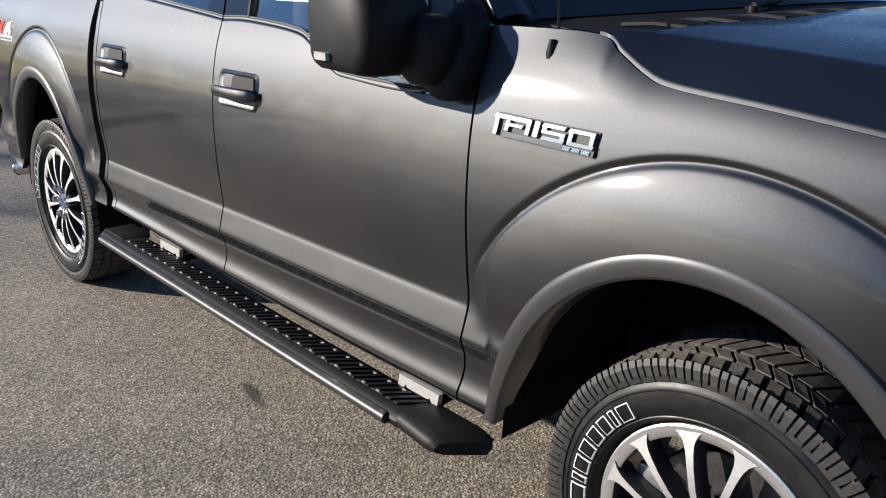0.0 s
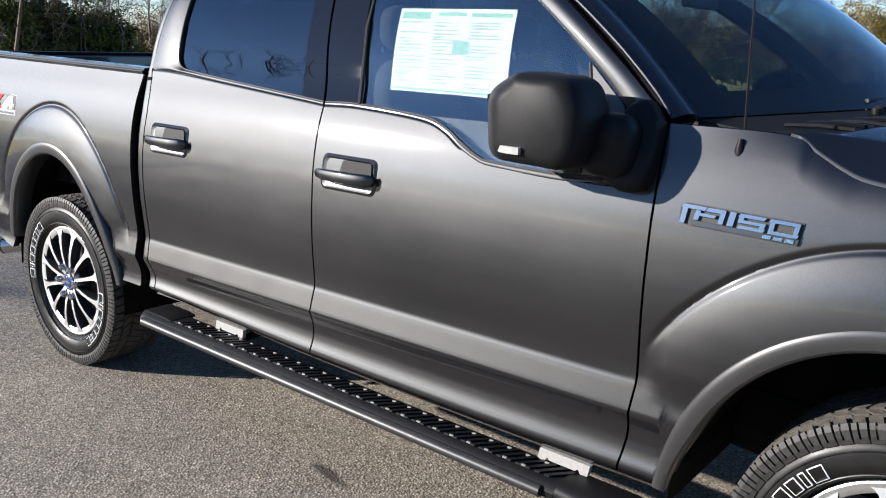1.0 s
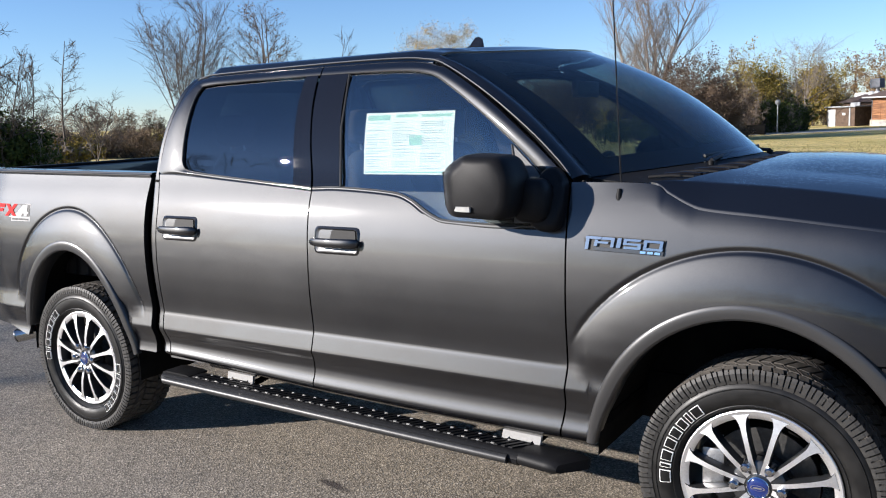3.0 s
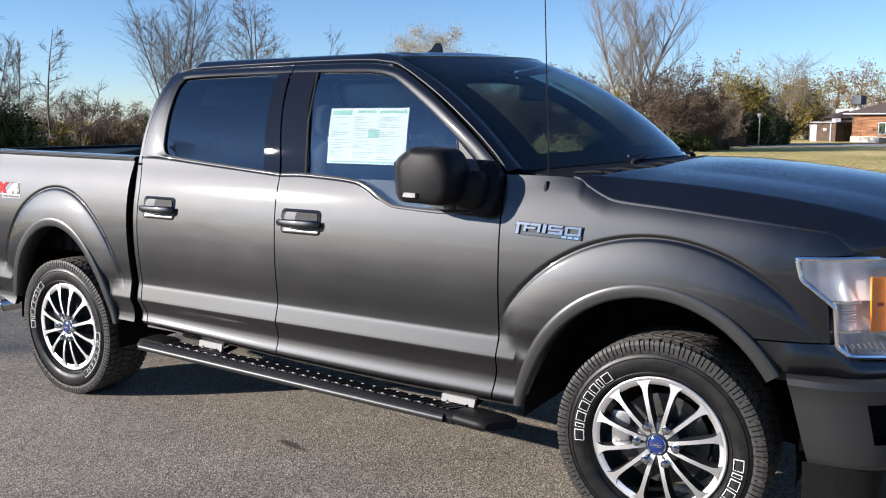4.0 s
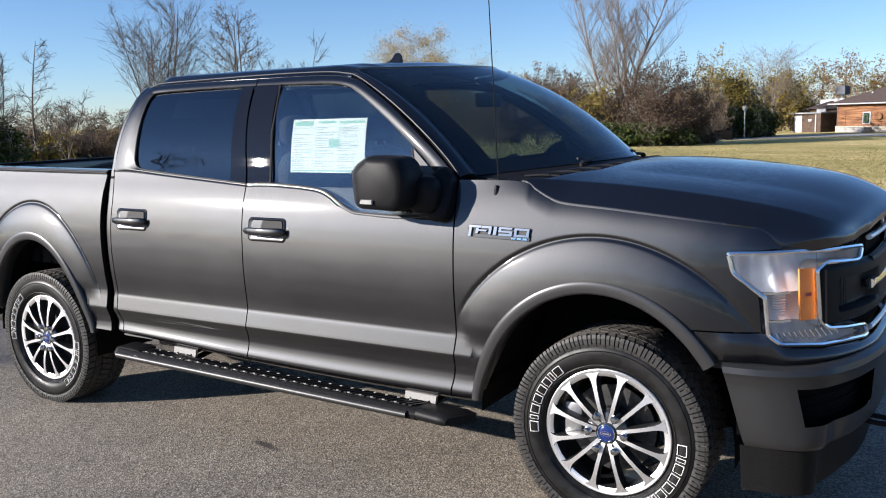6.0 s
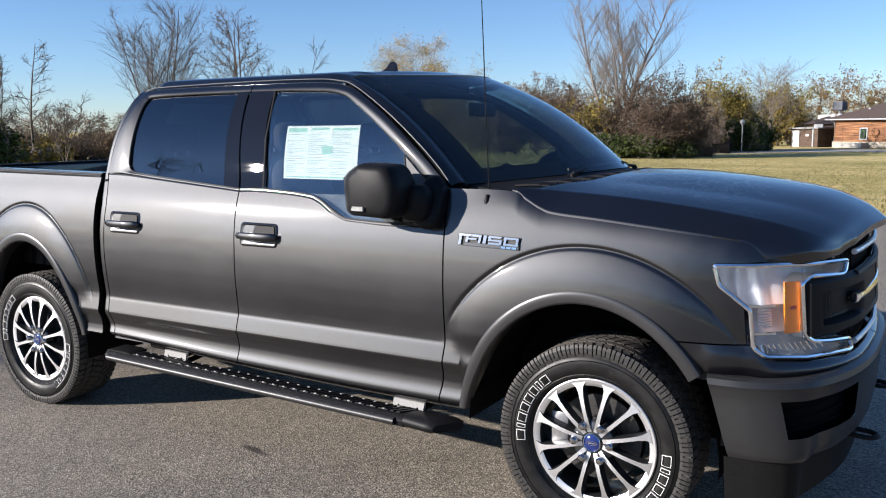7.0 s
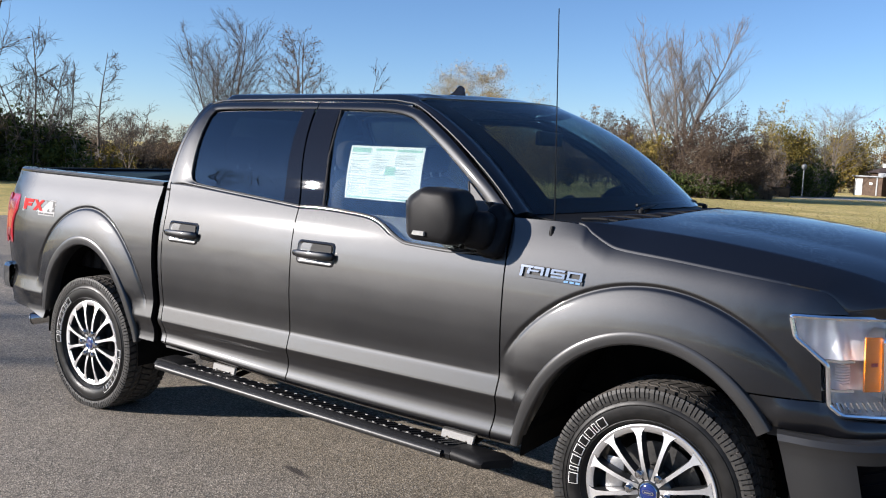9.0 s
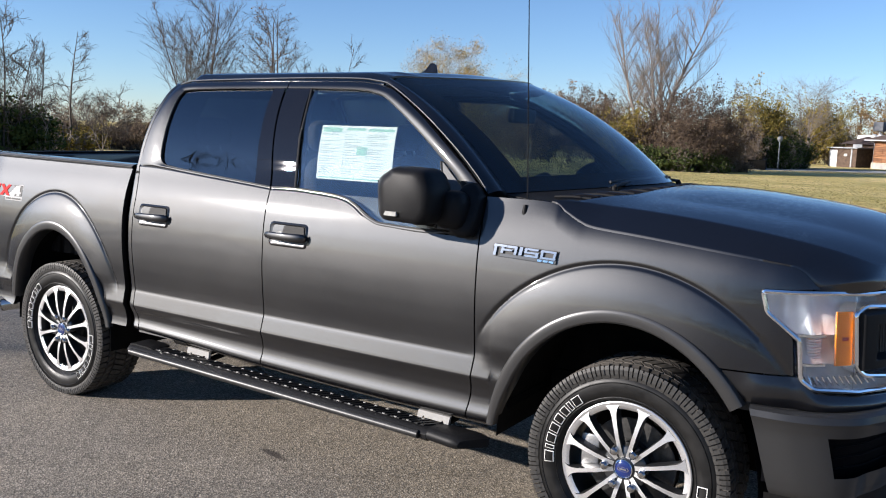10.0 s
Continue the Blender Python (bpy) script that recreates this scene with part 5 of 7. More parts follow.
def build_mirrors():
    for flip in (False, True):
        fl = mirrored if flip else (lambda s: s)
        outline = rounded([(-1.118, 1.324), (-0.850, 1.316), (-0.812, 1.36), (-0.802, 1.47), (-0.846, 1.550), (-1.030, 1.558), (-1.132, 1.500)], 0.045, 6)
        n = len(outline)
        rows = [(-0.995, 0.90), (-1.010, 0.97), (-1.03, 1.0), (-1.12, 1.0), (-1.155, 0.965), (-1.175, 0.89), (-1.185, 0.74)]
        cx, cz = -0.970, 1.437
        vs = [(cx + (x - cx) * k + 0.05 * smooth01((cx - x) / 0.13) * smooth01((-1.09 - y) / 0.09), y, cz + (z - cz) * k) for y, k in rows for x, z in outline]
        fs = [(i * n + j, i * n + (j + 1) % n, (i + 1) * n + (j + 1) % n, (i + 1) * n + j) for i in range(len(rows) - 1) for j in range(n)] + [tuple(range(n)), tuple(range((len(rows) - 1) * n, len(rows) * n))]
        head = part("door_mirror", fl((vs, fs)), PLASTIC, truck, "black door mirror with a clear side lamp", angle=50)
        part("mirror_glass", fl(([(-1.126, -1.02, 1.36), (-1.126, -1.095, 1.36), (-1.136, -1.095, 1.49), (-1.136, -1.02, 1.49)], [(0, 1, 2, 3)])), CHROME, head, "mirror glass")
        lampv = flanged(grid(lambda u, v: (-1.112 + 0.150 * u, -1.101 - 0.096 * math.sin(math.pi / 2 * min(1.0, 1.2 * u)), 1.352 + 0.018 * v), 8, 3), 8, 3, (0, 0.02, 0))
        part("mirror_lamp", fl(lampv), SIDE_LAMP, head, "clear side lamp")
        part("mirror_arm", fl(blob(-0.80, -1.015, 1.382, 0.072, 0.060, 0.082)), PLASTIC, head)
        base = rounded([(-0.83, 1.30), (-0.775, 1.262), (-0.705, 1.268), (-0.688, 1.36), (-0.70, 1.455), (-0.745, 1.498), (-0.79, 1.49), (-0.825, 1.42)], 0.03, 5)
        bn = len(base)
        bx, bz = -0.75, 1.38
        rows = [(0.0, 1.0), (0.035, 1.0), (0.052, 0.93), (0.060, 0.75)]
        vs = [(bx + (x - bx) * k, -half_width(z) - o * 1.0 - 0.002, bz + (z - bz) * k) for o, k in rows for x, z in base]
        fs = [(i * bn + j, i * bn + (j + 1) % bn, (i + 1) * bn + (j + 1) % bn, (i + 1) * bn + j) for i in range(3) for j in range(bn)] + [tuple(range(3 * bn, 4 * bn))]
        part("mirror_base", fl((vs, fs)), PLASTIC, head, angle=50)


def rake(sheet):
    """The step rises a little towards its rear."""
    return [(x, y, z + 0.023 * (-0.9 - x)) for x, y, z in sheet[0]], sheet[1]


def build_steps():
    z1, yo, yi = 0.414, -1.072, -0.952
    for flip in (False, True):
        fl = mirrored if flip else (lambda s: s)
        sec = [(yi, z1 - 0.012), (yi + 0.006, z1 - 0.002), (yi - 0.008, z1), (yo + 0.03, z1), (yo + 0.012, z1 - 0.006), (yo, z1 - 0.024), (yo + 0.002, z1 - 0.042), (yo + 0.02, z1 - 0.056), (yi - 0.02, z1 - 0.056), (yi, z1 - 0.04)]
        xs = [(-2.905, 0.6), (-2.895, 0.92), (-2.87, 1.0), (-0.86, 1.0)]
        vs = [(x, -0.98 + (y + 0.98) * k, 0.386 + (z - 0.386) * k) for x, k in xs for y, z in sec]
        n = len(sec)
        fs = [(i * n + j, i * n + (j + 1) % n, (i + 1) * n + (j + 1) % n, (i + 1) * n + j) for i in range(len(xs) - 1) for j in range(n)] + [tuple(range(n)), tuple(range(3 * n, 4 * n))]
        st = part("side_step", rake(fl((vs, fs))), PLASTIC, truck, "black running board with a ribbed tread")
        # bright worn outer rail
        part("step_rail", rake(fl(tube([(-2.86, yo + 0.004, z1 - 0.030), (-0.90, yo + 0.004, z1 - 0.030)], 0.021, 10, 0.9))), STEP_RAIL, st, "satin grey rail")
        # end caps: the front one slants back
        def cap(u, v):
            j = round(v * (n - 1))
            y, z = sec[j]
            t = (y - yo) / (yi - yo)
            x_end = -0.69 + 0.085 * smooth01(t / 0.75)
            x = -0.858 + u * (x_end + 0.858)
            k = 1.0 if u < 0.8 else 1.0 - 0.35 * (u - 0.8) / 0.2
            return (x, (y if u < 0.8 else -0.98 + (y + 0.98) * (1.0 - 0.08 * (u - 0.8) / 0.2)) - 0.018 * u * (1 - t), 0.386 + (z + 0.004 - 0.386) * k)
        v, f = grid(cap, 10, n - 1)
        v += [v[10 * n + j] for j in range(n)]
        f.append(tuple(len(v) - n + j for j in range(n)))
        part("step_end", rake(fl((v, f))), PLASTIC, st, "black front end cap", angle=50)
        part("step_end", rake(fl(flanged(grid(lambda u, v: (-2.90 + 0.19 * u, yo + 0.03 + v * 0.12, z1 + 0.008 - 0.006 * (1 if u in (0.0, 1.0) else 0)), 6, 4), 6, 4, (0, 0, -0.01)))), PLASTIC, st, "black rear end cap")
        bars = []
        x = -2.68
        while x < -0.90:
            a = Vector((x, yo + 0.036, z1 + 0.001))
            b = Vector((x + 0.055, yi - 0.012, z1 + 0.001))
            side = Vector((0.0085, 0, 0))
            vs4 = [a - side, a + side, b + side, b - side]
            top = [p + Vector((0, 0, 0.0055)) - (p - (a + b) / 2) * 0.03 for p in vs4]
            bars.append(([tuple(p) for p in vs4 + top], [(4, 5, 6, 7), (0, 1, 5, 4), (1, 2, 6, 5), (2, 3, 7, 6), (3, 0, 4, 7)]))
            x += 0.0335
        for s in bars:
            part("tread_rib", rake(fl(s)), PLASTIC, st, smooth=False)
        x = -2.66
        while x < -0.92:
            for y, dx in ((yo + 0.040, 0.0), (yi - 0.020, 0.045)):
                s = Vector((x + dx, y, z1 + 0.0065))
                part("grip_stud", rake(fl(([tuple(s + Vector(q)) for q in ((-0.009, -0.003, -0.004), (0.009, -0.003, -0.004), (0.009, 0.003, -0.004), (-0.009, 0.003, -0.004), (-0.007, -0.002, 0.0015), (0.007, -0.002, 0.0015), (0.007, 0.002, 0.0015), (-0.007, 0.002, 0.0015))], [(4, 5, 6, 7), (0, 1, 5, 4), (1, 2, 6, 5), (2, 3, 7, 6), (3, 0, 4, 7)]))), STUD, st, smooth=False)
            x += 0.067
        for x0 in (-0.982, -2.52):
            z0 = z1 + 0.002
            bridge = [(x0, z0), (x0 + 0.008, z0 + 0.038), (x0 + 0.176, z0 + 0.038), (x0 + 0.168, z0), (x0 + 0.146, z0), (x0 + 0.138, z0 + 0.014), (x0 + 0.128, z0 + 0.006), (x0 + 0.042, z0 + 0.006), (x0 + 0.034, z0 + 0.014), (x0 + 0.024, z0)]
            part("step_bracket", rake(fl(prism(bridge, -0.962, -0.946))), ZINC, st, "light grey cast bracket", smooth=False)
            for dx in (0.02, 0.105):
                part("step_arm", rake(fl(tube([(x0 + dx, -0.96, 0.378), (x0 + dx + 0.01, -0.80, 0.40), (x0 + dx + 0.02, -0.66, 0.50)], 0.016, 8))), CHASSIS, st)


def lathe_at(at, way, profile, n=24):
    """A turned ring at a place, its axis along way."""
    d = Vector(way).normalized()
    q = Vector((0, 1, 0)).rotation_difference(d)
    v, f = lathe(profile, n)
    return [tuple(Vector(at) + q @ Vector(p)) for p in v], f


def build_bed():
    z0, z1 = 0.86, 1.438
    for s in (-1, 1):
        # rail cap
        path = lambda u: (-3.026 - u * 1.60, 1.438 + 0.018 * u)
        def capf(u, v):
            x, z = path(u)
            yo = body_y(x, z) - 0.001
            prof = [(yo + 0.002, 0.000), (yo + 0.003, 0.010), (yo - 0.004, 0.016), (yo - 0.006, 0.020), (yo - 0.010, 0.026), (yo - 0.075, 0.028), (yo - 0.085, 0.020), (yo - 0.085, -0.06)]
            y, dz = prof[round(v * 7)]
            return (x, s * y, z + dz)
        part("bed_rail", grid(capf, 40, 7), PAINT, truck, "grey bed rail with a black edge", angle=25)
        part("rail_groove", tube([(path(u)[0], s * (body_y(*path(u)) + 0.0005), path(u)[1] + 0.013) for u in (k / 30 for k in range(31))], 0.0035, 5), RUBBER, truck)
        inner = grid(lambda u, v: (-3.04 - u * 1.56, s * (0.815 + 0.006 * math.sin(u * 90)), z0 + v * (1.45 - z0)), 80, 3)
        part("bed_liner_wall", inner, PLASTIC, truck, "black ribbed bed liner")
    part("bed_floor", grid(lambda u, v: (-3.04 - 1.58 * u, -0.82 + 1.64 * v, z0 + 0.006 * math.sin(v * 100)), 4, 80), PLASTIC, truck, "black ribbed bed floor")
    part("bed_front_wall", box(-3.055, -3.030, -0.88, 0.88, 0.55, 1.452, 0.006), PLASTIC, truck, "black front wall of the bed")
    tg = box(-4.70, -4.64, -0.80, 0.80, 0.72, 1.462, 0.018, 3)
    gate = part("tailgate", tg, PAINT, truck, "dark grey closed tailgate")
    part("tailgate_cap", box(-4.70, -4.635, -0.80, 0.80, 1.460, 1.474, 0.006), PLASTIC, gate)
    part("tailgate_handle", box(-4.712, -4.70, -0.10, 0.10, 1.28, 1.35, 0.01), PLASTIC, gate)
    for s in (-1, 1):
        # rear corner post, rounding the bed side into the tail
        def post(u, v):
            z = 0.56 + v * (1.456 - 0.56)
            y0 = body_y(-4.625, z)
            a = u * math.pi / 2
            return (-4.620 - 0.075 * math.sin(a), s * (y0 - 0.10 * (1 - math.cos(a))), z)
        part("bed_post", grid(post, 10, 30), PAINT, truck)
        # tail lamp wrapping the corner
        def lampf(x0, z_lo, z_hi, inset, name, mat, parent, lift):
            def fn(u, v):
                z = z_lo + v * (z_hi - z_lo)
                x = x0(z) + u * (-4.62 - x0(z))
                e = min(1, 6 * min(u + 0.05, v + 0.0, 1 - v))
                return (x, s * (body_y(x, z) + lift * max(0.2, e)), z)
            def wrap(u, v):
                z = z_lo + v * (z_hi - z_lo)
                a = u * math.pi / 2
                return (-4.620 - (0.075 + lift) * math.sin(a), s * (body_y(-4.62, z) + lift - (0.10) * (1 - math.cos(a))), z)
            return part(name, join(flanged(grid(fn, 12, 20), 12, 20, (0, -s * 0.02, 0)), grid(wrap, 8, 20)), mat, parent, "red tail lamp" if parent is truck else "", angle=50)
        back = lambda z: float(np.interp(z, [0.97, 1.00, 1.10, 1.16, 1.20, 1.285, 1.30], [-4.545, -4.535, -4.530, -4.500, -4.462, -4.455, -4.470]))
        lamp = lampf(back, 0.968, 1.302, 0, "tail_lamp", RED_LENS, truck, 0.012)
        lampf(lambda z: back(z) - 0.028, 1.185, 1.272, 0, "lamp_window", DARK_RED, lamp, 0.0145)
        lampf(lambda z: back(z) - 0.018, 1.005, 1.075, 0, "lamp_window", DARK_RED, lamp, 0.0145)
    # rear bumper
    bp = curve([(-4.585, -0.950, 0), (-4.66, -0.945, 0), (-4.715, -0.905, 0), (-4.745, -0.80, 0), (-4.76, -0.5, 0), (-4.765, 0, 0), (-4.76, 0.5, 0), (-4.745, 0.80, 0), (-4.715, 0.905, 0), (-4.66, 0.945, 0), (-4.585, 0.950, 0)], 60)
    sec = [(0.80, -0.05), (0.815, 0.0), (0.80, 0.012), (0.70, 0.014), (0.66, 0.006), (0.635, -0.03)]

    def rb(u, v):
        p = bp[round(u * 60)]
        z, o = sec[round(v * 5)]
        k = 1 + o / 0.95
        return (p[0] - o * (1 if abs(p[1]) < 0.9 else 0.3), p[1] * k, z)
    part("rear_bumper", grid(rb, 60, 5), DARK_CHROME, truck, "chrome rear bumper", angle=30)
    # exhaust
    tip = [(-3.98, -0.70, 0.545), (-4.08, -0.80, 0.525), (-4.20, -0.88, 0.500), (-4.31, -0.95, 0.475)]
    pipe = part("exhaust_tip", join(tube(tip, [0.036, 0.038, 0.040, 0.041], 20), lathe_at((-4.314, -0.953, 0.474), (-0.84, -0.50, -0.19), [(0.041, 0.0), (0.040, 0.006), (0.036, 0.006), (0.034, 0.0), (0.030, -0.001)])), DARK_CHROME, truck, "polished exhaust tip")
    # flat black disc painted for the shade inside the hollow pipe
    part("bore_disc", lathe_at((-4.318, -0.955, 0.473), (-0.84, -0.50, -0.19), [(0.035, 0.0), (0.001, -0.002)]), RUBBER, pipe, "flat black disc in place of the dark hollow")


def build_badges():
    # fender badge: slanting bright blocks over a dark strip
    bx, bz = -0.606, 1.2425
    def zline(x):
        return bz - 0.008 * (x - bx) / 0.286
    def block(x0, x1, lo, hi, slant=0.005, lift=0.010, thick=0.008):
        lo, hi = lo * 0.72, hi * 0.72
        return flat_panel([(x0, zline(x0) + lo), (x1, zline(x1) + lo), (x1 + slant, zline(x1) + hi), (x0 + slant, zline(x0) + hi)], lift, thick)
    def frame_block(x0, x1, lo, hi, t=0.011):
        return [block(x0, x0 + t, lo, hi), block(x1 - t, x1, lo, hi), block(x0, x1, hi - t, hi), block(x0, x1, lo, lo + t)]
    plate = part("fender_badge", flat_panel([(bx - 0.003, zline(bx) - 0.037), (bx + 0.018, zline(bx) - 0.040), (bx + 0.288, zline(bx + 0.286) - 0.039), (bx + 0.294, zline(bx + 0.286) + 0.014), (bx + 0.01, zline(bx) + 0.014), (bx - 0.006, zline(bx) + 0.003)], 0.003, 0.003), BLACK_DECAL, truck, "chrome block badge on a dark strip")
    parts = [block(bx, bx + 0.013, -0.048, 0.016), block(bx, bx + 0.060, 0.004, 0.017), block(bx + 0.034, bx + 0.046, -0.030, 0.002), block(bx + 0.034, bx + 0.086, -0.015, -0.005), block(bx + 0.062, bx + 0.106, 0.004, 0.017), block(bx + 0.096, bx + 0.108, -0.030, 0.016), block(bx + 0.118, bx + 0.133, -0.030, 0.017)]
    for s in parts:
        part("badge_block", s, BADGE, plate, smooth=False)
    for x0, x1 in ((bx + 0.143, bx + 0.205), (bx + 0.216, bx + 0.283)):
        for s in (frame_block(x0, x1, -0.031, 0.017) if x0 > bx + 0.2 else [block(x0, x1, 0.006, 0.017), block(x0, x0 + 0.012, -0.012, 0.017), block(x0, x1, -0.013, -0.003), block(x1 - 0.012, x1, -0.031, -0.004), block(x0, x1, -0.032, -0.021)]):
            part("badge_block", s, BADGE, plate, smooth=False)
    part("badge_strip", block(bx + 0.030, bx + 0.286, -0.051, -0.034, 0.003, 0.007, 0.005), POCKET, plate, smooth=False)
    for k in range(3):
        x = bx + 0.205 + k * 0.026
        part("badge_bar", block(x, x + 0.020, -0.048, -0.037, 0.002, 0.0095, 0.003), CHROME, plate, smooth=False)
    # bed decal: two red blocks and a grey one, outlined in black and silver
    cx, cz = -4.385, 1.285

    def dec(pts, lift):
        return flat_panel([(cx + x, cz + z) for x, z in pts], lift, 0.001)
    decal = part("bed_decal", dec([(-0.006, 0.006), (0.372, 0.000), (0.372, -0.098), (0.19, -0.10), (0.19, -0.078), (-0.006, -0.085)], 0.0012), GREY_DECAL, truck, "red, black and silver block decal", smooth=False)
    part("decal_shadow", dec([(0.002, 0.002), (0.366, -0.004), (0.366, -0.072), (0.002, -0.078)], 0.002), BLACK_DECAL, decal, smooth=False)
    for pts in ([(0.006, -0.002), (0.125, -0.003), (0.120, -0.024), (0.048, -0.024), (0.048, -0.030), (0.110, -0.030), (0.104, -0.048), (0.048, -0.048), (0.044, -0.072), (0.006, -0.073)],
                [(0.130, -0.003), (0.165, -0.003), (0.185, -0.025), (0.212, -0.003), (0.245, -0.003), (0.205, -0.038), (0.240, -0.072), (0.204, -0.072), (0.184, -0.051), (0.160, -0.072), (0.126, -0.072), (0.166, -0.038)]):
        part("red_block", dec(pts, 0.003), RED_DECAL, decal, smooth=False)
    part("grey_block", dec([(0.300, -0.006), (0.345, -0.006), (0.345, -0.044), (0.360, -0.044), (0.360, -0.056), (0.345, -0.056), (0.345, -0.070), (0.315, -0.070), (0.315, -0.056), (0.255, -0.056), (0.255, -0.044)], 0.003), GREY_DECAL, decal, smooth=False)
    for k, (a, b) in enumerate(((0.20, 0.255), (0.265, 0.36))):
        part("small_bar", dec([(a, -0.083), (b, -0.083), (b, -0.093), (a, -0.093)], 0.003), BLACK_DECAL, decal, smooth=False)


def build_under():
    for s in (-1, 1):
        part("chassis_rail", box(-4.6, 0.72, s * 0.42 - 0.05, s * 0.42 + 0.05, 0.46, 0.62, 0.01), CHASSIS, truck, "black chassis rail")
        part("sill_panel", box(-2.93, -0.70, s * 0.895 - 0.022, s * 0.895 + 0.022, 0.53, 0.72, 0.012), CHASSIS, truck, "dark sill behind the doors")
        part("door_inner", grid(lambda u, v: (-2.96 + 2.26 * u, s * (half_width(0.5 + v * 0.89) - 0.05), 0.5 + v * 0.89), 6, 12), CABIN_PLASTIC, truck, "dark inner door panels")
        part("pillar_inner", grid(lambda u, v: (-2.03 + 0.17 * u + 0.10 * (1 - v), s * (half_width(1.38 + v * 0.55) - 0.05), 1.38 + v * 0.55), 2, 6), CABIN_PLASTIC, truck)
        for ax in (0.0, REAR_X):
            part("shock_absorber", tube([(ax + 0.12, s * 0.60, 0.40), (ax + 0.15, s * 0.56, 0.95)], [0.028, 0.040], 10), CHASSIS, truck)
    part("floor_pan", box(-2.97, -0.55, -0.90, 0.90, 0.53, 0.57), CHASSIS, truck, "black floor pan")
    part("firewall", box(-0.60, -0.56, -0.86, 0.86, 0.54, 1.42), CHASSIS, truck, "black firewall")
    part("engine_block", box(-0.50, 0.60, -0.42, 0.42, 0.50, 1.15, 0.05), CHASSIS, truck, "black engine mass")
    part("cab_back_lower", box(-2.985, -2.955, -0.92, 0.92, 0.50, 1.43), CHASSIS, truck)
    for ax in (0.0, REAR_X):
        part("axle", tube([(ax, -0.74, AXLE_Z), (ax, -0.2, AXLE_Z - 0.02), (ax, 0.2, AXLE_Z - 0.02), (ax, 0.74, AXLE_Z)], [0.045, 0.05, 0.06, 0.045], 12), CHASSIS, truck, "black axle")
    part("fuel_tank", box(-2.9, -1.6, -0.75, -0.45, 0.40, 0.55, 0.03), CHASSIS, truck)


def build_cabin():
    part("dashboard", flanged(grid(lambda u, v: (-0.46 - 0.52 * v, -0.78 + 1.56 * u, 1.30 + 0.085 * math.sin(math.pi * (0.25 + 0.6 * v)) + (0.03 if 0.55 < u < 0.85 and v > 0.6 else 0)), 24, 10), 24, 10, (0, 0, -0.45)), CABIN_PLASTIC, truck, "dark grey dashboard")
    part("headliner", grid(lambda u, v: (-1.40 - 1.48 * u, -0.58 + 1.16 * v, 1.935 + 0.02 * math.sin(math.pi * v)), 8, 8), HEADLINER, truck, "grey headliner")
    ring = [(-1.13 + 0.07 * math.sin(a) * 1.0, 0.40 + 0.19 * math.cos(a), 1.30 + 0.18 * math.sin(a)) for a in (2 * math.pi * k / 32 for k in range(33))]
    wheel = part("steering_wheel", tube(ring, 0.016, 8), CABIN_PLASTIC, truck, "black steering wheel")
    part("wheel_spokes", join(tube([(-1.13, 0.22, 1.30), (-1.11, 0.40, 1.29), (-1.13, 0.58, 1.30)], 0.02, 6), blob(-1.11, 0.40, 1.29, 0.03, 0.07, 0.06)), CABIN_PLASTIC, wheel)
    for y in (-0.40, 0.40):
        for x, back in ((-1.55, 0.26), (-2.45, 0.20)):
            st = part("seat", join(blob(x, y, 0.92, 0.27, 0.25, 0.10)), CABIN, truck, "charcoal cloth seat")
            bk = blob(0, 0, 0, 0.075, 0.235, 0.33)
            part("seat_back", ([(x - 0.25 + px - 0.30 * (pz + 0.33), y + py, 1.22 + pz) for px, py, pz in bk[0]], bk[1]), CABIN, st)
            hr = blob(x - 0.47, y, 1.66, 0.05, 0.13, 0.085)
            part("head_rest", hr, CABIN, st)
            part("head_rest_post", join(tube([(x - 0.45, y - 0.05, 1.48), (x - 0.47, y - 0.05, 1.62)], 0.007, 6), tube([(x - 0.45, y + 0.05, 1.48), (x - 0.47, y + 0.05, 1.62)], 0.007, 6)), STEEL, st)


build_doors()
build_fenders()
build_flares()
build_cab()
build_hood()
build_nose()
right_front = build_wheel()
HUB_Z = 0.408
right_front.location = (0, -0.938, HUB_Z)
for place in ((REAR_X, -0.940, 0.0), (0, 0.938, 180.0), (REAR_X, 0.940, 180.0)):
    w = copy_thing(right_front, Matrix.Translation((place[0], place[1], HUB_Z)) @ Matrix.Rotation(radians(place[2]), 4, "Z"))
build_mirrors()
build_steps()
build_bed()
build_badges()
build_under()
build_cabin()


# ---- the surroundings ----
LOOKOUT = (1.1, -4.12)


def away(az, d):
    """A place on the ground by bearing (degrees clockwise from +y) and distance from where the truck is looked at."""
    x, y = LOOKOUT[0] + d * math.sin(radians(az)), LOOKOUT[1] + d * math.cos(radians(az))
    return Vector((x, y, ground_height(x, y)))


def fast_mesh(name, verts, faces, mat, parent=None, label=""):
    """A mesh from arrays of points and of triangles or quads."""
    me = bpy.data.meshes.new(name)
    k, n = faces.shape[1], len(faces)
    me.vertices.add(len(verts))
    me.vertices.foreach_set("co", np.ascontiguousarray(verts, np.float32).ravel())
    me.loops.add(n * k)
    me.loops.foreach_set("vertex_index", np.ascontiguousarray(faces, np.int32).ravel())
    me.polygons.add(n)
    me.polygons.foreach_set("loop_start", np.arange(0, n * k, k, dtype=np.int32))
    me.update(calc_edges=True)
    me.materials.append(mat)
    ob = new(name, me)
    if parent is not None:
        ob.parent = parent
    if label:
        tagged(ob, label)
    return ob


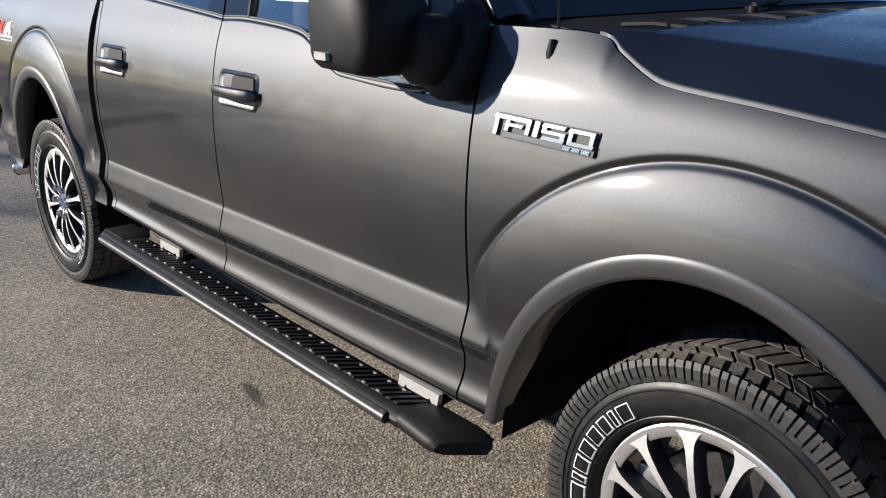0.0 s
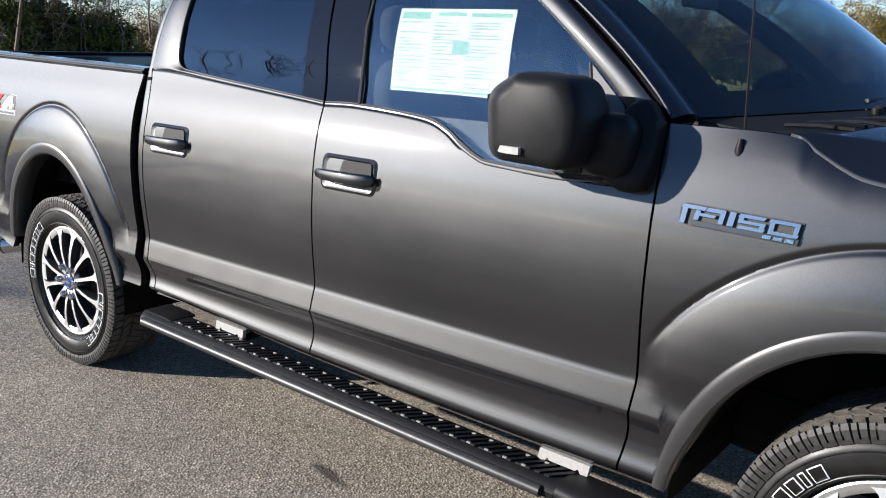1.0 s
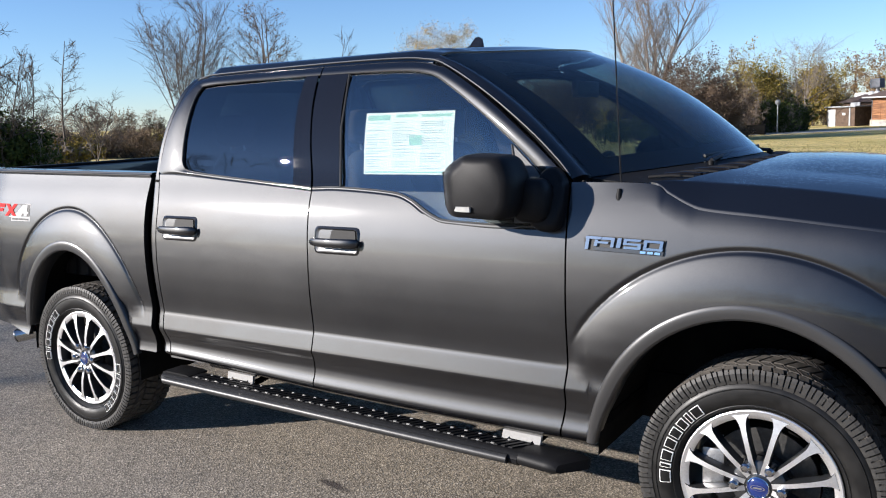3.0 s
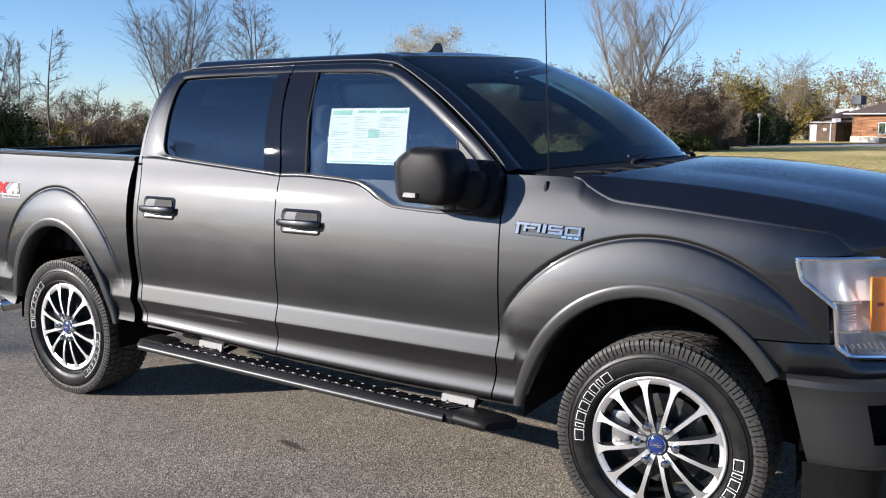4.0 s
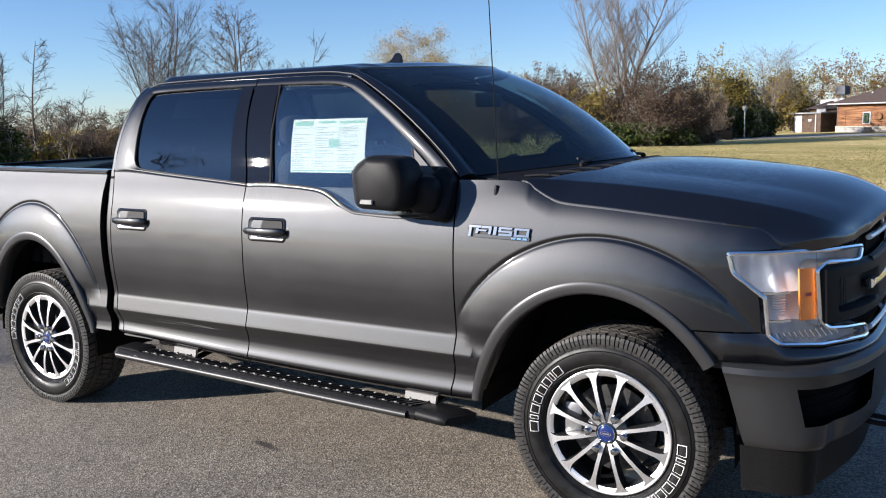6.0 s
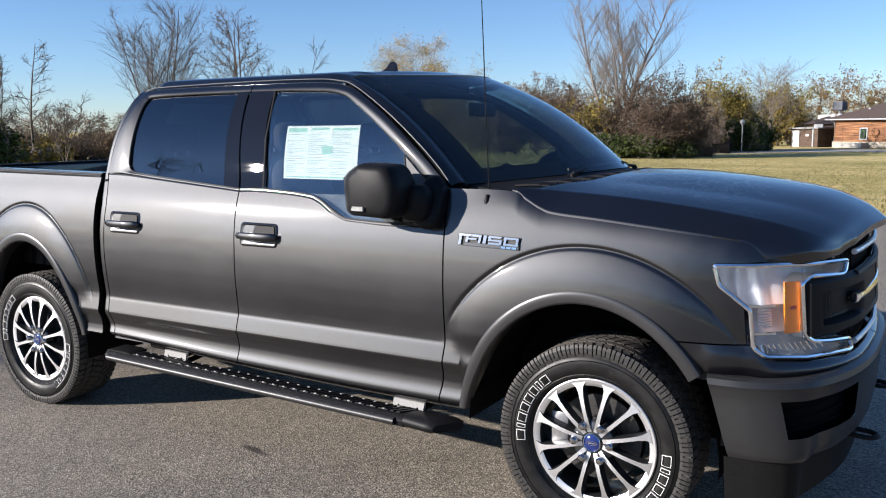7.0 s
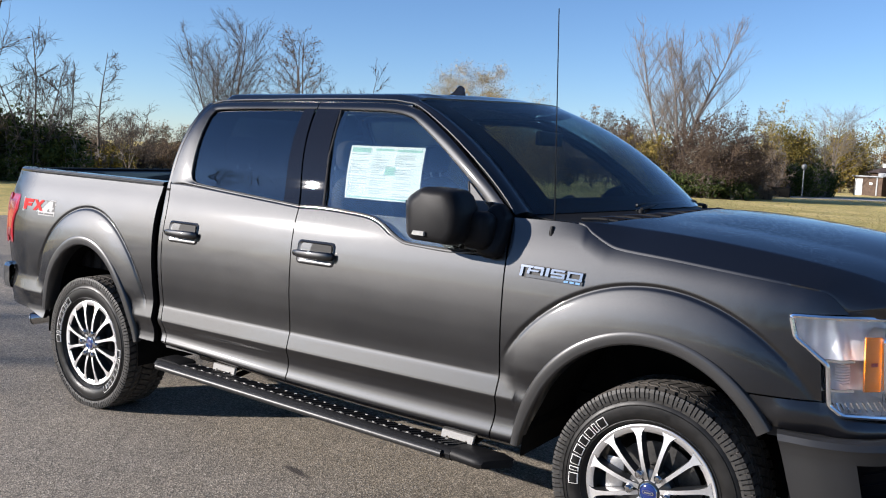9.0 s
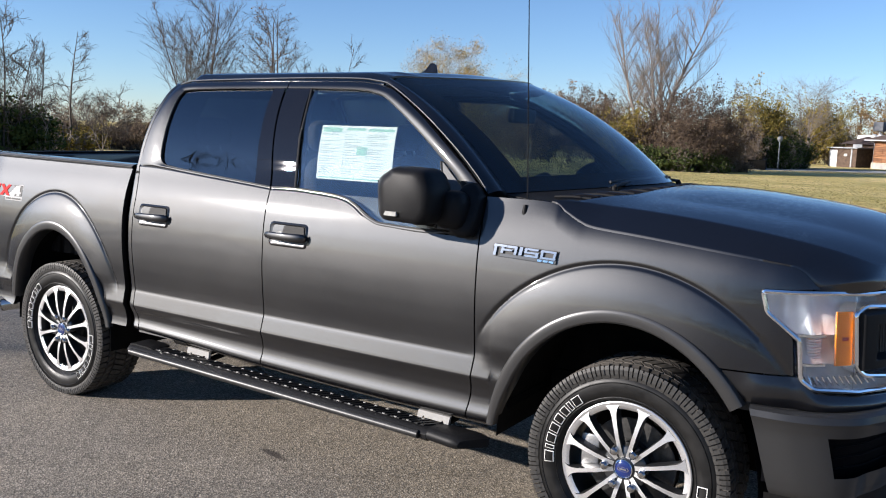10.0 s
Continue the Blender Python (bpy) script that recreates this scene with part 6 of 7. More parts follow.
def sticks(p0, p1, r0, r1):
    """Three-sided tapered bars between rows of points."""
    p0, p1 = np.array(p0), np.array(p1)
    r0, r1 = np.array(r0)[:, None], np.array(r1)[:, None]
    d = p1 - p0
    d /= np.linalg.norm(d, axis=1, keepdims=True) + 1e-9
    a = np.cross(d, np.where(np.abs(d[:, 2:3]) < 0.9, (0.0, 0.0, 1.0), (1.0, 0.0, 0.0)))
    a /= np.linalg.norm(a, axis=1, keepdims=True) + 1e-9
    b = np.cross(d, a)
    vs = []
    for p, r in ((p0, r0), (p1, r1)):
        for t in (0.0, 2.0944, 4.1888):
            vs.append(p + r * (math.cos(t) * a + math.sin(t) * b))
    v = np.stack(vs, 1).reshape(-1, 3)
    base = np.arange(len(p0))[:, None] * 6
    f = np.concatenate([base + q for q in ((0, 1, 4, 3), (1, 2, 5, 4), (2, 0, 3, 5))], 0)
    return v, f


def grow(rng, height, width, stems=1, lean=0.25, branches=13, twigs=10, low=0.22, rise=0.75, thick=1.0, wild=0.10, loose=0.55):
    """Limbs of a leafless tree with its base at the origin, and the tips of its twigs."""
    p0, p1, r0, r1, tips, main = [], [], [], [], [], []

    def limb(start, way, length, radius, steps, end, bend):
        pts = [np.array(start, float)]
        d = np.array(way, float) / np.linalg.norm(way)
        for i in range(steps):
            d = d + rng.normal(0, bend, 3) + np.array((0, 0, 0.05 * rise))
            d /= np.linalg.norm(d)
            pts.append(pts[-1] + d * length / steps)
            ra, rb = radius + (end - radius) * i / steps, radius + (end - radius) * (i + 1) / steps
            p0.append(pts[-2]), p1.append(pts[-1]), r0.append(ra), r1.append(rb), main.append(steps == 10)
        return pts
    for s in range(stems):
        turn = rng.uniform(0, 6.28) if stems == 1 else 6.28 * s / stems + rng.uniform(-0.5, 0.5)
        out = lean * rng.uniform(0.5, 1.2) if stems > 1 else lean * 0.25
        h = height * (1.0 if s == 0 else rng.uniform(0.75, 0.98))
        trunk_r = 0.0135 * h * thick / (1 if stems < 2 else 1.4)
        trunk = limb((rng.normal(0, 0.08) if stems > 1 else 0, rng.normal(0, 0.08) if stems > 1 else 0, -0.1), (out * math.cos(turn), out * math.sin(turn), 1), h * 1.0, trunk_r, 10, 0.014, 0.05)
        for b in range(branches):
            t = low + (0.97 - low) * (b + rng.uniform(0, 1)) / branches
            i = min(int(t * 10), 9)
            at = trunk[i] + (trunk[i + 1] - trunk[i]) * (t * 10 - i)
            a = rng.uniform(0, 6.28)
            ln = width * 0.62 * (1.15 - 0.75 * t) * rng.uniform(0.65, 1.15)
            way = (math.cos(a), math.sin(a), rise * rng.uniform(0.6, 1.5))
            br = limb(at, way, ln, max(0.012, trunk_r * (1.05 - t) * 0.5), 5, 0.008, wild)
            for w in range(twigs):
                q = rng.uniform(0.25, 1.0)
                j = min(int(q * 5), 4)
                bt = br[j] + (br[j + 1] - br[j]) * (q * 5 - j)
                d = br[j + 1] - br[j]
                d = d / np.linalg.norm(d) + rng.normal(0, loose, 3) + np.array((0, 0, 0.25 * rise))
                tw = limb(bt, d, ln * rng.uniform(0.22, 0.5), 0.0075, 3, 0.005, 0.16)
                tips.extend(tw[1:])
                for z in range(3):
                    dd = d / np.linalg.norm(d) + rng.normal(0, loose * 1.1, 3)
                    fine = limb(tw[min(z, 2) + 1], dd, ln * rng.uniform(0.10, 0.24), 0.005, 2, 0.0035, 0.15)
                    tips.extend(fine[1:])
    return (p0, p1, r0, r1), np.array(tips), np.array(main)


def leaves(rng, centres, spread, size, each=1, slim=0.6, up=0.0):
    """Small four-sided leaves, turned at random, round the given places."""
    c = np.repeat(np.array(centres), each, axis=0)
    c = c + rng.normal(0, 1, c.shape) * spread
    n = len(c)
    a = rng.normal(0, 1, (n, 3)) + np.array((0.0, 0.0, up))
    a /= np.linalg.norm(a, axis=1, keepdims=True)
    b = np.cross(a, rng.normal(0, 1, (n, 3)))
    b /= np.linalg.norm(b, axis=1, keepdims=True) + 1e-9
    s = size * rng.uniform(0.5, 1.3, (n, 1))
    v = np.stack([c - a * s, c + b * s * slim, c + a * s, c - b * s * slim], 1).reshape(-1, 3)
    return v, np.arange(4 * n).reshape(n, 4)


def tree(name, at, height, width, seed, label, category="tree", bark=None, leaf=None, leaf_size=0.10, leaf_spread=0.12, leaf_each=1, leaf_share=1.0, group="", **how):
    rng = np.random.default_rng(seed)
    limbs, tips, main = grow(rng, height, width, **how)
    ob = thing(name, label, category, group, at)
    v, f = sticks(*limbs)
    top = np.percentile(v[:, 2], 99.5)
    wide = np.percentile(v[:, 0], 98.5) - np.percentile(v[:, 0], 1.5)
    k = np.array((width / wide, width / wide, height / top))
    p0, p1, r0, r1 = (np.array(q) for q in limbs)
    for name, pick in (("trunk", main), ("crown", ~main)):
        v, f = sticks(p0[pick], p1[pick], r0[pick], r1[pick])
        fast_mesh(name, v * k, f, bark or BARK, ob)
    if leaf is not None:
        t = tips[rng.random(len(tips)) < leaf_share] * k
        fast_mesh("foliage", *leaves(rng, t, leaf_spread, leaf_size, leaf_each), leaf, ob)
    return ob


def bush(name, at, height, width, depth, seed, label, leaf, count, size, bark=None, stems=16, category="bush", group=""):
    """A thicket: stems that fan out of the ground, twigs, and clumps of small leaves with gaps."""
    rng = np.random.default_rng(seed)
    ob = thing(name, label, category, group, at)
    p0, p1, r0, r1, cl = [], [], [], [], []
    for s in range(stems):
        bx, by = rng.uniform(-0.36, 0.36) * width, rng.uniform(-0.36, 0.36) * depth
        edge = 1 - 0.55 * abs(bx / (0.36 * width)) ** 2
        h = height * edge * rng.uniform(0.66, 1.0)
        for q in range(4):
            d = np.array((rng.normal(0, 0.33), rng.normal(0, 0.33), 1.0))
            pts = [np.array((bx, by, -0.1))]
            for i in range(6):
                d = d + rng.normal(0, 0.12, 3)
                pts.append(pts[-1] + d / np.linalg.norm(d) * h / 6.2)
                p0.append(pts[-2]), p1.append(pts[-1]), r0.append(0.035 * (1 - i / 7)), r1.append(0.035 * (1 - (i + 1) / 7))
                for w in range(5):
                    t = pts[-1] + rng.normal(0, 0.09, 3) * h
                    p0.append(pts[-1]), p1.append(t), r0.append(0.012), r1.append(0.006)
                    cl.append(t)
    v, f = sticks(p0, p1, r0, r1)
    k = np.array((width / (np.percentile(v[:, 0], 99) - np.percentile(v[:, 0], 1)), 1.0, height / np.percentile(v[:, 2], 99.3)))
    fast_mesh("trunk", v * k, f, bark or BARK, ob)
    cl = np.array(cl) * k
    cl = cl[cl[:, 2] > 0.05]
    pick = cl[rng.integers(0, len(cl), max(1, count // 10))]
    # clumps that fill an uneven dome
    m = 46
    q = rng.normal(0, 1, (m, 3))
    q /= np.linalg.norm(q, axis=1, keepdims=True)
    q *= rng.uniform(0.35, 1.0, (m, 1)) ** 0.6
    dome = q * (0.44 * width, 0.44 * depth, 0.43 * height) + (0, 0, 0.50 * height)
    extra = dome[rng.integers(0, m, len(pick))] + rng.normal(0, 1, (len(pick), 3)) * (0.075 * width, 0.075 * depth, 0.065 * height)
    pick = np.concatenate([pick, extra[extra[:, 2] > 0.05]])
    if leaf is DRY_LEAF:      # mostly twigs
        lv, lf = leaves(rng, pick, height * 0.035, 0.26, 7, 0.045, 0.9)
    else:
        lv, lf = leaves(rng, pick, height * 0.025, size, 7)
    lv[:, 2] = np.maximum(lv[:, 2], 0.02)
    fast_mesh("crown", lv, lf, leaf, ob)
    return ob


def build_trees():
    bare = "bare grey-brown tree at the edge of the grass"
    tree("bare_tree", away(-59.7, 36), 5.5, 3.4, 11, "dense bare tree with dark twigs", stems=3, branches=16, twigs=12, lean=0.22, wild=0.16)
    tree("bare_tree", away(-57.9, 38), 4.6, 2.6, 12, "bare leaning tree with tangled twigs", stems=2, branches=13, twigs=11, wild=0.18)
    tree("bare_tree", away(-63.4, 34), 8.6, 5.2, 13, "tall bare tree with wide limbs", stems=2, branches=14, twigs=12, wild=0.14)
    tree("young_tree", away(-55.8, 45), 5.9, 2.5, 14, "slim young bare tree with tangled twigs", stems=1, branches=18, twigs=9, low=0.35, wild=0.2, rise=0.45)
    tree("young_tree", away(-54.2, 47), 3.5, 3.2, 15, "low spreading bare tree", stems=3, branches=12, twigs=11, wild=0.18, lean=0.4)
    tree("bare_tree", away(-48.7, 45), 8.1, 5.8, 16, "bare tree with many upright stems", stems=6, branches=15, twigs=10, lean=0.30, rise=1.2, wild=0.09)
    tree("autumn_tree", away(-43.9, 48), 8.5, 4.6, 17, "nearly bare tree with rust brown leaves", stems=3, branches=14, twigs=11, rise=1.0, lean=0.16, leaf=RUST_LEAF, leaf_share=0.22, leaf_size=0.05)
    tree("bare_tree", away(-40.5, 50), 6.8, 3.4, 18, bare, stems=3, branches=13, twigs=11, lean=0.3)
    tree("autumn_tree", away(-32.6, 75), 10.0, 8.4, 19, "autumn tree with thin golden leaves", stems=3, branches=16, twigs=11, lean=0.25, bark=PALE_BARK, leaf=GOLD_LEAF, leaf_size=0.050, leaf_each=9, leaf_spread=0.30, leaf_share=0.8)
    for k, (az, d, h) in enumerate(((-25.4, 96, 8.6), (-23.2, 98, 7.6), (-27.2, 97, 7.0))):
        tree("bare_tree", away(az, d), h, 4.0, 30 + k, bare, stems=2, branches=13, twigs=10, leaf=DRY_LEAF, leaf_share=0.4, leaf_size=0.12)
    tree("pale_tree", away(-18.8, 78), 15.0, 8.4, 47, "tall pale-barked bare tree with fine upswept limbs", stems=4, branches=30, twigs=11, lean=0.22, rise=1.9, bark=PALE_BARK, thick=1.2, wild=0.03, low=0.22, loose=0.30)
    tree("pale_tree", away(-10.0, 112), 10.6, 9.0, 41, "pale bare tree with a rounded crown", stems=3, branches=18, twigs=12, lean=0.25, rise=0.9, bark=PALE_BARK)
    # tangled thicket trees along the field
    for k, (az, d, h, w) in enumerate(((-18.2, 75, 6.0, 4.6), (-17.0, 76, 7.4, 4.8), (-15.8, 74, 7.0, 4.6), (-14.8, 76, 5.4, 4.0), (-16.4, 72, 4.4, 4.6), (-22.4, 82, 6.4, 4.6), (-24.2, 85, 7.4, 5.0), (-26.0, 88, 6.6, 5.0))):
        tree("thicket_tree", away(az, d), h, w, 400 + k, "brown tangled thicket tree with few dry leaves", stems=6, branches=15, twigs=9, lean=0.42, low=0.10, rise=0.75, wild=0.14, bark=THICKET_BARK, leaf=THICKET_LEAF, leaf_share=0.7, leaf_size=0.07, leaf_spread=0.16, group="thicket trees")
    # thickets along the field
    brown = "brown tangled thicket with few leaves"
    for k, (az, d, h, w, leaf, n, lab) in enumerate((
            (-20.7, 76, 5.2, 3.8, OLIVE_LEAF, 6000, "olive yellow autumn bush"), 
            (-14.9, 78, 4.5, 3.8, DRY_LEAF, 4800, brown), (-12.8, 95, 7.8, 6.0, OLIVE_LEAF, 8000, "olive and brown autumn thicket"), (-13.9, 90, 4.8, 4.6, DRY_LEAF, 4200, brown), (-11.5, 98, 6.2, 4.6, DRY_LEAF, 5000, brown),
            (-9.0, 121, 8.2, 5.6, OLIVE_LEAF, 9000, "yellow-green leafy tree clump"), (-10.9, 96, 3.4, 4.2, GREEN_LEAF, 6000, "dense dark green bush"), (-11.9, 93, 3.2, 4.2, GREEN_LEAF, 5000, "dense dark green bush"),
            (-18.0, 72, 1.9, 6.0, GREEN_LEAF, 5200, "low dark green leafy bush"), (-20.4, 73, 2.0, 4.6, GREEN_LEAF, 4600, "low dark green leafy bush"), (-15.7, 73, 1.6, 3.6, GREEN_LEAF, 4000, "low dark green leafy bush"),
            (-27.4, 86, 5.0, 6.0, DRY_LEAF, 5000, brown), (-8.0, 122, 5.0, 4.2, DRY_LEAF, 3000, brown),
            (-61.2, 37, 2.6, 3.2, GREEN_LEAF, 5200, "dense dark green bush"), (-58.6, 37, 2.3, 2.8, GREEN_LEAF, 4600, "dense dark green bush"), (-64.0, 36, 2.9, 3.0, GREEN_LEAF, 4600, "dense dark green bush"), (-56.6, 42, 1.3, 2.6, OLIVE_LEAF, 2200, "olive yellow autumn bush"))):
        bush("bush", away(az, d), h, w * 1.1, w * 0.8, 60 + k, lab, leaf, int(n * 1.8), 0.052 + 0.00056 * d, group="thicket bushes", stems=14, bark=PALE_BARK)
    # brown hedgerow behind the bed of the truck
    for k in range(22):
        az = -57.0 + k * 1.05
        bush("hedge_bush", away(az, 64 + 3 * math.sin(k * 2.1)), 1.75 + 0.25 * math.sin(k * 1.7), 3.4, 1.6, 100 + k, "brown hedgerow bush with dry twigs", (DRY_LEAF, DRY_LEAF, OLIVE_LEAF, DRY_LEAF)[k % 4], 3300, 0.060, category="bush", group="hedgerow", stems=9)


def build_far_woods():
    """Woods along the horizon, all round."""
    rng = np.random.default_rng(7)
    for name, a0, a1, d, lo, hi, leaf, n in (("far_woods", -7.5, 22, 150, 6.0, 10.0, RUST_LEAF, 34), ("far_woods", -10, 20, 165, 5.5, 9.0, OLIVE_LEAF, 32), ("far_woods", -33, -20.5, 122, 4.5, 7.5, DRY_LEAF, 30), ("far_woods", -70, -8, 175, 3.0, 6.0, DRY_LEAF, 60), ("far_woods", 22, 100, 120, 4, 9, DRY_LEAF, 46), ("far_woods", 100, 292, 75, 6.0, 11.0, DRY_LEAF, 170)):
        p0, p1, r0, r1, cl = [], [], [], [], []
        for k in range(n):
            az = a0 + (a1 - a0) * (k + rng.uniform(0, 1)) / n
            base = np.array(away(az, d + rng.uniform(-8, 8)))
            h = rng.uniform(lo, hi)
            top = base + (0, 0, h)
            p0.append(base), p1.append(top), r0.append(0.12), r1.append(0.02)
            for b in range(26):
                t = rng.uniform(0.15, 1.0)
                q = base + (0, 0, h * t)
                e = q + rng.normal(0, 1, 3) * (h * 0.20, h * 0.20, h * 0.09) + (0, 0, 0.1 * h)
                p0.append(q), p1.append(e), r0.append(0.04), r1.append(0.015)
                cl.append(e)
                for w in range(3):
                    e2 = e + rng.normal(0, 0.07 * h, 3)
                    p0.append(e), p1.append(e2), r0.append(0.02), r1.append(0.01)
                    cl.append(e2)
        v, f = sticks(p0, p1, r0, r1)
        ob = fast_mesh(name, v, f, BARK)
        tagged(ob, "distant autumn woods along the horizon", "woods", kind="stuff")
        cl = np.array(cl)
        c2 = fast_mesh("far_foliage", *leaves(rng, cl, 0.40, 0.150 if d > 110 else 0.14, 12 if d > 110 else 5), leaf)
        tagged(c2, "distant brown and olive autumn foliage", "woods", kind="stuff")
    # bare trees behind the camera, that show in the side windows
    for k, (az, d, h) in enumerate(((-141, 32, 7.6), (-151, 36, 7.0), (-161, 35, 7.4), (-172, 38, 7.0), (172, 40, 7.5), (160, 42, 7.0))):
        tree("bare_tree", away(az, d), h, 0.55 * h, 200 + k, "bare spreading tree with dark limbs", stems=2, branches=12, twigs=6, lean=0.3, wild=0.18, rise=0.5, group="bare trees behind the lot")


    for k, (x, y, h) in enumerate(((-31.4, -20.5, 12.8), (-30.35, -22.0, 13.2), (-29.2, -23.4, 12.6), (-28.0, -24.8, 10.8))):
        tree("bare_tree", (x, y, ground_height(x, y)), h, 6.4, 230 + k, "tall bare tree with dark limbs", stems=3, branches=18, twigs=8, lean=0.22, wild=0.16, rise=0.6, thick=2.2, group="bare trees behind the lot")


def build_grass():
    """Tufts of grass on the field."""
    rng = np.random.default_rng(3)
    n = 42000
    d = 16 + 60 * rng.random(n) ** 1.5
    az = np.radians(rng.uniform(-30, 12, n))
    x, y = LOOKOUT[0] + d * np.sin(az), LOOKOUT[1] + d * np.cos(az)
    keep = y > 13.8
    x, y = x[keep], y[keep]
    z = np.array([ground_height(a, b) for a, b in zip(x, y)])
    h = rng.uniform(0.02, 0.05, len(x))
    w = rng.uniform(0.008, 0.022, len(x))
    t = rng.uniform(0, 6.28, len(x))
    dx, dy = np.cos(t) * w, np.sin(t) * w
    lx, ly = rng.normal(0, 0.05, len(x)), rng.normal(0, 0.05, len(x))
    v = np.stack([np.stack([x - dx, y - dy, z - 0.02], 1), np.stack([x + dx, y + dy, z - 0.02], 1), np.stack([x + lx + dx * 0.3, y + ly + dy * 0.3, z + h], 1), np.stack([x + lx - dx * 0.3, y + ly - dy * 0.3, z + h], 1)], 1).reshape(-1, 3)
    ob = fast_mesh("grass", v, np.arange(len(v)).reshape(-1, 4), BLADE)
    tagged(ob, "short yellow and green autumn grass blades", "grass", kind="stuff")


BLADE = leaf_material("grass blades", (0.12, 0.11, 0.036), (0.22, 0.18, 0.07))


# ---- the timber house, its shed and the lamp ----
def siding_material():
    m = material("weathered cedar boards", (0.3, 0.13, 0.05), 0.8)
    t, n, l, b = nodes_of(m)
    co = n.new("ShaderNodeTexCoord")
    mp = n.new("ShaderNodeMapping")
    mp.inputs["Scale"].default_value = (0.35, 0.35, 4.0)
    l.new(co.outputs["Object"], mp.inputs[0])
    x = n.new("ShaderNodeTexNoise")
    x.inputs["Scale"].default_value, x.inputs["Detail"].default_value = 1.6, 6.0
    l.new(mp.outputs[0], x.inputs["Vector"])
    set_color(m, ramp(m, x.outputs["Fac"], [(0.30, (0.095, 0.040, 0.018)), (0.5, (0.22, 0.098, 0.040)), (0.68, (0.36, 0.175, 0.075))]))
    return m


SIDING = siding_material()
DARK_WOOD = simple("dark brown boards", (0.05, 0.032, 0.022), (0.11, 0.072, 0.048), 2.5, 0.85)
SHINGLE = simple("brown asphalt shingles", (0.060, 0.042, 0.036), (0.105, 0.076, 0.064), 5.0, 0.9, bumps=0.4, dist=0.03)
STONE = simple("pale limestone", (0.34, 0.29, 0.22), (0.52, 0.46, 0.36), 2.2, 0.9, bumps=0.4, dist=0.03)
WHITE_PAINT = simple("white paint", (0.56, 0.56, 0.55), (0.66, 0.66, 0.65), 3.0, 0.6)
DARK_GLASS = material("dark window pane", (0.03, 0.035, 0.04), 0.08)
GREEN_PAINT = simple("dark green wreath", (0.02, 0.05, 0.02), (0.05, 0.10, 0.03), 8.0, 0.8)
METAL = simple("grey sheet metal", (0.20, 0.21, 0.22), (0.32, 0.33, 0.34), 4.0, 0.5, 0.5)
DARK_METAL = simple("dark blue-grey sheet metal", (0.055, 0.062, 0.075), (0.10, 0.105, 0.12), 4.0, 0.5, 0.4)
CONCRETE = simple("grey concrete", (0.30, 0.29, 0.27), (0.42, 0.40, 0.37), 2.0, 0.9)


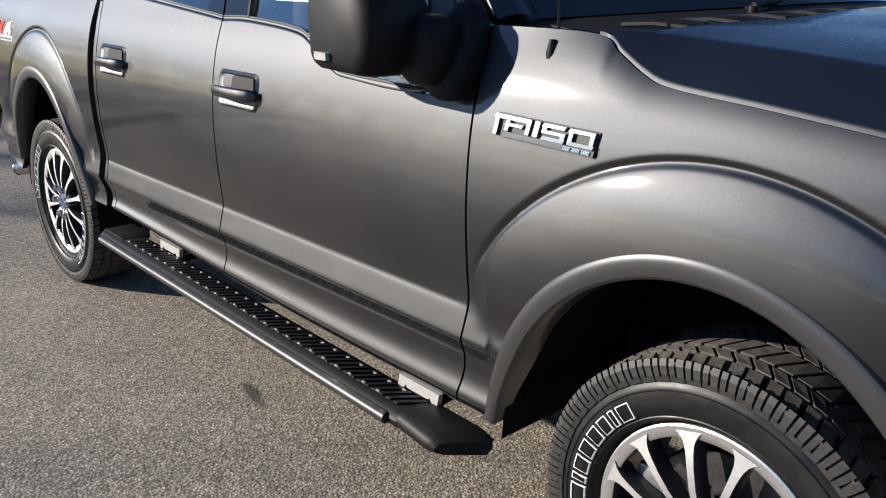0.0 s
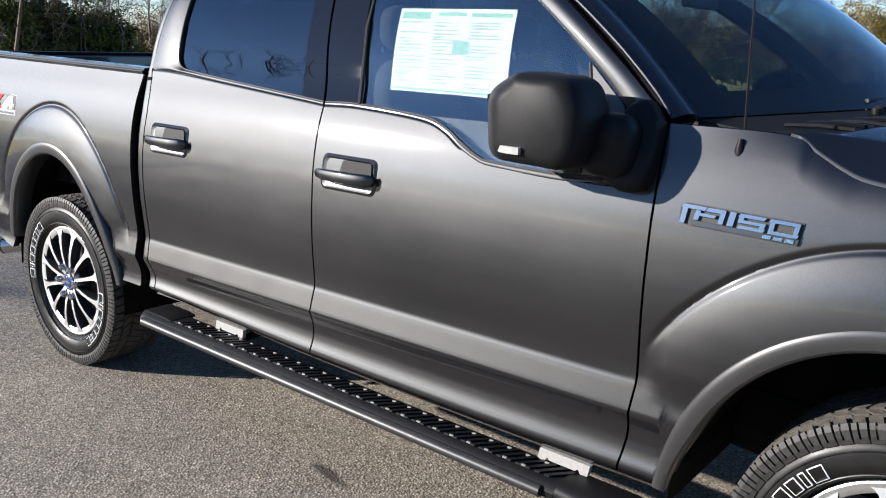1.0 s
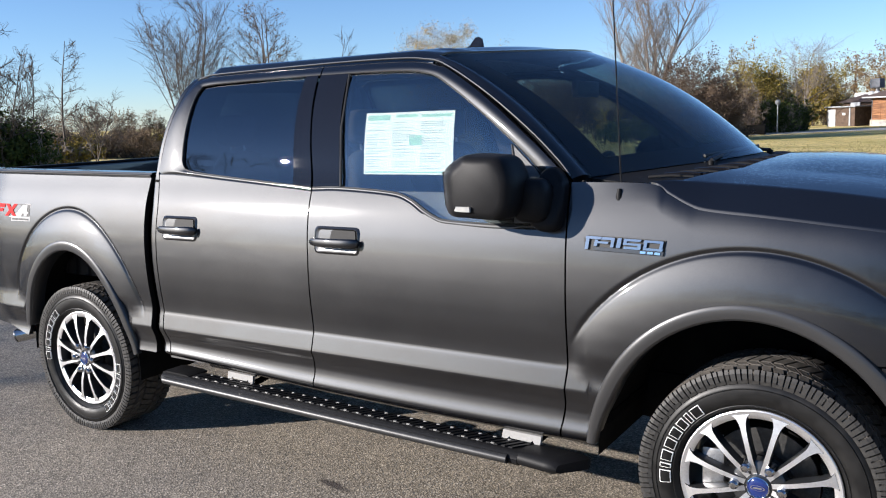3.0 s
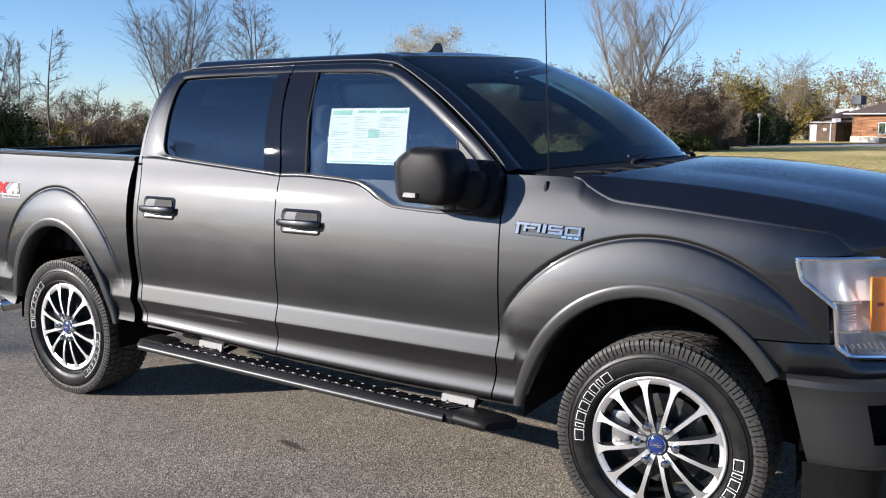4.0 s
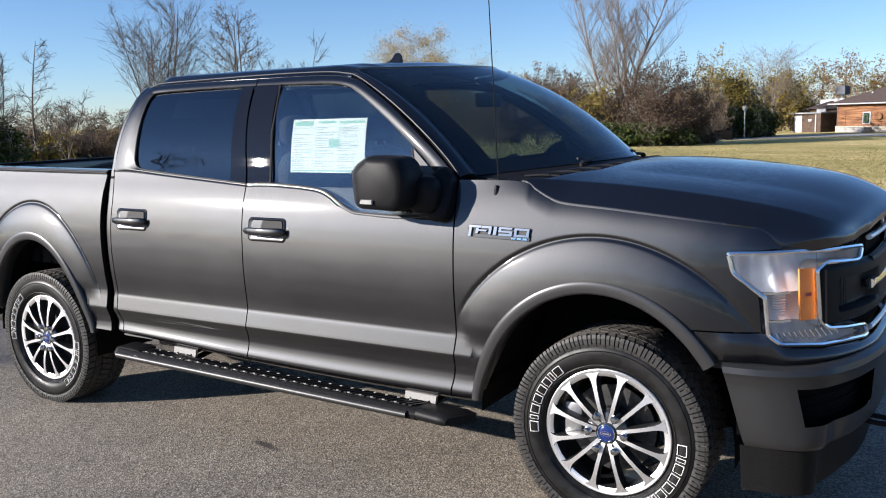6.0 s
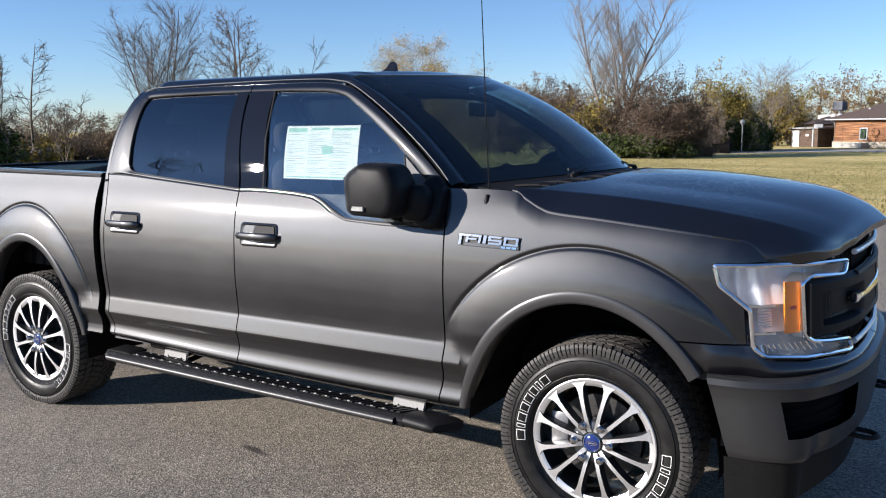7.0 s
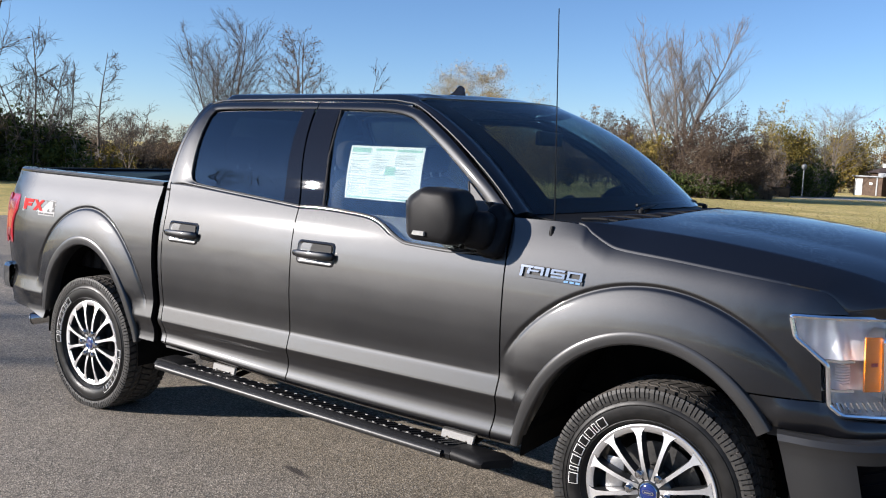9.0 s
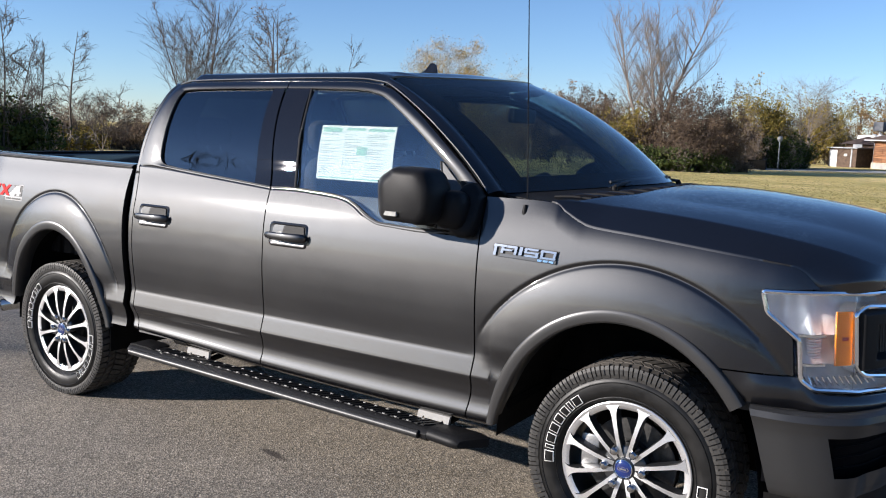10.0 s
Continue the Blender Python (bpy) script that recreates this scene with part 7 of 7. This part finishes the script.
def build_house():
    a, b = away(-6.1, 112), away(-0.1, 105)
    along = Vector((b.x - a.x, b.y - a.y, 0))
    L, D, E = along.length, 11.0, 3.36
    m = Matrix.Translation((a.x, a.y, a.z - 0.05)) @ Matrix.Rotation(math.atan2(along.y, along.x), 4, "Z")
    h = thing("house", "low timber house with cedar siding and a brown hipped roof", "house")
    h.matrix_world = m
    # walls of lapped boards on a stone footing
    for k in range(11):
        z0, z1 = 0.74 + k * 0.24, 0.74 + (k + 1) * 0.24 - 0.014
        part("siding_board", box(0, L, -0.03 - 0.012 * (k % 2), 0.09, z0, z1, 0.01, 1), SIDING, h, smooth=False)
    part("wall", box(0.02, L - 0.02, 0.0, D, 0.3, E), DARK_WOOD, h, "dark timber walls", smooth=False)
    part("footing", box(-0.12, L + 0.05, -0.12, 0.10, -0.3, 0.74, 0.03), STONE, h, "pale stone footing", smooth=False)
    part("corner_board", box(1.00, 1.14, -0.07, 0.02, 0.66, E), SIDING, h, smooth=False)
    o = 0.75
    eave = [(-o, -o, E), (L + o + 0.6, -o, E), (L + o + 0.6, D + o, E), (-o, D + o, E)]
    rid = [(L * 0.44, D * 0.5, E + 2.65), (L * 0.52, D * 0.5, E + 2.65)]
    low = [(x, y, z - 0.16) for x, y, z in eave]
    fs = [(0, 1, 5, 4), (1, 2, 5), (2, 3, 4, 5), (3, 0, 4), (0, 1, 7, 6), (1, 2, 8, 7), (2, 3, 9, 8), (3, 0, 6, 9), (6, 7, 8, 9)]
    roof = part("roof", (eave + rid + low, fs), SHINGLE, h, "brown shingle hipped roof", smooth=False)
    part("gutter", box(-o, L + o + 0.6, -o - 0.10, -o - 0.005, E - 0.14, E + 0.02, 0.02), METAL, roof, "grey gutter", smooth=False)
    part("roof_vent", box(L * 0.45, L * 0.51, D * 0.36, D * 0.44, E + 1.90, E + 2.35, 0.02), DARK_WOOD, roof, smooth=False)
    part("vent_pipe", tube([(3.1, 1.9, E + 0.6), (3.1, 1.9, E + 1.25)], 0.10, 8), WHITE_PAINT, roof)
    # framed window with a green wreath, a wall ornament, a high strip of windows
    p = part("niche_window", box(3.30, 4.30, -0.12, 0.0, 0.95, 2.35, 0.02), METAL, h, "framed window with a green wreath", smooth=False)
    part("window_pane", box(3.43, 4.17, -0.135, -0.121, 1.08, 2.22), DARK_GLASS, p, smooth=False)
    part("wreath", tube([(3.80 + 0.24 * math.cos(t), -0.17, 1.60 + 0.42 * math.sin(t)) for t in (6.2832 * k / 16 for k in range(17))], 0.10, 6), GREEN_PAINT, p)
    part("wall_ornament", blob(5.25, -0.17, 1.82, 0.46, 0.10, 0.42, 2.4, 16, 10), SIDING, h, "brown wooden wall ornament")
    w = part("window", box(8.9, 11.2, -0.09, 0.02, 2.74, 3.10, 0.01), DARK_WOOD, h, "high strip window", smooth=False)
    for k in range(4):
        part("pane", box(9.02 + k * 0.54, 9.46 + k * 0.54, -0.105, -0.091, 2.79, 3.05), DARK_GLASS, w, smooth=False)
    part("porch_block", box(1.0, 4.4, -1.4, -0.13, -0.2, 0.62, 0.03), CONCRETE, h, "pale concrete block by the wall", smooth=False)
    part("downpipe", tube([(0.10, -0.12, 0.2), (0.10, -0.12, 2.95), (-0.3, -0.6, 3.28)], 0.05, 6), METAL, h)
    # lower wing with its own roof, beyond the corner
    part("wing", box(-6.2, -0.02, 3.4, 8.4, 0.0, 2.85), DARK_WOOD, h, "dark lower wing", smooth=False)
    wv = [(-6.8, 2.8, 2.8), (0.6, 2.8, 2.8), (0.6, 8.9, 2.8), (-6.8, 8.9, 2.8), (-4.0, 5.8, 4.0), (0.6, 5.8, 4.0)]
    part("wing_roof", (wv, [(0, 1, 5, 4), (1, 2, 5), (2, 3, 4, 5), (3, 0, 4), (0, 1, 2, 3)]), SHINGLE, h, "brown wing roof", smooth=False)
    part("roof_hood", box(-6.0, -3.6, 5.2, 6.6, 3.3, 3.95, 0.08), WHITE_PAINT, h, "white rooftop unit", smooth=False)
    part("porch_roof", box(L + 0.4, L + 9.0, 1.2, 6.5, 2.75, 3.05, 0.03), SHINGLE, h, smooth=False)
    for k in range(3):
        part("porch_post", box(L + 3.4 + k * 2.6, L + 3.6 + k * 2.6, 1.4, 1.6, 0.0, 2.75, 0.02), DARK_WOOD, h, smooth=False)
    stack = part("kitchen_vent", tube([(-1.6, 3.2, 3.0), (-1.6, 3.2, 4.5)], 0.16, 10), METAL, h, "grey rooftop kitchen vent")
    part("vent_box", box(-2.25, -0.95, 2.7, 3.7, 4.40, 5.50, 0.10), DARK_METAL, stack, "dark vent box", smooth=False)
    for dx in (0.0, 0.75):
        part("fan_unit", blob(-1.9 + dx, 2.6, 3.75, 0.34, 0.34, 0.32, 2.5, 12, 8), WHITE_PAINT, stack)
    # shed
    s = thing("shed", "small dark timber shed with a white door", "shed")
    s.matrix_world = m
    part("wall", box(-5.2, -1.5, -0.9, 2.6, -0.2, 2.25, 0.02), DARK_WOOD, s, smooth=False)
    part("roof", box(-5.45, -1.3, -1.15, 2.8, 2.25, 2.40, 0.03), METAL, s, "flat grey roof", smooth=False)
    d = part("door", box(-5.08, -4.05, -0.96, -0.90, 0.0, 2.05, 0.02), WHITE_PAINT, s, "white door", smooth=False)
    part("door_panel", box(-4.93, -4.20, -0.975, -0.962, 0.15, 1.90, 0.02), WHITE_PAINT, d, smooth=False)
    part("notice", box(-3.15, -2.75, -0.94, -0.90, 1.35, 1.62), WHITE_PAINT, s, "small white notice", smooth=False)
    part("corner_post", box(-2.25, -2.08, -0.95, -0.90, 0.0, 2.25), METAL, s, smooth=False)
    part("tin_sheet", box(-2.9, -1.7, 0.2, 0.35, 2.4, 2.80), METAL, s, smooth=False)
    # lamp post
    lp = away(-11.35, 90)
    lamp = thing("street_lamp", "thin grey lamp post with a globe lantern", "street lamp", at=lp)
    part("pole", tube([(0, 0, -0.1), (0, 0, 2.75)], [0.06, 0.045], 8), METAL, lamp)
    part("lantern", lathe_z([(0.02, 2.7), (0.14, 2.75), (0.24, 2.92), (0.24, 3.12), (0.12, 3.24), (0.01, 3.26)], 14), METAL, lamp, "grey globe lantern")
    pole = thing("utility_pole", "tall thin brown wooden pole", "pole", at=away(-22.2, 88))
    part("shaft", tube([(0, 0, -0.2), (0, 0, 7.0)], [0.09, 0.06], 8), DARK_WOOD, pole)
    # brush pile and dark bin at the end of the drive
    bush("brush_pile", away(-13.7, 78), 0.95, 3.2, 1.6, 300, "pile of cut brown brush on the grass", DRY_LEAF, 1600, 0.10, category="brush pile", stems=10)
    bin_ = thing("waste_bin", "dark metal waste container beside the drive", "waste container", at=away(-12.55, 88))
    bin_.rotation_euler = (0, 0, 0.1)
    part("body", box(-0.8, 0.8, -0.6, 0.6, 0.0, 0.85, 0.03), CHASSIS, bin_, smooth=False)
    part("lid", box(-0.85, 0.85, -0.65, 0.65, 0.85, 0.92, 0.02), CHASSIS, bin_, smooth=False)
    # drive in front of the house
    ys = [(-13.2, 87, 91), (-11, 88, 94), (-8, 92, 99), (-5, 94, 102), (0, 90, 96), (6, 86, 92), (14, 84, 90)]
    vs = [tuple(away(az, d) + Vector((0, 0, 0.04))) for az, d0, d1 in ys for d in (d0, d1)]
    n = len(vs)
    vs += [(x, y, z - 0.3) for x, y, z in vs]
    fs = [(2 * i, 2 * i + 2, 2 * i + 3, 2 * i + 1) for i in range(len(ys) - 1)] + [(2 * i, 2 * i + 2, n + 2 * i + 2, n + 2 * i) for i in range(len(ys) - 1)]
    tagged(part("road", (vs, fs), CONCRETE, smooth=False), "pale grey drive before the house", "road", kind="structure")


def lathe_z(profile, n):
    v, f = lathe(profile, n)
    return [(x, z, y) for x, y, z in v], f


build_trees()
build_far_woods()
build_grass()
build_house()
